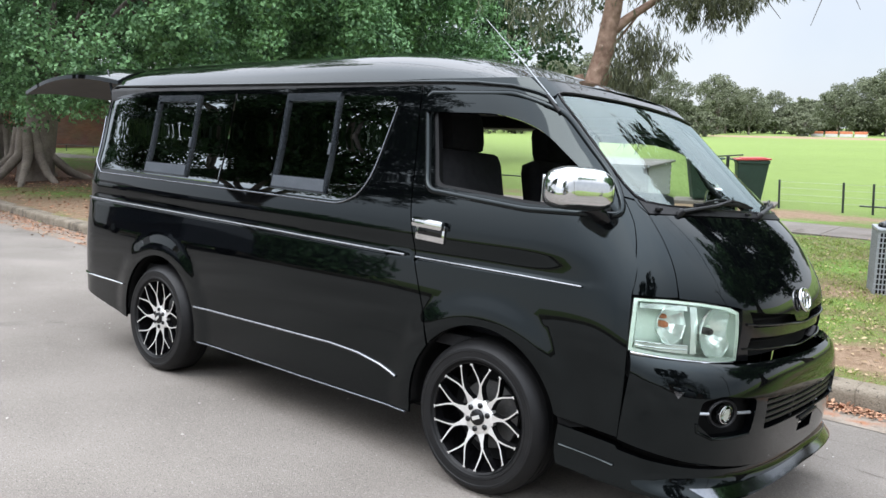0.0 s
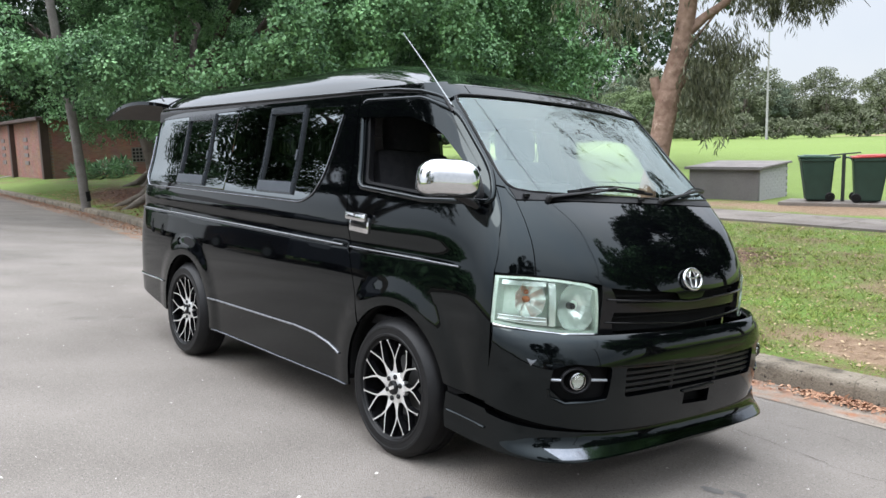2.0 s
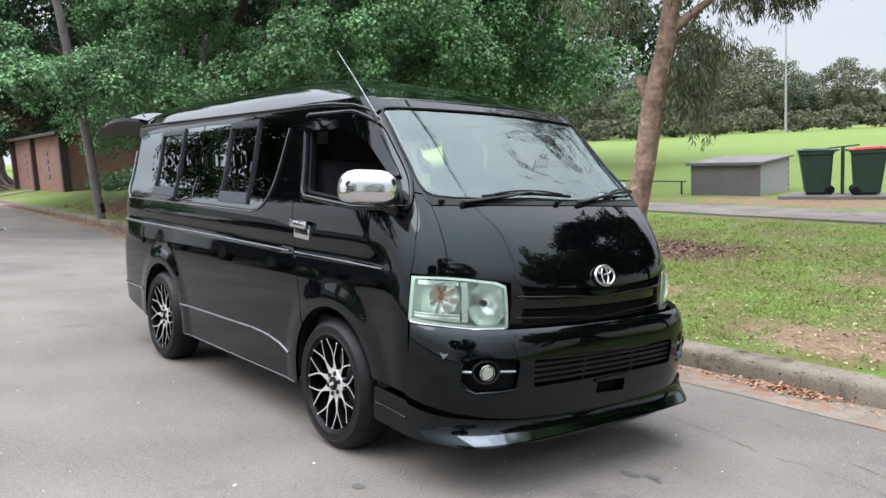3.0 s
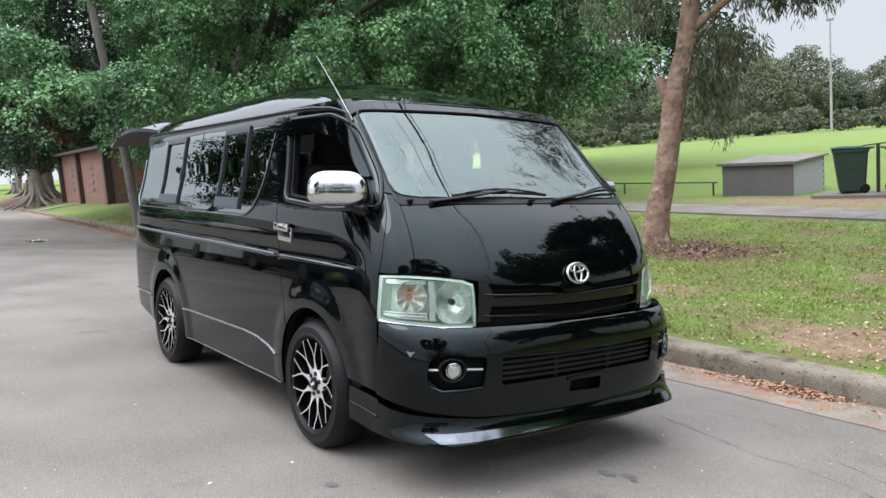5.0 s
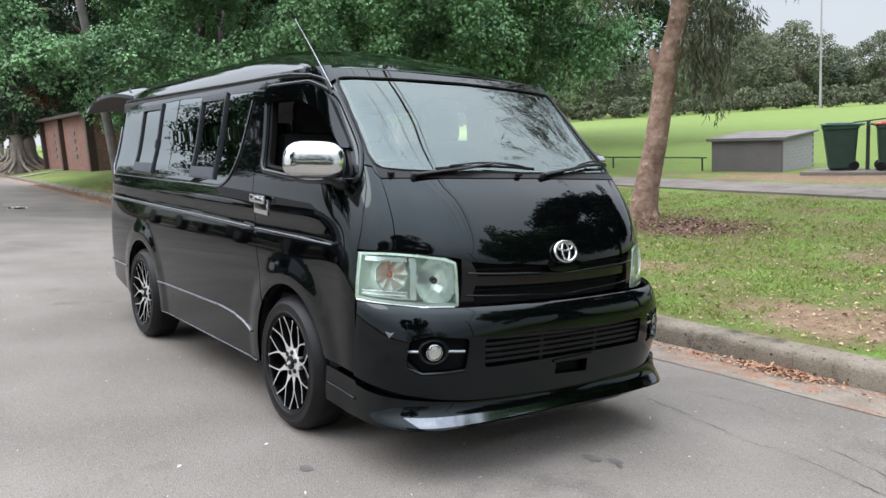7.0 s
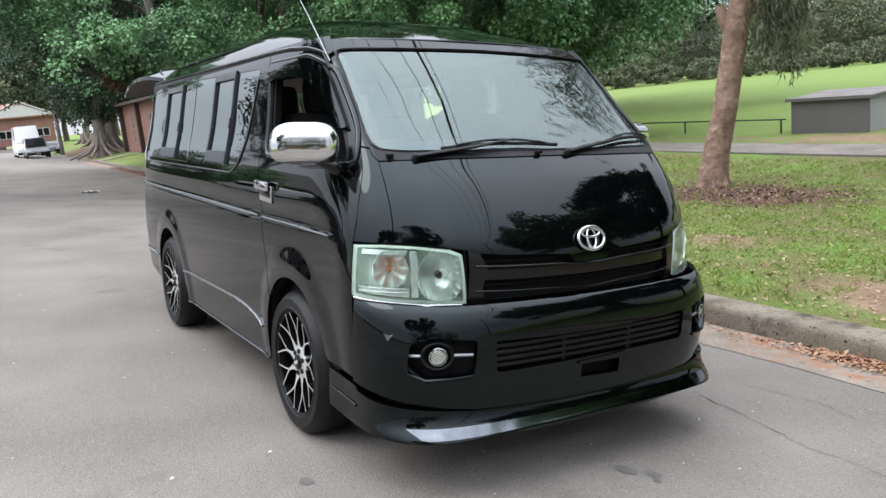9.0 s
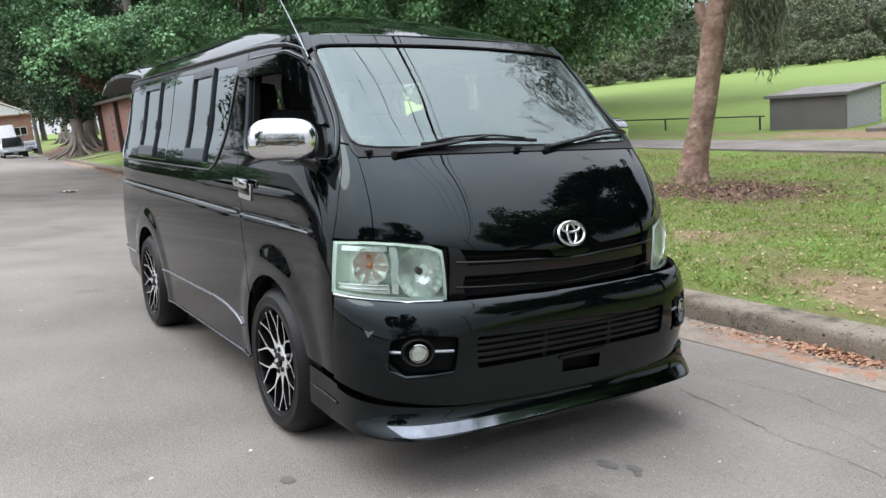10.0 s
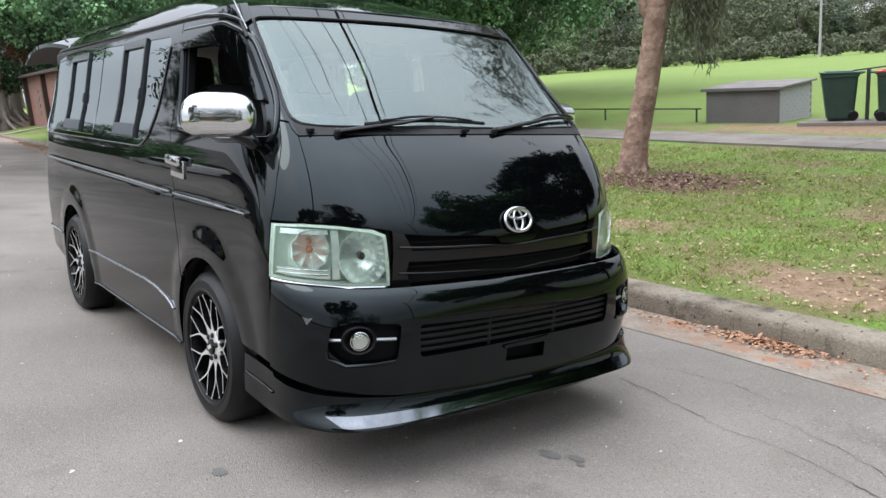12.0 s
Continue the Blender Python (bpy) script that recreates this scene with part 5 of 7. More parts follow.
for x, y, w in ((-0.22, -0.43, 0.52), (-0.22, 0.43, 0.52), (-1.15, -0.40, 0.60), (-1.15, 0.40, 0.60), (-2.0, -0.40, 0.60), (-2.0, 0.40, 0.60)):
    build_seat(x, y, w)
part("rear_view_mirror", Bag().box((0.03, 0.22, 0.06), pose(0.12, -0.02, 1.66), 0.015).mesh(smooth=40), CABIN, van)
for s in (1, -1):
    part("roof_rail", Bag().box((3.5, 0.10, 0.10), pose(-1.80, 0.69 * s, 1.765), 0.02).mesh(), CABIN, van)
part("headliner", Bag().box((3.6, 1.36, 0.02), pose(-1.75, 0, 1.80), 0.005).mesh(), CABIN, van)

for s in (1, -1):
    trim_line = [BODY.place([s * u], [z], -0.055)[0][0] for u, z in ((0.86, 1.34), (0.85, 1.50), (0.84, 1.65), (0.84, 1.74))]
    part("pillar_trim", Bag().tube([tuple(q) for q in trim_line], 0.035, 10).mesh(smooth=60), GREY_PAINT, van, "grey inner pillar trim")
grab = [tuple(BODY.place([-u], [z], -d)[0][0]) for u, z, d in ((0.80, 1.62, 0.07), (0.76, 1.60, 0.12), (0.75, 1.52, 0.14), (0.76, 1.44, 0.13), (0.80, 1.42, 0.07))]
part("grab_handle", Bag().tube(grab, 0.014, 8).mesh(smooth=60), GREY_PAINT, van, "grey grab handle on the pillar")


# ================= trees =================
def quick_mesh(name, verts, quads):
    """Mesh from arrays: verts (n, 3), quads (m, 4)."""
    me = bpy.data.meshes.new(name)
    me.vertices.add(len(verts))
    me.vertices.foreach_set("co", np.asarray(verts, np.float32).ravel())
    me.loops.add(quads.size)
    me.loops.foreach_set("vertex_index", quads.astype(np.int32).ravel())
    me.polygons.add(len(quads))
    me.polygons.foreach_set("loop_start", np.arange(0, quads.size, 4, dtype=np.int32))
    me.polygons.foreach_set("loop_total", np.full(len(quads), 4, np.int32))
    me.update(calc_edges=True)
    me.validate()
    return me


def unit(a):
    return a / (np.linalg.norm(a, axis=-1, keepdims=True) + 1e-9)


def leaf_quads(pos, along, face, length, width):
    """One folded leaf a place: pos, along (its length's way), face (its normal's way), sizes."""
    along = unit(along)
    side = unit(np.cross(along, face))
    up = np.cross(side, along)
    le, wi = length[:, None], width[:, None]
    a, c = pos, pos + along * le - up * le * 0.10
    b, d = pos + along * le * 0.5 + side * wi * 0.5 + up * wi * 0.18, pos + along * le * 0.5 - side * wi * 0.5 + up * wi * 0.18
    v = np.stack([a, b, c, d], 1).reshape(-1, 3)
    return v, np.arange(len(v)).reshape(-1, 4)


def leaf_crown(lobes, count, length, width, seed, droop=0.25):
    """Leaves sitting on lumps (x, y, z, radius), denser outside, turned outwards and a little down."""
    r = np.random.default_rng(seed)
    lobes = np.asarray(lobes, float)
    pick = r.choice(len(lobes), count, p=lobes[:, 3] ** 2 / (lobes[:, 3] ** 2).sum())
    n = unit(r.normal(size=(count, 3)))
    n[:, 2] = np.abs(n[:, 2]) * np.where(r.random(count) < 0.75, 1, -1)
    n = unit(n)
    rad = lobes[pick, 3] * (1 - 0.42 * r.random(count) ** 2.4) * (1 + 0.16 * np.sin(n[:, 0] * 7 + pick) * np.cos(n[:, 1] * 6 + pick * 2))
    pos = lobes[pick, :3] + n * rad[:, None] * np.array([1, 1, 0.8])
    along = unit(n * 0.7 + r.normal(size=(count, 3)) * 0.7 + np.array([0, 0, -droop]))
    face = unit(n * 1.1 + np.array([0, 0, 0.55]) + r.normal(size=(count, 3)) * 0.20)
    return leaf_quads(pos, along, face, length * (0.65 + 0.7 * r.random(count)), width * (0.65 + 0.7 * r.random(count)))


def clumps(lobes, per, share, seed):
    """Breaks each lump into smaller tufts sitting on its outside."""
    r = np.random.default_rng(seed + 500)
    lobes = np.repeat(np.asarray(lobes, float), per, axis=0)
    n = unit(r.normal(size=(len(lobes), 3)) + np.array([0, 0, 0.25]))
    at = lobes[:, :3] + n * (lobes[:, 3] * (0.62 + 0.42 * r.random(len(lobes))))[:, None] * np.array([1, 1, 0.82])
    return np.c_[at, lobes[:, 3] * share * (0.65 + 0.7 * r.random(len(lobes)))]


def limb(bag, path, r0, r1, sides=10, wobble=0.0):
    """A tapered, slightly crooked branch."""
    pts = [Vector(p) for p in path]
    fine = []
    for a, b in zip(pts, pts[1:]):
        n = max(2, int((b - a).length / 0.35))
        fine += [a.lerp(b, i / n) for i in range(n)]
    fine.append(pts[-1])
    m = len(fine)
    out = [p + Vector((noise.noise(p * 0.9), noise.noise(p * 0.9 + Vector((7, 0, 0))), 0)) * wobble * (i / m) for i, p in enumerate(fine)]
    bag.tube(out, [r0 + (r1 - r0) * (i / (m - 1)) ** 0.8 for i in range(m)], sides)
    return out


BARK_FIG = surface("grey fig bark", (0.115, 0.094, 0.078), (0.225, 0.192, 0.160), 0.9, 2.5, 26, bump=0.03, bump_scale=9)
BARK_GUM = surface("pinkish gum bark", (0.175, 0.112, 0.084), (0.315, 0.220, 0.170), 0.88, 2.2, 14, bump=0.05, bump_scale=7, stains=[((0.115, 0.074, 0.056), 2.6, 0.50, 0.66), ((0.36, 0.27, 0.21), 7.0, 0.60, 0.68), ((0.06, 0.04, 0.03), 18.0, 0.66, 0.72)])
BARK_DARK = surface("dark bark", (0.050, 0.040, 0.032), (0.108, 0.086, 0.072), 0.9, 3, 20, bump=0.02)
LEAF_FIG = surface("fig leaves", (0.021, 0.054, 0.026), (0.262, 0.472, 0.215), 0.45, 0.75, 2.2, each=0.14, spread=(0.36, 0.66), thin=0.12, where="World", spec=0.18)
# darker leaf copy: the shade under the crowns is put into the colour
LEAF_SHADED = surface("leaves with shade in their colour", (0.012, 0.031, 0.013), (0.040, 0.082, 0.030), 0.62, 0.5, 3.0, each=0.4, spread=(0.25, 0.8), thin=0.12, where="World", spec=0.3)
LEAF_GUM = surface("gum leaves", (0.062, 0.074, 0.042), (0.165, 0.172, 0.098), 0.5, 0.8, 4.0, each=0.6, spread=(0.25, 0.8), thin=0.3, where="World")
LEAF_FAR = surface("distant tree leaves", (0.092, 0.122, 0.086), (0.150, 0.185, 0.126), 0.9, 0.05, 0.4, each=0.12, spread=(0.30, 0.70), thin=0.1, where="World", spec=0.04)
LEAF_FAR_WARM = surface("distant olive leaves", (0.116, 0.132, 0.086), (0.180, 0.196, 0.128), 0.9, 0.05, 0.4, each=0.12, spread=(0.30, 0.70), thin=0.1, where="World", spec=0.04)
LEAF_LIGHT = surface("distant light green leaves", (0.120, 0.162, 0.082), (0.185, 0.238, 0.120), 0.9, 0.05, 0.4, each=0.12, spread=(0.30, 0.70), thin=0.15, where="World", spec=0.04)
LEAF_BROWN = surface("dead brown leaves", (0.115, 0.043, 0.022), (0.245, 0.101, 0.050), 0.6, 2, 9, each=0.6)


def shell_lobes(seed, centre, radii, n, size, low, squeeze=1.0):
    """Lumps over a lopsided dome, none under the height low."""
    r = np.random.default_rng(seed)
    out = []
    while len(out) < n:
        d = unit(r.normal(size=3))
        k = 0.55 + 0.45 * r.random() ** 0.5
        wob = 1 + 0.22 * math.sin(3.1 * d[0] + seed) * math.cos(2.7 * d[1] + 2 * d[2])
        p = np.array(centre) + d * np.array(radii) * k * wob
        if p[2] > low + 0.5 * noise.noise((p[0] * 0.4, p[1] * 0.4, seed)):
            out.append((*p, size * (0.6 + 0.8 * r.random())))
    return out


def clear_of_pole(p):
    """True where a bough leaves the lane towards the pole's head open."""
    x, y, z, r = p
    t = (x + 22.8) / 26.5
    return t < 0 or abs(y - (3.5 - 6.0 * t)) > r + 0.75 or z + 0.75 * r < 5.2 - 3.6 * t


def fig_tree(seed, at, trunk_r, centre, radii, lobes_n, leaves_n, low, leaf_mat, label, buttress=True, extra=(), leaf=(0.14, 0.072), clump=1.05):
    tree = thing("fig_tree", label, "tree", pose(*at), group="street trees")
    rel = lambda p: (p[0] - at[0], p[1] - at[1], p[2] - at[2])
    wood = Bag()
    c = Vector(rel(centre))
    fork = Vector((c.x * 0.15, c.y * 0.15, 2.6))
    limb(wood, [(0, 0, -0.2), fork * 0.5, fork], trunk_r * 1.15, trunk_r * 0.8, 14, 0.15)
    r = np.random.default_rng(seed)
    if buttress:
        for i in range(9):
            t = 2 * math.pi * (i + 0.5 * r.random()) / 9
            reach = 0.9 + 0.9 * r.random()
            d = Vector((math.cos(t), math.sin(t), 0))
            limb(wood, [d * trunk_r * 0.55 + Vector((0, 0, 1.5)), d * (trunk_r * 1.0) + Vector((0, 0, 0.75)), d * (trunk_r + reach * 0.4) + Vector((0, 0, 0.25)), d * (trunk_r + reach) + Vector((0, 0, -0.12))], trunk_r * 0.42, 0.07, 8, 0.08)
    part("trunk", wood.mesh(smooth=60), BARK_FIG, tree, "grey buttressed trunk" if buttress else "")
    for i in range(8):
        t = 2 * math.pi * (i + r.random() * 0.7) / 8
        tip = c + Vector((math.cos(t) * radii[0] * 0.75, math.sin(t) * radii[1] * 0.75, radii[2] * (0.1 + 0.5 * r.random())))
        mid = fork.lerp(tip, 0.45) + Vector((0, 0, 0.8))
        bough = Bag()
        limb(bough, [fork - Vector((0, 0, 0.3)), mid, tip], trunk_r * 0.42, 0.05, 8, 0.5)
        part("limb", bough.mesh(smooth=60), BARK_DARK, tree)
    lobes = [(*rel(p), p[3]) for p in list(shell_lobes(seed, centre, radii, lobes_n, clump, low)) + list(extra) if clear_of_pole(p)]
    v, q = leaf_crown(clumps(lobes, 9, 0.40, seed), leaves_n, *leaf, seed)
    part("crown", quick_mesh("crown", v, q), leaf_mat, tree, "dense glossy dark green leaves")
    return tree


high = random.Random(14)
over_road = [(high.uniform(-25, -10.5), high.uniform(3.0, 6.5), high.uniform(6.5, 9.6), high.uniform(0.8, 1.2)) for _ in range(24)]


front_boughs = [(high.uniform(-19.5, -16.5), high.uniform(3.4, 6.4), high.uniform(4.6, 9.0), high.uniform(0.7, 1.0)) for _ in range(26)]
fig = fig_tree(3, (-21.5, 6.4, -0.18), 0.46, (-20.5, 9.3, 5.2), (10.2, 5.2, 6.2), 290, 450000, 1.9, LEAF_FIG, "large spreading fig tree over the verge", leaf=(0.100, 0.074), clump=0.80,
               extra=over_road + front_boughs + [(-20.5, -1.6, 5.3, 1.0), (-20.8, -0.5, 5.0, 1.0), (-20.6, 0.5, 4.7, 1.0), (-20.4, -1.0, 6.2, 1.1), (-20.7, 0.2, 6.0, 1.1), (-22.0, -2.3, 5.8, 1.1), (-22.3, -1.2, 6.8, 1.1), (-20.3, 1.2, 5.4, 1.0), (-22.0, 0.4, 7.0, 1.1), (-19.8, -2.4, 6.6, 1.0), (-21.0, -2.8, 5.2, 0.9), (-23.0, 12.1, 5.4, 1.4), (-22.3, 13.2, 5.5, 1.4), (-21.9, 14.1, 4.5, 1.3), (-22.5, 13.2, 4.4, 1.3), (-21.2, 14.9, 5.3, 1.3), (-20.8, 15.6, 4.4, 1.2), (-22.9, 12.5, 4.2, 1.3), (-21.6, 14.2, 6.0, 1.3), (-20.6, 15.6, 5.8, 1.2), (-17.5, 5.4, 2.3, 1.0), (-16.3, 5.9, 2.0, 0.9), (-15.0, 6.6, 2.4, 1.1), (-19.3, 5.0, 2.7, 1.1), (-24.6, 4.9, 2.5, 1.0), (-26.5, 5.0, 2.6, 1.1), (-13.2, 7.6, 2.6, 1.1), (-22.5, 4.6, 3.3, 1.1), (-20.6, 4.3, 3.6, 1.1), (-18.2, 4.6, 3.8, 1.0),
                      (-17.0, 0.6, 3.8, 0.85), (-16.9, 1.4, 4.0, 0.9), (-16.7, 2.2, 4.2, 0.9), (-17.1, 0.9, 3.2, 0.8), (-16.9, 1.7, 3.4, 0.85), (-16.7, 2.6, 3.6, 0.9), (-16.6, 2.9, 3.1, 0.8), (-16.4, 3.3, 4.2, 0.9), (-18.5, 0.6, 4.4, 1.0), (-18.5, 1.6, 4.7, 1.0), (-18.3, 2.6, 4.9, 1.0), (-18, 3.6, 4.6, 1.0), (-17.2, 3.6, 3.2, 0.8), (-16.6, 4.2, 3.4, 0.9), (-19.5, 2.4, 5.6, 1.1), (-19.5, 3.6, 6, 1.2)])
# foliage in shade, darkened by its leaf colour
shade = fig_tree(29, (-31.0, 9.5, -0.2), 0.40, (-33.0, 5.6, 7.6), (8.5, 7.0, 3.6), 110, 85000, 4.3, LEAF_SHADED, "spreading fig tree by the street, shade put into its leaf colour", leaf=(0.18, 0.13),
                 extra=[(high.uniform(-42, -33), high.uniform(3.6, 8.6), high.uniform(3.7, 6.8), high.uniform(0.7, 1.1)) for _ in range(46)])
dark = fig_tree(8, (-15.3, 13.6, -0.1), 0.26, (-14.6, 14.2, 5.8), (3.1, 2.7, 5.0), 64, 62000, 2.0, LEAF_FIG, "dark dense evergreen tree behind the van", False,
                extra=[(-13.2, 15.4, 2.7, 0.55), (-12.9, 15.6, 3.5, 0.6), (-12.8, 15.7, 4.6, 0.6)])
far_fig = fig_tree(5, (-73.5, 9.3, -0.2), 0.64, (-73.0, 10.3, 7.2), (11.0, 8.0, 6.0), 150, 36000, 3.3, LEAF_SHADED, "large fig tree further along the verge", leaf=(0.24, 0.17))
for at, turn_, k in (((-64.0, 16.5, -0.2), 40, 1.0), ((-84.0, 19.5, -0.2), 100, 1.1), ((-42.0, 27.0, -0.2), 310, 1.5), ((-30.0, 21.0, -0.2), 20, 1.2)):
    t_ = copy_thing(far_fig, pose(*at, 0, 0, turn_) @ Matrix.Diagonal((k, k, k, 1)))
    t_.scale = (k, k, k)
street_fig = fig_tree(51, (-98.0, 11.3, -0.2), 0.55, (-97.0, 14.6, 8.6), (4.5, 4.6, 4.6), 40, 9000, 4.2, LEAF_SHADED, "large fig tree far along the verge", leaf=(0.32, 0.22))
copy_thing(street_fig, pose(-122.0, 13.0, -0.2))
fig_tree(57, (-60.0, 6.6, -0.2), 0.45, (-60.0, 7.0, 5.4), (3.2, 2.4, 3.4), 40, 9000, 2.1, LEAF_SHADED, "fig tree beside the street's far kerb", leaf=(0.24, 0.17))
v, q = leaf_crown([(-36.0, 4.3, 3.7, 0.45), (-36.3, 4.8, 3.4, 0.35)], 260, 0.2, 0.1, 5)
tagged(part("dead_branch", quick_mesh("dead", v, q), LEAF_BROWN), "spray of dead brown leaves in the fig's crown", "branch")


# ---- gum tree by the path ----
gum = thing("gum_tree", "leaning gum tree with drooping leaves on the verge", "tree", pose(-4.62, 7.35, -0.12))
gb = lambda *p: [(x + 4.62, y - 7.35, z + 0.12) for x, y, z in p]
wood = Bag()
trunk_line = gb((-4.64, 7.33, -0.15), (-4.58, 7.38, 0.35), (-4.48, 7.47, 0.95), (-4.39, 7.55, 1.66), (-4.33, 7.60, 2.15), (-4.21, 7.70, 2.77), (-4.13, 7.77, 3.40), (-4.05, 7.85, 4.6), (-4.2, 7.9, 6.0))
pts = [Vector(p) for p in trunk_line]
wood.tube(pts, [0.235, 0.190, 0.172, 0.168, 0.178, 0.145, 0.135, 0.12, 0.09], 18)
for t in range(7):
    a = 2 * math.pi * t / 7
    limb(wood, [Vector((0.12 * math.cos(a), 0.12 * math.sin(a), 0.24)), Vector((0.19 * math.cos(a), 0.19 * math.sin(a), 0.05)), Vector((0.30 * math.cos(a), 0.30 * math.sin(a), -0.1))], 0.08, 0.03, 8)
wood.tube(gb((-4.36, 7.58, 1.95), (-4.46, 7.49, 2.20), (-4.50, 7.46, 2.42)), [0.10, 0.085, 0.07], 10)
part("trunk", wood.mesh(smooth=60), BARK_GUM, gum, "pink-brown peeling trunk")
for line, a, b in ((((-4.15, 7.75, 3.05), (-3.95, 7.93, 3.28), (-3.55, 8.28, 3.62), (-2.9, 8.8, 4.0)), 0.095, 0.03), (((-4.2, 7.7, 2.7), (-4.12, 7.9, 2.95), (-3.9, 8.2, 3.4)), 0.04, 0.015),
                   (((-4.1, 7.8, 3.9), (-4.5, 7.4, 4.6), (-5.1, 6.9, 5.2)), 0.07, 0.02), (((-4.05, 7.85, 4.6), (-3.2, 7.4, 5.6), (-2.2, 6.9, 6.4)), 0.08, 0.02), (((-4.2, 7.9, 5.8), (-4.4, 8.4, 7.0), (-4.0, 8.9, 8.2)), 0.08, 0.02),
                   (((-3.55, 8.28, 3.62), (-2.9, 8.75, 3.75), (-2.3, 9.3, 3.72)), 0.03, 0.01), (((-4.33, 7.6, 2.1), (-4.18, 7.72, 2.25), (-4.1, 7.82, 2.45)), 0.05, 0.03)):
    bough = Bag()
    limb(bough, gb(*line), a, b, 8, 0.12)
    part("limb", bough.mesh(smooth=60), BARK_GUM, gum)


def hanging_leaves(sprays, seed):
    """Strings of long narrow leaves hanging from (x, y, z, spread, drop, strings)."""
    r = np.random.default_rng(seed)
    pos, along = [], []
    for x, y, z, spread, drop, n in sprays:
        for _ in range(n):
            s = np.array([x, y, z]) + r.normal(size=3) * np.array([spread, spread, spread * 0.35])
            ln = drop * (0.35 + 0.8 * r.random())
            sway = r.normal(size=3) * 0.16
            k = int(10 + 16 * ln)
            f = r.random(k) ** 0.8
            p = s + np.outer(f * ln, np.array([sway[0], sway[1], -1]))
            p[:, :2] += r.normal(size=(k, 2)) * 0.03
            pos.append(p)
            along.append(np.c_[r.normal(size=(k, 2)) * 0.42, -np.ones(k)])
    pos, along = np.concatenate(pos), np.concatenate(along)
    n = len(pos)
    return leaf_quads(pos, along, r.normal(size=(n, 3)), 0.10 + 0.08 * r.random(n), 0.014 + 0.010 * r.random(n))


sprays = [(-4.9, 7.1, 3.45, 0.22, 0.6, 18), (-4.55, 7.3, 3.7, 0.25, 0.6, 22), (-5.2, 6.9, 3.9, 0.3, 0.7, 20), (-4.05, 7.95, 2.75, 0.16, 0.9, 44), (-3.85, 8.1, 2.45, 0.16, 0.95, 54), (-3.95, 8.1, 3.2, 0.2, 0.9, 44),
          (-3.65, 8.25, 3.0, 0.18, 0.6, 46), (-3.3, 8.45, 3.75, 0.22, 0.55, 50), (-2.95, 8.75, 3.72, 0.22, 0.5, 60), (-2.65, 9.0, 3.78, 0.22, 0.45, 60), (-2.9, 8.7, 4.2, 0.35, 0.6, 70), (-3.7, 8.1, 4.3, 0.4, 0.7, 60),
          (-4.4, 7.5, 4.6, 0.5, 0.8, 60), (-5.2, 6.8, 5.2, 0.5, 0.8, 60), (-2.3, 6.9, 6.3, 0.7, 0.9, 90), (-3.2, 7.4, 5.7, 0.6, 0.8, 70), (-4.3, 8.2, 6.9, 0.8, 1.0, 90), (-4.0, 8.9, 8.1, 0.9, 1.0, 90), (-1.6, 6.3, 6.8, 0.7, 0.9, 70), (-4.9, 7.6, 7.6, 0.8, 0.9, 70), (-3.0, 8.3, 7.6, 0.8, 0.9, 70),
          (-3.6, 7.0, 5.6, 0.6, 0.9, 60), (-2.8, 7.6, 5.4, 0.6, 0.9, 60), (-4.2, 7.8, 5.8, 0.6, 0.9, 60), (-3.2, 8.2, 6.4, 0.7, 1.0, 60), (-2.2, 7.6, 6.6, 0.7, 1.0, 60), (-4.6, 7.2, 6.6, 0.7, 1.0, 60), (-3.4, 7.4, 7.2, 0.8, 1.0, 60), (-5.2, 8.0, 6.2, 0.6, 0.9, 90)]
v, q = hanging_leaves([(*gb(s[:3])[0], *s[3:]) for s in sprays], 4)
part("crown", quick_mesh("gum_leaves", v, q), LEAF_GUM, gum, "drooping grey-green leaves")
for a, b, c in (((-2.6, 9.05, 3.75), (-2.35, 9.3, 3.55), (-2.2, 9.45, 3.30)), ((-2.6, 9.05, 3.75), (-2.2, 9.35, 3.72), (-1.9, 9.6, 3.55)), ((-1.75, 9.8, 4.1), (-1.70, 9.85, 3.7), (-1.85, 9.75, 3.2)), ((-1.5, 10.0, 4.1), (-1.42, 10.1, 3.75), (-1.30, 10.2, 3.45))):
    twig = Bag()
    limb(twig, gb(a, b, c), 0.012, 0.004, 5, 0.1)
    part("twig", twig.mesh(), BARK_DARK, gum)


# ---- distant trees beyond the field ----
def far_tree(seed, height, width, mat, label, bare=0.22, leaves=9500):
    tree = thing("park_tree", label, "tree", None, group="trees beyond the field")
    wood = Bag()
    limb(wood, [(0, 0, -0.5), (0.1, 0, height * 0.25), (0, 0.2, height * 0.55)], height * 0.028, height * 0.012, 8, 0.3)
    r = np.random.default_rng(seed)
    for i in range(5):
        t = 2 * math.pi * i / 5 + r.random()
        limb(wood, [(0, 0, height * 0.25), (math.cos(t) * width * 0.18, math.sin(t) * width * 0.18, height * 0.48), (math.cos(t) * width * 0.33, math.sin(t) * width * 0.33, height * 0.7)], height * 0.014, 0.05, 6, 0.4)
    part("trunk", wood.mesh(smooth=60), BARK_DARK if seed % 2 else BARK_FIG, tree)
    lobes = shell_lobes(seed, (0, 0, height * (0.5 + bare / 2)), (width / 2, width / 2, height * (0.5 - bare / 2)), 80, height * 0.095, height * bare * 0.5)
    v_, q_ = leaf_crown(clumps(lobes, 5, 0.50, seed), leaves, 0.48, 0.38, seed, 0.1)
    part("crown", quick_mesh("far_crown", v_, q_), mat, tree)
    return tree


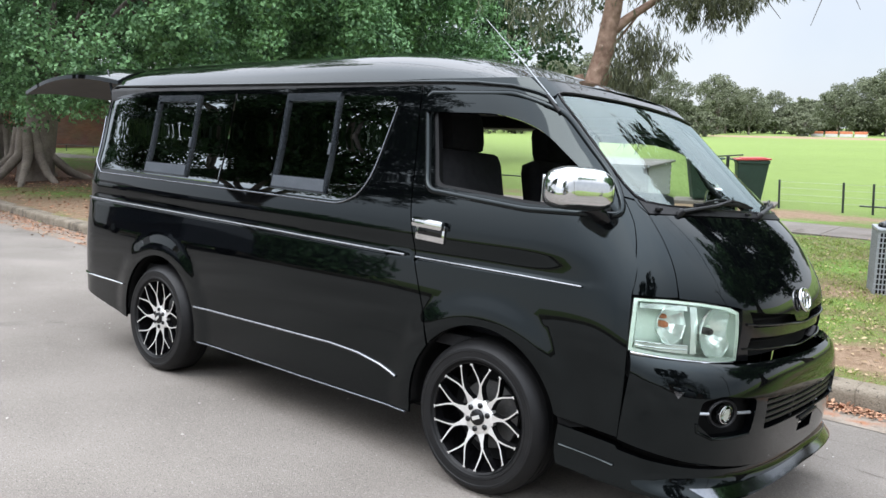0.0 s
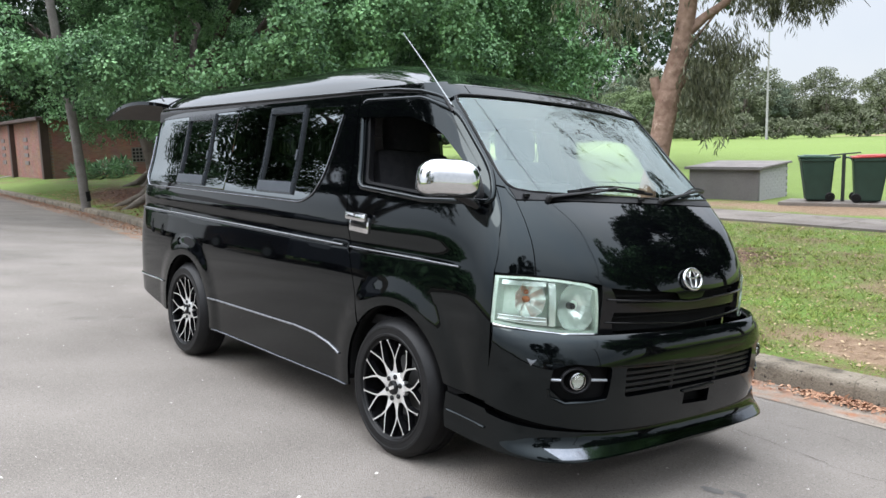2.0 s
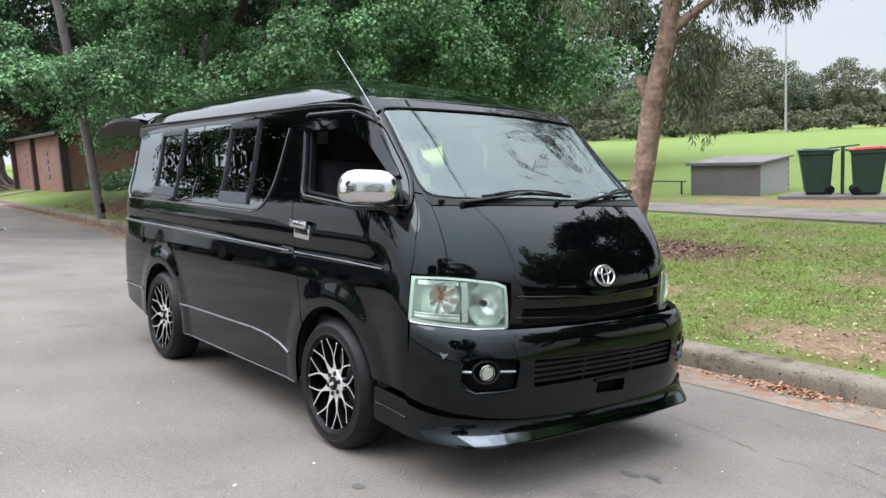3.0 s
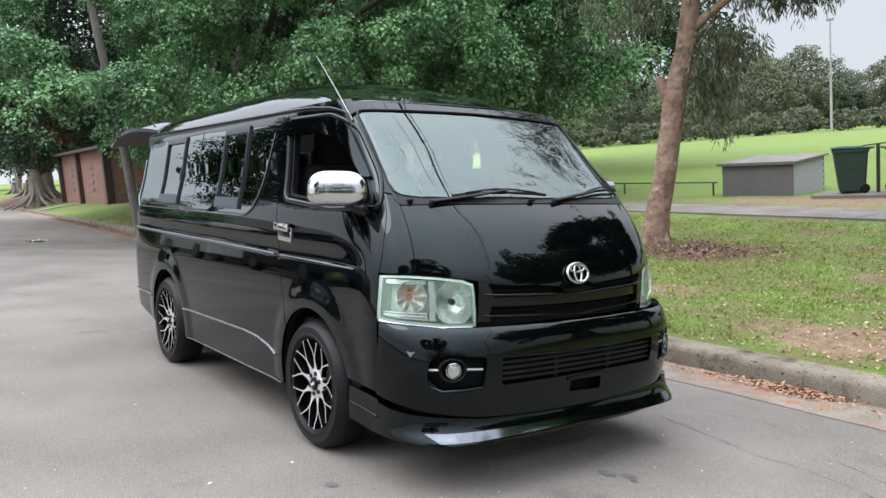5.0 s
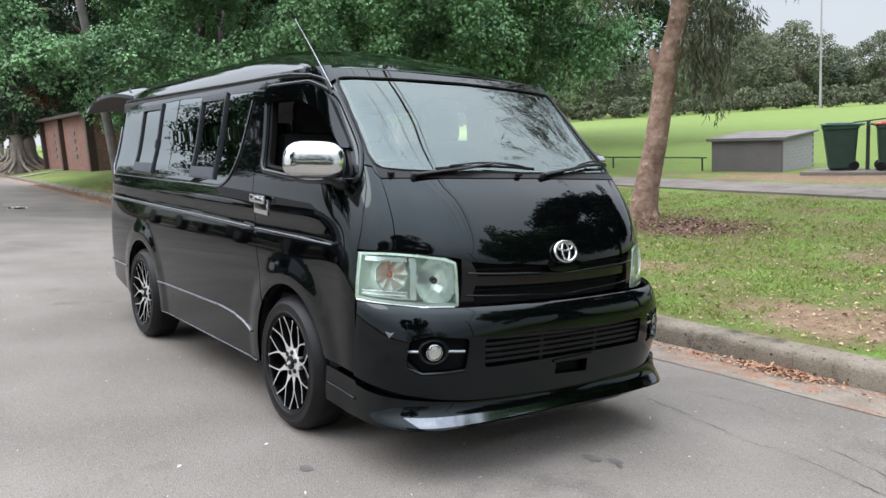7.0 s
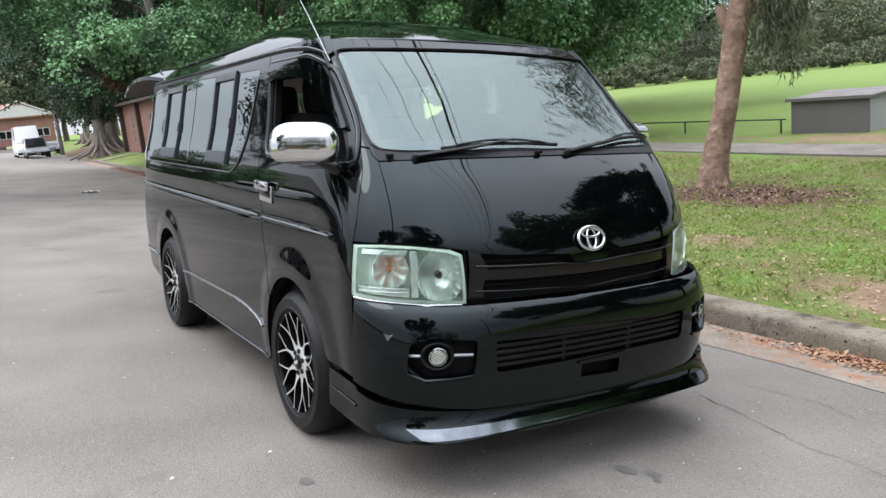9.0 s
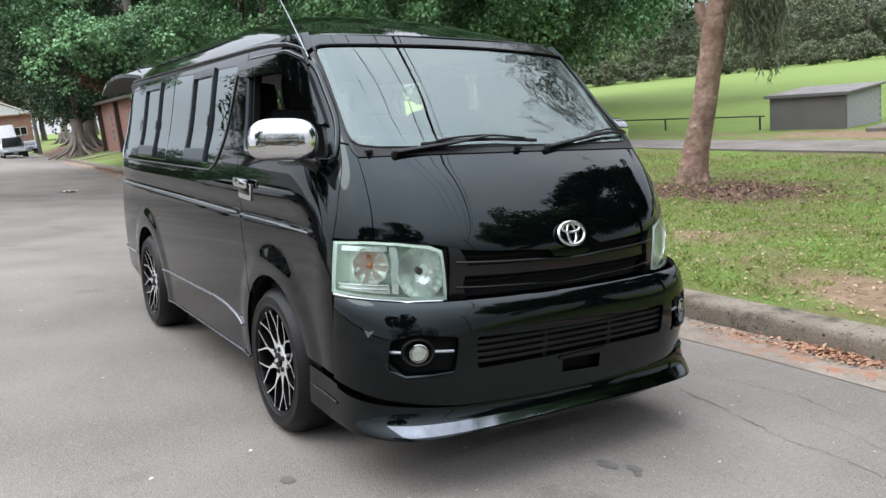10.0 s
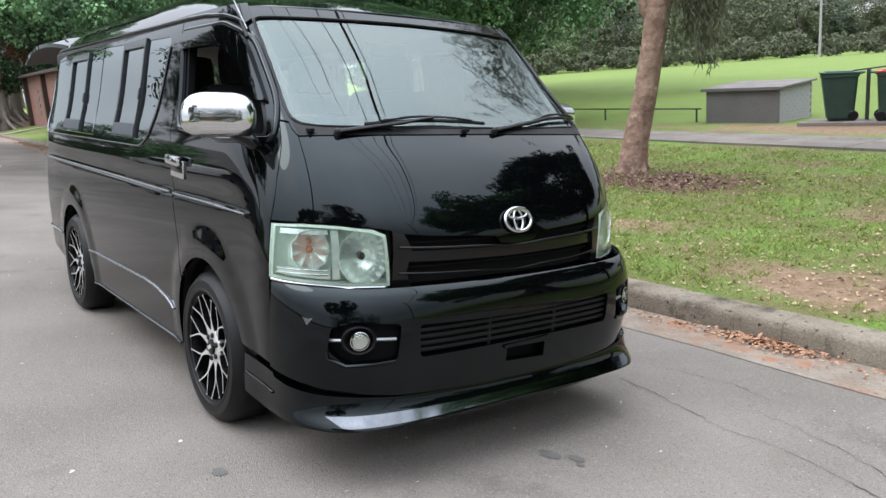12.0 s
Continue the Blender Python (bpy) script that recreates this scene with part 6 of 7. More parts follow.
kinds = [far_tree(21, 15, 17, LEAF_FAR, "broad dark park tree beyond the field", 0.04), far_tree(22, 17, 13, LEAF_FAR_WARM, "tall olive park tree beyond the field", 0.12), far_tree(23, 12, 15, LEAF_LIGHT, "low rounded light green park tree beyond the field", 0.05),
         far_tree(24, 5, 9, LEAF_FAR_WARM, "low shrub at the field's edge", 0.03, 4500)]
rows = random.Random(5)
first_used = [False] * 4
for i in range(44):
    az = -0.98 + 0.95 * (i / 43) + rows.uniform(-0.012, 0.012)
    d = 172 + rows.uniform(-8, 26) + (0 if i % 2 else 16)
    kind_ = 3 if i % 7 == 3 else rows.choice([0, 1, 1, 2])
    k = rows.uniform(0.62, 0.98) if az < -0.50 else rows.uniform(0.50, 0.76)
    if -0.34 < az < -0.285:
        k *= 0.75
    x, y = 2 + d * math.sin(az), -3 + d * math.cos(az)
    if kind_ == 3:
        x, y = 2 + 158 * math.sin(az), -3 + 158 * math.cos(az)
    m = pose(x, y, -0.1, 0, 0, rows.uniform(0, 360)) @ Matrix.Diagonal((k, k, k, 1))
    if not first_used[kind_]:
        first_used[kind_] = True
        kinds[kind_].matrix_basis = m
    else:
        t_ = copy_thing(kinds[kind_], m)
        t_.scale = (k, k, k)
for az, d, k, kk in ((-0.80, 135, 0.72, 2), (-0.72, 142, 0.75, 1), (-0.64, 138, 0.70, 2), (-0.56, 145, 0.72, 1), (-0.88, 128, 0.7, 0), (-0.97, 120, 0.7, 2), (-0.68, 158, 0.9, 0), (-0.76, 155, 0.95, 1)) + tuple((-1.02 + 0.045 * i, 122 + 3.1 * (i % 4), 0.55 + 0.07 * (i % 3), 3) for i in range(15)):
    t_ = copy_thing(kinds[kk], pose(2 + d * math.sin(az), -3 + d * math.cos(az), -0.1, 0, 0, az * 900) @ Matrix.Diagonal((k, k, k, 1)))
    t_.scale = (k, k, k)

for i in range(36):
    az = -0.99 + 0.97 * (i / 35) + rows.uniform(-0.01, 0.01)
    d, k = 198 + rows.uniform(-14, 10), rows.uniform(0.9, 1.7)
    t_ = copy_thing(kinds[3], pose(2 + d * math.sin(az), -3 + d * math.cos(az), -0.2, 0, 0, rows.uniform(0, 360)) @ Matrix.Diagonal((k, k, k, 1)))
    t_.scale = (k, k, k)

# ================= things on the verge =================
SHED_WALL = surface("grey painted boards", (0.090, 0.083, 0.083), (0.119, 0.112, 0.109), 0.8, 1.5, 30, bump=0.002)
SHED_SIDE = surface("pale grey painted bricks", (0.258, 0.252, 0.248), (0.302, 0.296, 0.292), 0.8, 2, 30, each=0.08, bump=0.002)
SHED_ROOF = surface("weathered shed roof", (0.105, 0.092, 0.086), (0.185, 0.165, 0.156), 0.85, 3, 40, bump=0.003)
shed = thing("shed", "low grey storage shed with a flat weathered roof", "shed", pose(-7.66, 15.33, -0.14, 0, 0, 4))
W_, D_, H_ = 1.78, 1.50, 0.80
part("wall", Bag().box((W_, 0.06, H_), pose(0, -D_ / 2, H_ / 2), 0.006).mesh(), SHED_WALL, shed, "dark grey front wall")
part("wall", Bag().box((0.06, D_, H_ + 0.02), pose(-W_ / 2 + 0.03, 0.03, H_ / 2), 0.006).mesh(), SHED_WALL, shed)
part("wall", Bag().box((W_, 0.06, H_ + 0.1), pose(0, D_ / 2, H_ / 2), 0.006).mesh(), SHED_WALL, shed)
part("corner_post", Bag().box((0.07, 0.07, H_), pose(W_ / 2 - 0.03, -D_ / 2 - 0.006, H_ / 2), 0.008).mesh(), SHED_WALL, shed)
brick_me = Bag().box((0.05, 0.22, 0.068), None, 0.004).mesh()
brick_me.materials.append(SHED_SIDE)
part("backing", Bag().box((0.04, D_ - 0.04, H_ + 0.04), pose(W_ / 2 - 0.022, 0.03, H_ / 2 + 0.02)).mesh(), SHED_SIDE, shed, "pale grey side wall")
for row in range(11):
    for i in range(7):
        y = -D_ / 2 + 0.17 + i * 0.232 - (0.116 if row % 2 else 0)
        if -D_ / 2 + 0.13 < y < D_ / 2 - 0.05:
            part("brick", brick_me, None, shed, "", pose(W_ / 2 - 0.0235, y, 0.04 + row * 0.0765))
part("roof", Bag().box((W_ + 0.18, D_ + 0.2, 0.05), pose(0, 0, H_ + 0.055, 3.0, 0, 0), 0.012).mesh(), SHED_ROOF, shed, "weathered flat roof sheet")
part("fascia", Bag().box((W_ + 0.19, 0.025, 0.07), pose(0, -D_ / 2 - 0.105, H_ + 0.005, 0, 0, 0), 0.004).mesh(), SHED_WALL, shed)

BIN_GREEN = surface("dark green bin plastic", (0.009, 0.027, 0.019), (0.017, 0.043, 0.030), 0.45, 5, 80, bump=0.0006)
LID_GREEN = surface("green lid plastic", (0.014, 0.054, 0.032), (0.025, 0.072, 0.043), 0.45, 5, 80)
LID_RED = surface("red lid plastic", (0.302, 0.025, 0.022), (0.396, 0.043, 0.036), 0.45, 5, 80)


def wheelie_bin(m, lid_mat, label):
    """A two-wheeled bin; its wheels and handle at +x."""
    b = thing("wheelie_bin", label, "bin", m, group="bins by the path")
    body = bmesh.new()
    rings = []
    for z, w, d, ox in ((0.03, 0.23, 0.235, 0.02), (0.06, 0.245, 0.25, 0.02), (0.60, 0.275, 0.305, 0.0), (0.86, 0.285, 0.330, -0.01), (0.88, 0.305, 0.350, -0.01), (0.94, 0.305, 0.352, -0.01)):
        rings.append([body.verts.new((ox + p[0], p[1], z)) for p in rounded([(-d, -w), (d, -w), (d, w), (-d, w)], 0.05, 3)])
    for a, c in zip(rings, rings[1:]):
        for i in range(len(a)):
            body.faces.new((a[i], a[(i + 1) % len(a)], c[(i + 1) % len(a)], c[i]))
    body.faces.new(rings[0][::-1])
    body.faces.new(rings[-1])
    part("body", body, BIN_GREEN, b)
    lid = Bag().box((0.74, 0.63, 0.035), pose(-0.01, 0, 0.965, 0, 1.5, 0), 0.015).box((0.52, 0.46, 0.03), pose(-0.02, 0, 0.988, 0, 1.5, 0), 0.014)
    lid_ = part("lid", lid.mesh(smooth=40), lid_mat, b)
    part("handle", Bag().tube([(0.34, -0.22, 0.93), (0.43, -0.22, 0.955), (0.45, 0, 0.955), (0.43, 0.22, 0.955), (0.34, 0.22, 0.93)], 0.017, 8).mesh(smooth=50), BIN_GREEN, b)
    for s in (-1, 1):
        wh = part("wheel", Bag().lathe([(0.02, -0.025), (0.085, -0.025), (0.10, -0.012), (0.10, 0.012), (0.085, 0.025), (0.02, 0.025)], 24).mesh(smooth=40), RUBBER, b, "", pose(0.25, s * 0.245, 0.10, 90, 0, 0))
        part("hub", Bag().lathe([(0.035, -0.03), (0.035, 0.03)], 12).mesh(), BLACK_PLASTIC, wh)
    part("axle", Bag().tube([(0.25, -0.24, 0.10), (0.25, 0.24, 0.10)], 0.012, 8).mesh(), STEEL_GREY, b)
    part("rib", Bag().box((0.02, 0.50, 0.03), pose(-0.315, 0, 0.80), 0.006).mesh(), BIN_GREEN, b)
    return b


wheelie_bin(pose(-5.32, 14.55, -0.02, 0, 0, 32), LID_GREEN, "dark green wheelie bin with green lid")
wheelie_bin(pose(-4.30, 14.75, -0.02, 0, 0, 208), LID_RED, "dark green wheelie bin with red lid")
POST_METAL = surface("dark green post paint", (0.016, 0.022, 0.019), (0.032, 0.040, 0.035), 0.6, 6, 60)
tagged(part("bin_pad", Bag().box((2.3, 1.0, 0.10), pose(-4.85, 14.65, -0.075, 0, 0, 12), 0.015).mesh(), PATH_CONCRETE), "concrete pad under the bins", "pad")
stand = thing("bin_stand", "dark steel bin stand between the bins", "stand", pose(-4.82, 14.72, -0.03))
part("post", Bag().box((0.06, 0.06, 1.02), pose(0, 0, 0.51), 0.008).mesh(), POST_METAL, stand)
part("arm", Bag().box((0.62, 0.04, 0.03), pose(0.02, 0, 1.03, 0, -5, 14), 0.008).mesh(), POST_METAL, stand)

# low rail along the field, and the taller post fence further on
rail = thing("low_rail", "low dark steel rail along the field", "rail", pose(0, 0, 0))
FENCE_Y = lambda x: 14.72 - 0.03 * (x + 9)
part("top_rail", Bag().tube([(x, FENCE_Y(x), 0.215) for x in np.arange(-46, -8.6, 1.2)], 0.017, 8).mesh(smooth=50), POST_METAL, rail)
for i in range(12):
    x = -8.95 - 3.05 * i
    part("post", Bag().box((0.036, 0.036, 0.40), pose(x, FENCE_Y(x) + 0.02, 0.02), 0.006).mesh(), POST_METAL, rail)
fence = thing("post_fence", "thin grey steel post fence with wire", "fence", pose(0, 0, 0))
for x in (-3.58, -2.32, -1.76, -0.4, 1.0, 2.4):
    part("post", Bag().tube([(x, 14.6 + 0.11 * (x + 3.6), -0.15), (x - 0.03, 14.6 + 0.11 * (x + 3.6), 0.53)], 0.024, 8).mesh(smooth=50), POST_METAL, fence)
part("cross_bar", Bag().tube([(-2.02, 14.78, 0.06), (-1.2, 14.88, 0.06)], 0.018, 6).mesh(), POST_METAL, fence)
WIRE = surface("galvanised wire", (0.25, 0.26, 0.27), (0.36, 0.37, 0.38), 0.5, 5, 50, metal=0.8)
for z in (0.08, 0.22, 0.36, 0.49):
    part("wire", Bag().tube([(-3.58, 14.6, z), (2.4, 15.26, z)], 0.002, 4).mesh(), WIRE, fence)

# perforated metal cabinet near the kerb
MESH_METAL = surface("perforated steel", (0.22, 0.235, 0.25), (0.32, 0.335, 0.35), 0.45, 6, 80, metal=0.4)
cab = thing("litter_bin", "perforated grey steel litter bin with a black bag", "litter bin", pose(0.27, 6.25, -0.12, 0, 0, 20))
part("core", Bag().box((0.40, 0.40, 0.66), pose(0, 0, 0.36), 0.02).mesh(), BLACK_PLASTIC, cab)
slats_me = Bag().box((0.012, 0.012, 0.70)).mesh()
slats_me.materials.append(MESH_METAL)
for side_i in range(4):
    for j in range(13):
        o = -0.21 + j * 0.035
        part("bar", slats_me, None, cab, "", pose(0, 0, 0, 0, 0, 90 * side_i) @ pose(o, -0.222, 0.36))
for z in [0.03 + 0.056 * k for k in range(13)]:
    part("ring", Bag().tube([(-0.22, -0.22, z), (0.22, -0.22, z), (0.22, 0.22, z), (-0.22, 0.22, z)], 0.007, 6, closed=True).mesh(), MESH_METAL, cab)
part("rim", Bag().box((0.47, 0.47, 0.035), pose(0, 0, 0.725), 0.012).mesh(), MESH_METAL, cab)
bagm = bmesh.new()
bmesh.ops.create_uvsphere(bagm, u_segments=20, v_segments=12, radius=0.2)
for vtx in bagm.verts:
    vtx.co = Vector((vtx.co.x, vtx.co.y, vtx.co.z * 0.42)) * (1 + 0.18 * noise.noise(vtx.co * 9))
bmesh.ops.translate(bagm, vec=(0, 0, 0.745), verts=bagm.verts)
part("bin_bag", bagm, GLOSS_BLACK, cab, "black bin bag")

# ---- power pole and its wires along the street ----
POLE_WOOD = surface("weathered pole wood", (0.108, 0.097, 0.086), (0.209, 0.194, 0.180), 0.9, 3, 40, bump=0.006)
pole = thing("power_pole", "leaning weathered timber power pole on the verge", "pole", pose(-22.8, 4.08, -0.3))
part("shaft", Bag().tube([(0, 0, -0.3), (0.03, -0.16, 2.4), (0.10, -0.45, 5.2), (0.2, -0.9, 9.4)], [0.145, 0.138, 0.128, 0.11], 16).mesh(smooth=60), POLE_WOOD, pole)
part("crossarm", Bag().box((0.10, 2.2, 0.10), pose(0.22, -0.85, 8.6), 0.01).mesh(), POLE_WOOD, pole)
for y in (-1.8, -1.2, -0.5, 0.1):
    part("insulator", Bag().lathe([(0.03, 0), (0.05, 0.03), (0.03, 0.06), (0.045, 0.09), (0.01, 0.12)], 12).mesh(smooth=50), CHROME, pole, "", pose(0.22, y, 8.65))
part("base_band", Bag().tube([(0, 0.0, 0.25), (0.006, -0.03, 0.55)], [0.152, 0.150], 16).mesh(smooth=60), BLACK_PLASTIC, pole)
CABLE = surface("black cable", (0.012, 0.012, 0.012), (0.02, 0.02, 0.02), 0.6, 5, 30)
for k, (y, z) in enumerate(((2.2, 8.4), (2.8, 8.4), (3.5, 8.4), (4.1, 8.4), (3.1, 6.9))):
    pts = [(-22.6 + 43.8 * t, y - 1.4 * t, z - 2.4 * t * (1 - t)) for t in np.linspace(0, 1, 30)]
    tagged(part("power_cable", Bag().tube(pts, 0.012 if k < 4 else 0.028, 6).mesh(smooth=60), CABLE), "black overhead power cable along the street", "cable", group="overhead cables")
pole_b = copy_thing(pole, pose(21.0, 2.6, -0.2, 0, 0, 0))
pole_b["label"] = "timber power pole further up the street"
pole_c = thing("sign_pole", "leaning grey pole with a small street sign", "pole", pose(-80.0, 5.85, -0.35))
part("shaft", Bag().tube([(0, 0, 0), (0.05, -0.10, 8.6)], [0.19, 0.15], 12).mesh(smooth=60), POLE_WOOD, pole_c)
part("sign", Bag().box((0.03, 0.55, 0.75), pose(0.1, 0.48, 5.2), 0.01).mesh(), STEEL_GREY, pole_c, "small grey-blue sign plate")

# ---- lamp mast beyond the field ----
mast = thing("lamp_mast", "tall pale steel lighting mast beyond the field", "mast", pose(-54.5, 102.5, -0.1))
part("shaft", Bag().tube([(0, 0, 0), (0, 0, 7), (0, 0, 14.6)], [0.18, 0.14, 0.09], 14).mesh(smooth=60), SHED_SIDE, mast)
part("head", Bag().box((0.9, 0.3, 0.35), pose(0, 0, 14.7), 0.05).mesh(), STEEL_GREY, mast)

# ---- brick amenities block beside the fig ----
def brick_material(name, lo, hi, mortar):
    m, nodes, links, bsdf = tree_of(name)
    tc = nodes.new("ShaderNodeTexCoord")
    b = nodes.new("ShaderNodeTexBrick")
    b.inputs["Scale"].default_value, b.inputs["Mortar Size"].default_value = 1.0, 0.006
    b.inputs["Brick Width"].default_value, b.inputs["Row Height"].default_value = 0.24, 0.086
    b.inputs["Color1"].default_value, b.inputs["Color2"].default_value, b.inputs["Mortar"].default_value = (*lo, 1), (*hi, 1), (*mortar, 1)
    n = nodes.new("ShaderNodeTexNoise")
    n.inputs["Scale"].default_value, n.inputs["Detail"].default_value = 1.2, 6
    links.new(tc.outputs["Object"], n.inputs["Vector"])
    mp = nodes.new("ShaderNodeMapping")
    mp.inputs["Rotation"].default_value = (radians(90), 0, 0)
    links.new(tc.outputs["Object"], mp.inputs["Vector"])
    links.new(mp.outputs["Vector"], b.inputs["Vector"])
    mx = nodes.new("ShaderNodeMix")
    mx.data_type, mx.blend_type = "RGBA", "MULTIPLY"
    mx.inputs["Factor"].default_value = 0.6
    links.new(b.outputs["Color"], mx.inputs["A"])
    links.new(n.outputs["Color"], mx.inputs["B"])
    bright = nodes.new("ShaderNodeBrightContrast")
    bright.inputs["Bright"].default_value = 0.03
    links.new(mx.outputs["Result"], bright.inputs["Color"])
    links.new(bright.outputs["Color"], bsdf.inputs["Base Color"])
    bsdf.inputs["Roughness"].default_value = 0.9
    bp_ = nodes.new("ShaderNodeBump")
    bp_.inputs["Distance"].default_value, bp_.inputs["Strength"].default_value = 0.01, 0.6
    bp_.invert = True
    links.new(b.outputs["Fac"], bp_.inputs["Height"])
    links.new(bp_.outputs["Normal"], bsdf.inputs["Normal"])
    return m


BRICK = brick_material("red-brown brickwork", (0.245, 0.086, 0.054), (0.317, 0.137, 0.090), (0.216, 0.173, 0.144))
block = thing("amenities_block", "red-brown brick amenities block beside the fig trees", "building", pose(-44.0, 8.1, -0.25))
part("wall", Bag().box((14.0, 0.3, 3.3), pose(-7.0, 0.15, 1.65), 0.01).mesh(), BRICK, block, "red brick street wall")
side_wall = part("wall", Bag().box((12.0, 0.3, 3.3), None, 0.01).mesh(), BRICK, block, "brown brick side wall", pose(-0.15, 6.3, 1.65, 0, 0, 90))
TRIM_DARK = surface("dark brown paint", (0.032, 0.016, 0.013), (0.054, 0.029, 0.023), 0.6, 4, 50)
for x in (-0.15, -7.6, -13.8):
    part("pier", Bag().box((0.42, 0.42, 3.3), pose(x, -0.06, 1.65), 0.01).mesh(), TRIM_DARK, block)
for x in (-4.6, -10.7):
    for k in range(4):
        part("vent_slot", Bag().box((0.9, 0.06, 0.22), pose(x, -0.02, 1.0 + 0.45 * k), 0.01).mesh(), SHED_ROOF, block, "pale vent grille")
part("vent_panel", Bag().box((0.05, 0.86, 0.86), pose(0.005, 4.9, 1.3), 0.01).mesh(), SHED_ROOF, block, "pale breeze-block panel")
for i in range(4):
    for j in range(4):
        part("vent_block", Bag().box((0.04, 0.13, 0.13), pose(0.020, 4.6 + 0.2 * i, 1.0 + 0.2 * j), 0.01).mesh(), MATT_BLACK, block)
part("wall", Bag().box((0.3, 12.0, 3.3), pose(-13.85, 6.3, 1.65), 0.01).mesh(), BRICK, block)
part("roof", Bag().box((14.8, 13.4, 0.18), pose(-7.0, 6.2, 3.4), 0.03).mesh(), TRIM_DARK, block)
drive = bpy.data.meshes.new("drive")
dq = [(-52.6, 5.4), (-53.5, 5.4), (-53.5, 8.0), (-52.6, 8.0)]
drive.from_pydata([(x, y, verge_z(x, y) + 0.03) for x, y in dq], [], [(3, 2, 1, 0)])
tagged(part("driveway", drive, PATH_PALE), "pale concrete driveway to the brick block", "driveway", kind="structure")
v, q = leaf_crown([(-40.6, 8.9, 0.25, 0.55), (-40.2, 9.9, 0.25, 0.6), (-41.0, 11.0, 0.3, 0.6)], 900, 0.45, 0.07, 31, 0)
tagged(part("shrub", quick_mesh("shrub", v, q), LEAF_FIG), "strappy green shrub against the brick wall", "shrub")


# ---- parked vehicles down the street and across it ----
def parked_car(m, paint, label, tall=False, size=None):
    c = thing("parked_car", label, "car", m, group="parked cars")
    L, Wd, H = size or ((5.2, 1.9, 2.4) if tall else (4.3, 1.74, 1.46))
    prof = [(-L / 2, 0.35), (-L / 2 + 0.03, 0.85), (-L / 2 + 0.22, H - 0.12), (-L / 2 + 0.55, H), (0.25 if not tall else L / 2 - 1.1, H), (0.95 if not tall else L / 2 - 0.55, 1.0 if not tall else 1.35), (L / 2 - 0.12, 0.86 if not tall else 1.05), (L / 2, 0.60), (L / 2 - 0.02, 0.32)]
    bm = bmesh.new()
    cols = []
    for y, kk in ((-1, 0.0), (-0.93, 1.0), (0.93, 1.0), (1, 0.0)):
        cols.append([bm.verts.new((x * (1 if kk else 0.985), y * Wd / 2 * (1 if z < 0.95 else 1 - 0.16 * (z - 0.95) / (H - 0.95)), z - (0 if kk else 0.03 * (z > 0.6)))) for x, z in prof])
    for a, b in zip(cols, cols[1:]):
        for i in range(len(prof) - 1):
            bm.faces.new((a[i], a[i + 1], b[i + 1], b[i]))
    bm.faces.new(cols[0][::-1])
    bm.faces.new(cols[-1])
    bmesh.ops.recalc_face_normals(bm, faces=bm.faces)
    part("body", bm, paint, c)
    for s in (-1, 1):
        q_ = [(-L / 2 + 0.45, 0.98), (-L / 2 + 0.6, H - 0.14), (0.2 if not tall else L / 2 - 1.15, H - 0.14), (0.78 if not tall else L / 2 - 0.7, 1.0 if not tall else 1.4)]
        if tall:
            q_ = q_[2:3] + q_[3:] + [(L / 2 - 1.9, 1.4), (L / 2 - 1.9, H - 0.5)]
        pan = Bag().prism([(x, z) for x, z in q_], 0.012, pose(0, s * (Wd / 2 * 0.925), 0, 90, 0, 0))
        part("side_glass", pan.mesh(), GLOSS_BLACK, c)
        for x in (-L * 0.30, L * 0.31):
            wh = part("wheel", Bag().lathe([(0.10, -0.1), (0.29, -0.1), (0.315, -0.08), (0.315, 0.08), (0.29, 0.1), (0.10, 0.1)], 24).mesh(smooth=40), RUBBER, c, "", pose(x, s * (Wd / 2 - 0.09), 0.315, 90, 0, 0))
            part("rim", Bag().lathe([(0.19, -0.105), (0.19, 0.105)], 20).mesh(), STEEL_GREY, wh)
        part("headlight", Bag().box((0.10, 0.34, 0.14), pose(L / 2 - 0.07, s * (Wd / 2 - 0.28), 0.70), 0.03).mesh(), REFLECTOR, c)
    x0_, x1_ = (0.27, 0.94) if not tall else (L / 2 - 0.85, L / 2 - 0.58)
    z0_, z1_ = (H - 0.04, 1.03) if not tall else (1.95, 1.40)
    ws = Bag().add([(x0_ + 0.02, -Wd * 0.38, z0_), (x0_ + 0.02, Wd * 0.38, z0_), (x1_ + 0.02, Wd * 0.44, z1_), (x1_ + 0.02, -Wd * 0.44, z1_)], [(0, 3, 2, 1)])
    part("windscreen", ws.mesh(), GLOSS_BLACK, c)
    part("bumper", Bag().box((0.12, Wd * 0.94, 0.24), pose(L / 2 - 0.02, 0, 0.44), 0.04).mesh(smooth=40), BLACK_PLASTIC, c)
    part("number_plate", Bag().box((0.01, 0.36, 0.11), pose(L / 2 + 0.045, 0, 0.46), 0.003).mesh(), SHED_SIDE, c)
    return c


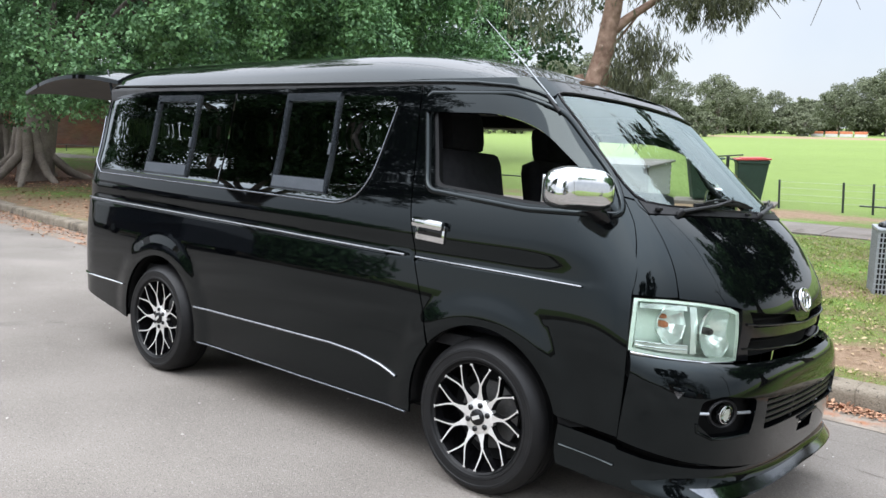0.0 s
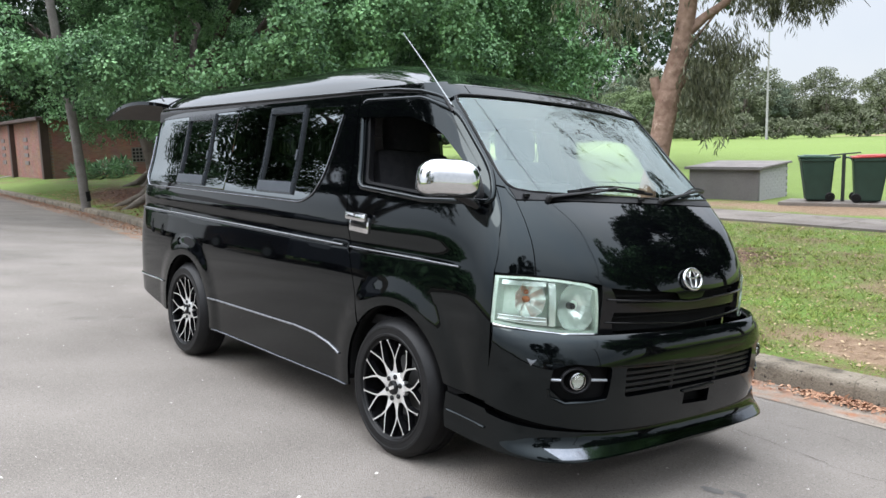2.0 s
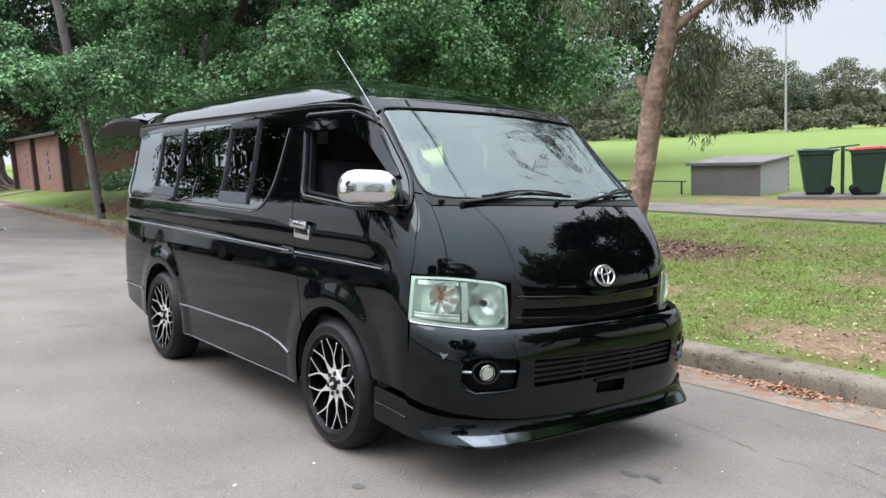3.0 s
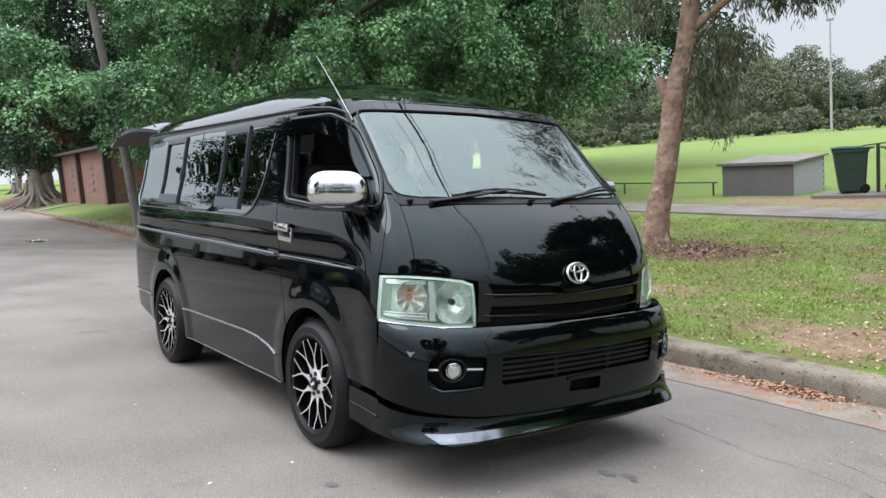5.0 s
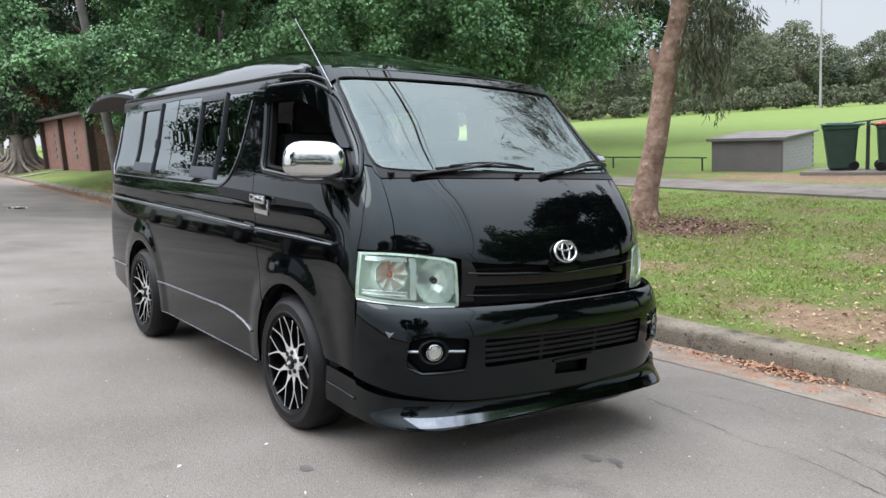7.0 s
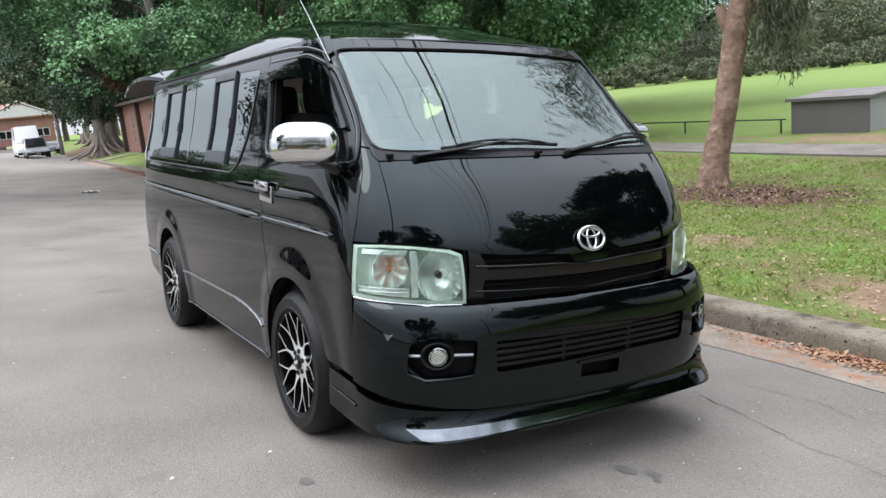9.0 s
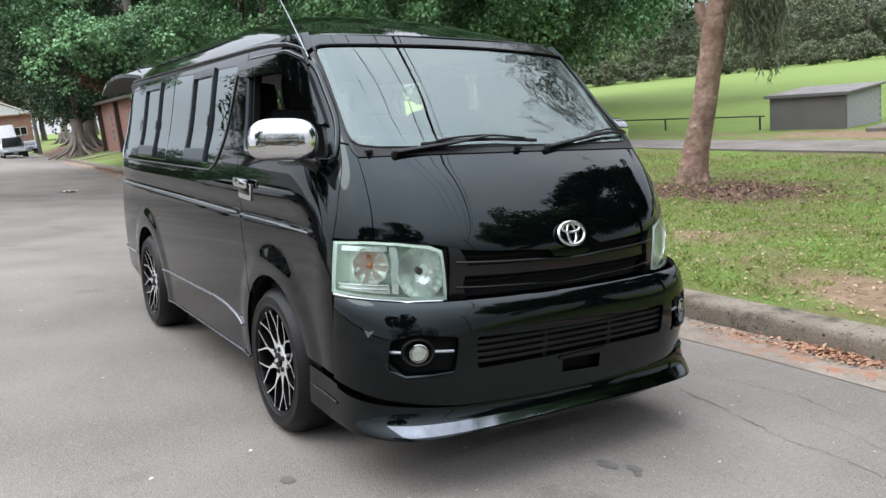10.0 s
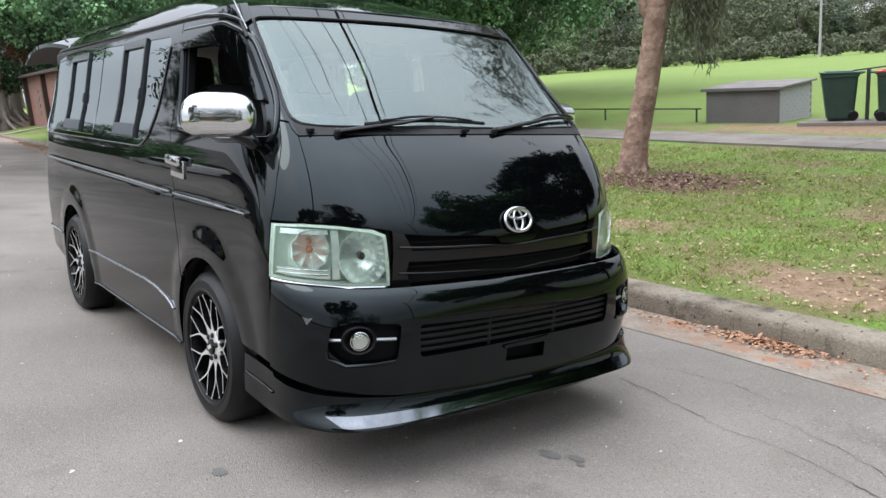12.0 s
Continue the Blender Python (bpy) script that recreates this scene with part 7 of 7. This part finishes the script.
WHITE_PAINT = surface("white car paint", (0.70, 0.70, 0.69), (0.80, 0.80, 0.79), 0.25, 3, 40, coat=0.5)
DARK_PAINT = surface("dark car paint", (0.016, 0.02, 0.03), (0.03, 0.035, 0.05), 0.25, 3, 40, coat=0.6)
SILVER_PAINT = surface("silver car paint", (0.20, 0.205, 0.21), (0.28, 0.285, 0.29), 0.3, 3, 40, metal=0.5, coat=0.5)
parked_car(pose(-86.0, 3.35, -0.33, 0, 0, 0), WHITE_PAINT, "white high-roof camper van parked down the street", True, (6.4, 2.3, 3.0))
parked_car(pose(-79.0, 3.6, -0.36, 0, 0, 0), SILVER_PAINT, "silver off-road wagon parked before a white camper", False, (4.7, 1.98, 1.86))
parked_car(pose(-96.0, 6.2, -0.55, 0, 0, 0), DARK_PAINT, "dark sedan parked under the fig trees")
parked_car(pose(-106.0, 7.2, -0.6, 0, 0, 0), DARK_PAINT, "dark sedan parked under the fig trees")
parked_car(pose(-122.0, 0.6, 0.0, 0, 0, 180), WHITE_PAINT, "white sedan parked across the far street")
parked_car(pose(-13.5, -7.4, 0.55, 0, 0, 180), DARK_PAINT, "dark hatchback parked across the street")
parked_car(pose(-20.5, -7.4, 0.55, 0, 0, 180), WHITE_PAINT, "white hatchback parked across the street")
parked_car(pose(9.0, -7.4, 0.55, 0, 0, 180), SILVER_PAINT, "silver hatchback parked across the street")

# ---- houses ----
TILES = surface("orange roof tiles", (0.173, 0.072, 0.047), (0.259, 0.119, 0.079), 0.8, 2, 30, bump=0.01)
RENDER_WHITE = surface("white painted boards", (0.446, 0.439, 0.418), (0.533, 0.526, 0.504), 0.8, 2, 30)


ROOF_GREY = surface("dark slate roof", (0.050, 0.046, 0.044), (0.085, 0.078, 0.074), 0.8, 2, 30, bump=0.01)


def house(m, wide, deep, high, wall_mat, label, tiles=None):
    h = thing("house", label, "house", m, group="houses")
    part("wall", Bag().box((wide, deep, high), pose(0, 0, high / 2), 0.02).mesh(), wall_mat, h, "brick walls")
    e, top = 0.5, high + wide * 0.24
    roof_ = Bag()
    a, b = wide / 2 + e, deep / 2 + e
    z0 = high - 0.1
    roof_.add([(-a, -b, z0), (a, -b, z0), (a, b, z0), (-a, b, z0), (0, -b, top), (0, b, top), (-a, -b, z0 - 0.12), (a, -b, z0 - 0.12), (a, b, z0 - 0.12), (-a, b, z0 - 0.12)],
              [(0, 4, 5, 3), (1, 2, 5, 4), (9, 8, 7, 6), (0, 3, 9, 6), (1, 7, 8, 2), (0, 6, 7, 1), (3, 2, 8, 9), (0, 1, 4), (2, 3, 5)])
    part("roof", roof_.mesh(), tiles or TILES, h, "dark slate roof" if tiles else "orange tiled roof")
    gable = Bag().add([(-a + 0.5, -b - 0.02, z0 + 0.1), (a - 0.5, -b - 0.02, z0 + 0.1), (0, -b - 0.02, top - 0.35)], [(0, 1, 2)])
    part("gable", gable.mesh(), RENDER_WHITE, h, "white boarded gable")
    for s in (-1, 1):
        part("barge_board", Bag().tube([(s * a, -b - 0.05, z0), (0, -b - 0.05, top)], 0.10, 6).mesh(), RENDER_WHITE, h)
    for x in (-wide * 0.27, wide * 0.27):
        w_ = part("window", Bag().box((wide * 0.3, 0.10, 1.3), pose(x, -deep / 2 - 0.03, 1.75), 0.02).mesh(), RENDER_WHITE, h, "white framed window")
        for k in (-1, 0, 1):
            part("pane", Bag().box((wide * 0.085, 0.04, 1.12), pose(x + k * wide * 0.096, -deep / 2 - 0.075, 1.75)).mesh(), GLOSS_BLACK, w_)
    part("door", Bag().box((0.95, 0.08, 2.05), pose(0, -deep / 2 - 0.03, 1.03), 0.01).mesh(), TRIM_DARK, h)
    part("chimney", Bag().box((0.7, 0.7, 1.6), pose(wide * 0.25, deep * 0.1, high + wide * 0.12 + 0.5), 0.02).mesh(), wall_mat, h)
    return h


for x, y, k_ in ((-192, 5, 1), (-205, 19, 1), (-198, -9, 0), (-215, 32, 1), (-190, 12, 1)):
    t_ = copy_thing(kinds[k_], pose(x, y, -0.1, 0, 0, 40 * k_ + x) @ Matrix.Diagonal((1.6, 1.6, 1.6, 1)))
    t_.scale = (1.6, 1.6, 1.6)
house(pose(-146.0, 5.3, 0.5, 0, 0, 90 + 8), 10, 12, 4.4, BRICK, "brick house with orange tiled gable roof at the street's end")
for k, x in enumerate((-70, -54, 24, 42)):
    house(pose(x, -21.0, 0.65, 0, 0, 180), 11.5, 10, 3.2, BRICK, "brick house with a dark slate roof across the street", ROOF_GREY)
ahead = fig_tree(15, (9.6, 8.4, -0.15), 0.5, (9.8, 8.4, 4.9), (6.4, 5.4, 3.2), 90, 60000, 2.0, LEAF_FIG, "large spreading fig tree ahead of the van", leaf=(0.22, 0.12))
beside = fig_tree(17, (4.6, 11.2, -0.15), 0.3, (4.2, 10.2, 5.4), (3.6, 2.8, 3.6), 70, 55000, 2.2, LEAF_SHADED, "leafy young fig tree on the verge beside the van", False, leaf=(0.24, 0.12))
# hedges and trees across the street
for k, (x0_, x1_, h_) in enumerate(((-110, -96, 3.4), (-92, -76, 3.0), (-74, -57, 6.6), (-55, -48, 6.0), (-47, -39, 5.2), (-36, -31, 3.0), (-29, -20, 1.0), (-18, -11, 1.1), (7, 20, 5.2), (23, 40, 6.0))):
    lob = [(x0_ + (x1_ - x0_) * t, -10.9 + 0.3 * math.sin(9 * t), 0.7 + z, 0.85) for t in np.linspace(0, 1, int((x1_ - x0_) * 1.6)) for z in (0.35, h_ * 0.3, h_ * 0.6, (h_ - 0.1) * (0.90 + 0.16 * math.sin(17 * t + k)))]
    v, q = leaf_crown(lob, 6500, 0.22, 0.12, 60 + k)
    tagged(part("hedge", quick_mesh("hedge", v, q), LEAF_SHADED if x1_ < -38 or x0_ > 0 else LEAF_FIG), "clipped green hedge before the houses", "hedge", group="hedges across the street")
across = fig_tree(41, (-14.8, -10.6, 0.6), 0.36, (-17.3, -10.6, 9.0), (6.2, 4.4, 3.2), 80, 70000, 6.6, LEAF_SHADED, "wide dark street tree across the road", False, leaf=(0.20, 0.11))
fig_tree(43, (-34.6, -11.6, 0.6), 0.14, (-34.6, -11.4, 8.8), (1.1, 1.1, 2.4), 18, 5000, 5.9, LEAF_SHADED, "slender street tree across the road", False, leaf=(0.22, 0.13))
for x, y, rot, k in ((17.0, -16.0, 70, 1.1),):
    t_ = copy_thing(across, pose(x, y, 0.6, 0, 0, rot) @ Matrix.Diagonal((k, k, k, 1)))
    t_.scale = (k, k, k)
tagged(part("far_kerb", Bag().box((260, 0.36, 0.22), pose(-60, -8.75, 0.60), 0.02).mesh(), CONCRETE), "concrete kerb across the street", "kerb", kind="structure")

# orange and white works barriers at the field's far edge
BARRIER = surface("orange barrier plastic", (0.45, 0.13, 0.06), (0.55, 0.18, 0.09), 0.5, 4, 40)
for k in range(5):
    x, y = -42.0 + 2.3 * k, 149.0 + 0.4 * k
    bar_ = thing("works_barrier", "orange and white plastic works barrier", "barrier", pose(x, y, -0.1, 0, 0, 10), group="works barriers")
    part("block", Bag().box((2.0, 0.4, 0.5), pose(0, 0, 0.25), 0.04).mesh(), RENDER_WHITE, bar_)
    part("cap", Bag().box((2.0, 0.36, 0.45), pose(0, 0, 0.73), 0.04).mesh(), BARRIER, bar_)


# ================= small stuff on the ground =================
BLADE = surface("grass blades", (0.105, 0.155, 0.034), (0.350, 0.410, 0.120), 0.6, 0.9, 6, each=0.7, spread=(0.25, 0.75), thin=0.5, where="World", spec=0.2)
STRAW = surface("dry leaf litter", (0.166, 0.101, 0.050), (0.432, 0.331, 0.194), 0.75, 3, 20, each=0.75, spread=(0.2, 0.8), where="World")
LITTER_RED = surface("rusty leaf litter", (0.180, 0.072, 0.036), (0.396, 0.230, 0.137), 0.75, 3, 20, each=0.7, spread=(0.2, 0.8), where="World")
MULCH = surface("bark mulch", (0.066, 0.034, 0.024), (0.195, 0.115, 0.082), 0.85, 3, 20, each=0.7, spread=(0.2, 0.8), where="World")
LITTER_PALE = surface("pale chips", (0.324, 0.302, 0.266), (0.533, 0.511, 0.468), 0.8, 3, 20, each=0.6)
rng = np.random.default_rng(12)


def bare(x, y):
    """How bare the verge is here, 0 to 1."""
    b = math.exp(-(((x - 0.75) / 0.9) ** 2 + ((y - 3.2) / 0.48) ** 2) * 1.3) + math.exp(-(((x + 3.7) / 1.7) ** 2 + ((y - 6.9) / 1.1) ** 2) * 1.5)
    return min(1, b + 0.55 * max(0, noise.noise((x * 0.9, y * 0.9, 5))) * 1.6)


pos, ln = [], []
while len(pos) < 90000:
    x, y = rng.uniform(-9.5, 2.6), rng.uniform(2.6, 10.6)
    if y < kerb_y(x) + 0.25 + 0.06 * noise.noise((x * 3.0, 0, 8)) or rng.random() < bare(x, y) or rng.random() > 1.25 - 0.10 * (y - 2.9):
        continue
    pos.append((x, y, ground_z(x, y) - 0.004))
    ln.append(rng.uniform(0.02, 0.05))
tufts = 0
while tufts < 2600:
    cx, cy = rng.uniform(-9.5, 2.6), 2.62 + 7.6 * rng.random() ** 1.3
    if cy < kerb_y(cx) + 0.30 or rng.random() < bare(cx, cy) * 0.9:
        continue
    tufts += 1
    for _ in range(int(rng.integers(8, 22))):
        x, y = cx + rng.normal(0, 0.028), cy + rng.normal(0, 0.028)
        pos.append((x, y, ground_z(x, y) - 0.004))
        ln.append(rng.uniform(0.04, 0.085))
pos, ln = np.array(pos), np.array(ln)
n = len(pos)
v, q = leaf_quads(pos, np.c_[rng.normal(size=(n, 2)) * 1.0, np.ones(n) * 0.9], rng.normal(size=(n, 3)) * 0.6 + np.array([0, 0, 0.8]), ln, ln * 0.11 + 0.0015)
tagged(part("verge_grass", quick_mesh("grass", v, q), BLADE), "short green and yellowing grass on the verge", "grass", kind="stuff")


def scatter(name, count, area, size, mat, label, seed, height=ground_z, keep=None, lift=0.012):
    r = np.random.default_rng(seed)
    p = []
    while len(p) < count:
        x, y = area(r)
        if keep is None or keep(x, y, r):
            p.append((x, y, height(x, y) + lift))
    p = np.array(p)
    k = len(p)
    a = np.c_[r.normal(size=(k, 2)), r.normal(size=k) * 0.22]
    f = np.c_[r.normal(size=(k, 2)) * 0.35, np.ones(k)]
    le = size * (0.5 + r.random(k))
    v_, q_ = leaf_quads(p, a, f, le, le * (0.35 + 0.3 * r.random(k)))
    return tagged(part(name, quick_mesh(name, v_, q_), mat), label, "leaf litter", kind="stuff")


on_verge = lambda x, y, r: y > kerb_y(x) + 0.28
scatter("fallen_leaves", 14000, lambda r: (r.uniform(-10, 2.6), 2.62 + 8 * r.random() ** 1.2), 0.034, STRAW, "dry fallen leaves scattered over the grass", 1, keep=on_verge)
scatter("bark_litter", 2200, lambda r: (r.normal(-3.7, 0.85), r.normal(6.9, 0.5)), 0.05, MULCH, "bark and leaf mulch round the gum tree", 2, keep=on_verge)
scatter("earth_litter", 80, lambda r: (r.normal(0.6, 0.9), r.normal(3.3, 0.32)), 0.03, STRAW, "dry leaves on the bare earth by the kerb", 3, keep=on_verge)
on_road = lambda x, y: road_z(y) + 0.006
scatter("gutter_leaves", 620, lambda r: (r.normal(0.76, 0.17), 2.34 - abs(r.normal(0, 0.07))), 0.036, LITTER_RED, "rusty leaves heaped in the gutter", 4, height=on_road, lift=0.022)
scatter("gutter_leaves", 1100, lambda r: (r.uniform(-8, 4), 2.34 - abs(r.normal(0, 0.13))), 0.030, LITTER_RED, "rusty leaves strewn along the gutter", 5, height=on_road, lift=0.016, keep=lambda x, y, r: y < kerb_y(x))
r9 = np.random.default_rng(9)
p9 = []
for _ in range(5200):
    x = r9.uniform(-42, -6)
    y = kerb_y(x) - abs(r9.normal(0, 0.30))
    p9.append((x, y, road_z(y) + 0.02))
p9 = np.array(p9)
le = 0.05 * (0.5 + r9.random(len(p9)))
v, q = leaf_quads(p9, np.c_[r9.normal(size=(len(p9), 2)), r9.normal(size=len(p9)) * 0.2], np.c_[r9.normal(size=(len(p9), 2)) * 0.3, np.ones(len(p9))], le, le * 0.5)
tagged(part("gutter_leaves", quick_mesh("far_litter", v, q), LITTER_RED), "rusty leaves strewn along the gutter behind the van", "leaf litter", kind="stuff")
scatter("road_chips", 420, lambda r: (r.uniform(-7, 4.2), r.uniform(-3.2, 2.0)), 0.016, LITTER_PALE, "pale chips and specks on the asphalt", 7, height=on_road, lift=0.003)
scatter("verge_litter", 2600, lambda r: (r.uniform(-34, -7), 3.3 + 3.8 * r.random()), 0.07, LITTER_RED, "brown leaf litter under the fig", 8, keep=on_verge)

# cracks and an oil stain in the asphalt
CRACK = surface("crack filler", (0.040, 0.031, 0.026), (0.075, 0.058, 0.048), 0.9, 6, 60)
for k, line in enumerate((((0.6, 1.1), (0.98, 1.03), (1.39, 0.94), (1.68, 0.92), (2.0, 0.87), (2.5, 0.7)), ((1.37, 1.24), (1.62, 1.19), (1.86, 1.11), (2.1, 1.0), (2.6, 0.95)), ((0.55, 1.41), (0.8, 1.44), (1.08, 1.48), (1.30, 1.42)), ((-6.0, -2.2), (-3.5, -2.6), (-1.5, -2.4)))):
    pts = dense([tuple(p) for p in line], 0.02, closed=False)
    cv = []
    for i, (x, y) in enumerate(pts):
        o = 0.035 * noise.noise((x * 5, y * 5, k)) + 0.018 * noise.noise((x * 17, y * 17, k)) + 0.008 * noise.noise((x * 45, y * 45, k))
        w = 0.0009 + 0.0050 * max(0.0, 0.1 + noise.noise((x * 7, y * 7, 3 + k)))
        cv += [(x + o, y + o - w, road_z(y + o - w) + 0.0035), (x + o, y + o + w, road_z(y + o + w) + 0.0035)]
    me = bpy.data.meshes.new("crack")
    me.from_pydata(cv, [], [(2 * i, 2 * i + 2, 2 * i + 3, 2 * i + 1) for i in range(len(pts) - 1)])
    tagged(part("road_crack", me, CRACK), "thin dark crack in the asphalt", "crack", kind="structure")
OIL = surface("oil stained asphalt", (0.082, 0.077, 0.072), (0.120, 0.112, 0.104), 0.8, 9, 200, bump=0.003, bump_scale=190)
for cx, cy, rx, ry in ((1.16, 0.10, 0.060, 0.026), (1.25, 0.16, 0.045, 0.020), (1.30, 0.13, 0.022, 0.014), (0.55, -1.05, 0.04, 0.025)):
    ring_ = [(cx + rx * (1 + 0.4 * noise.noise((math.cos(t) * 2, math.sin(t) * 2, cx))) * math.cos(t) * 0.8 - ry * math.sin(t), cy + rx * 0.35 * math.cos(t) + ry * (1 + 0.5 * noise.noise((math.cos(t) * 2, math.sin(t) * 2, 9))) * math.sin(t)) for t in np.linspace(0, 2 * math.pi, 28, endpoint=False)]
    me = bpy.data.meshes.new("stain")
    me.from_pydata([(x, y, road_z(y) + 0.003) for x, y in ring_], [], [tuple(range(28))])
    tagged(part("oil_stain", me, OIL), "dark oil stain on the asphalt", "stain", kind="structure")
rag = bmesh.new()
bmesh.ops.create_grid(rag, x_segments=14, y_segments=10, size=0.5)
for vtx in rag.verts:
    vtx.co = (vtx.co.x * 0.5, vtx.co.y * 0.3, 0.03 + 0.06 * noise.noise(vtx.co * 5))
bmesh.ops.solidify(rag, geom=rag.faces[:], thickness=0.006)
tagged(part("crumpled_sheet", rag, LITTER_PALE, None, "", pose(-20.3, 0.72, -0.07, -5.7, 0, 30)), "crumpled pale sheet lying on the road", "litter")
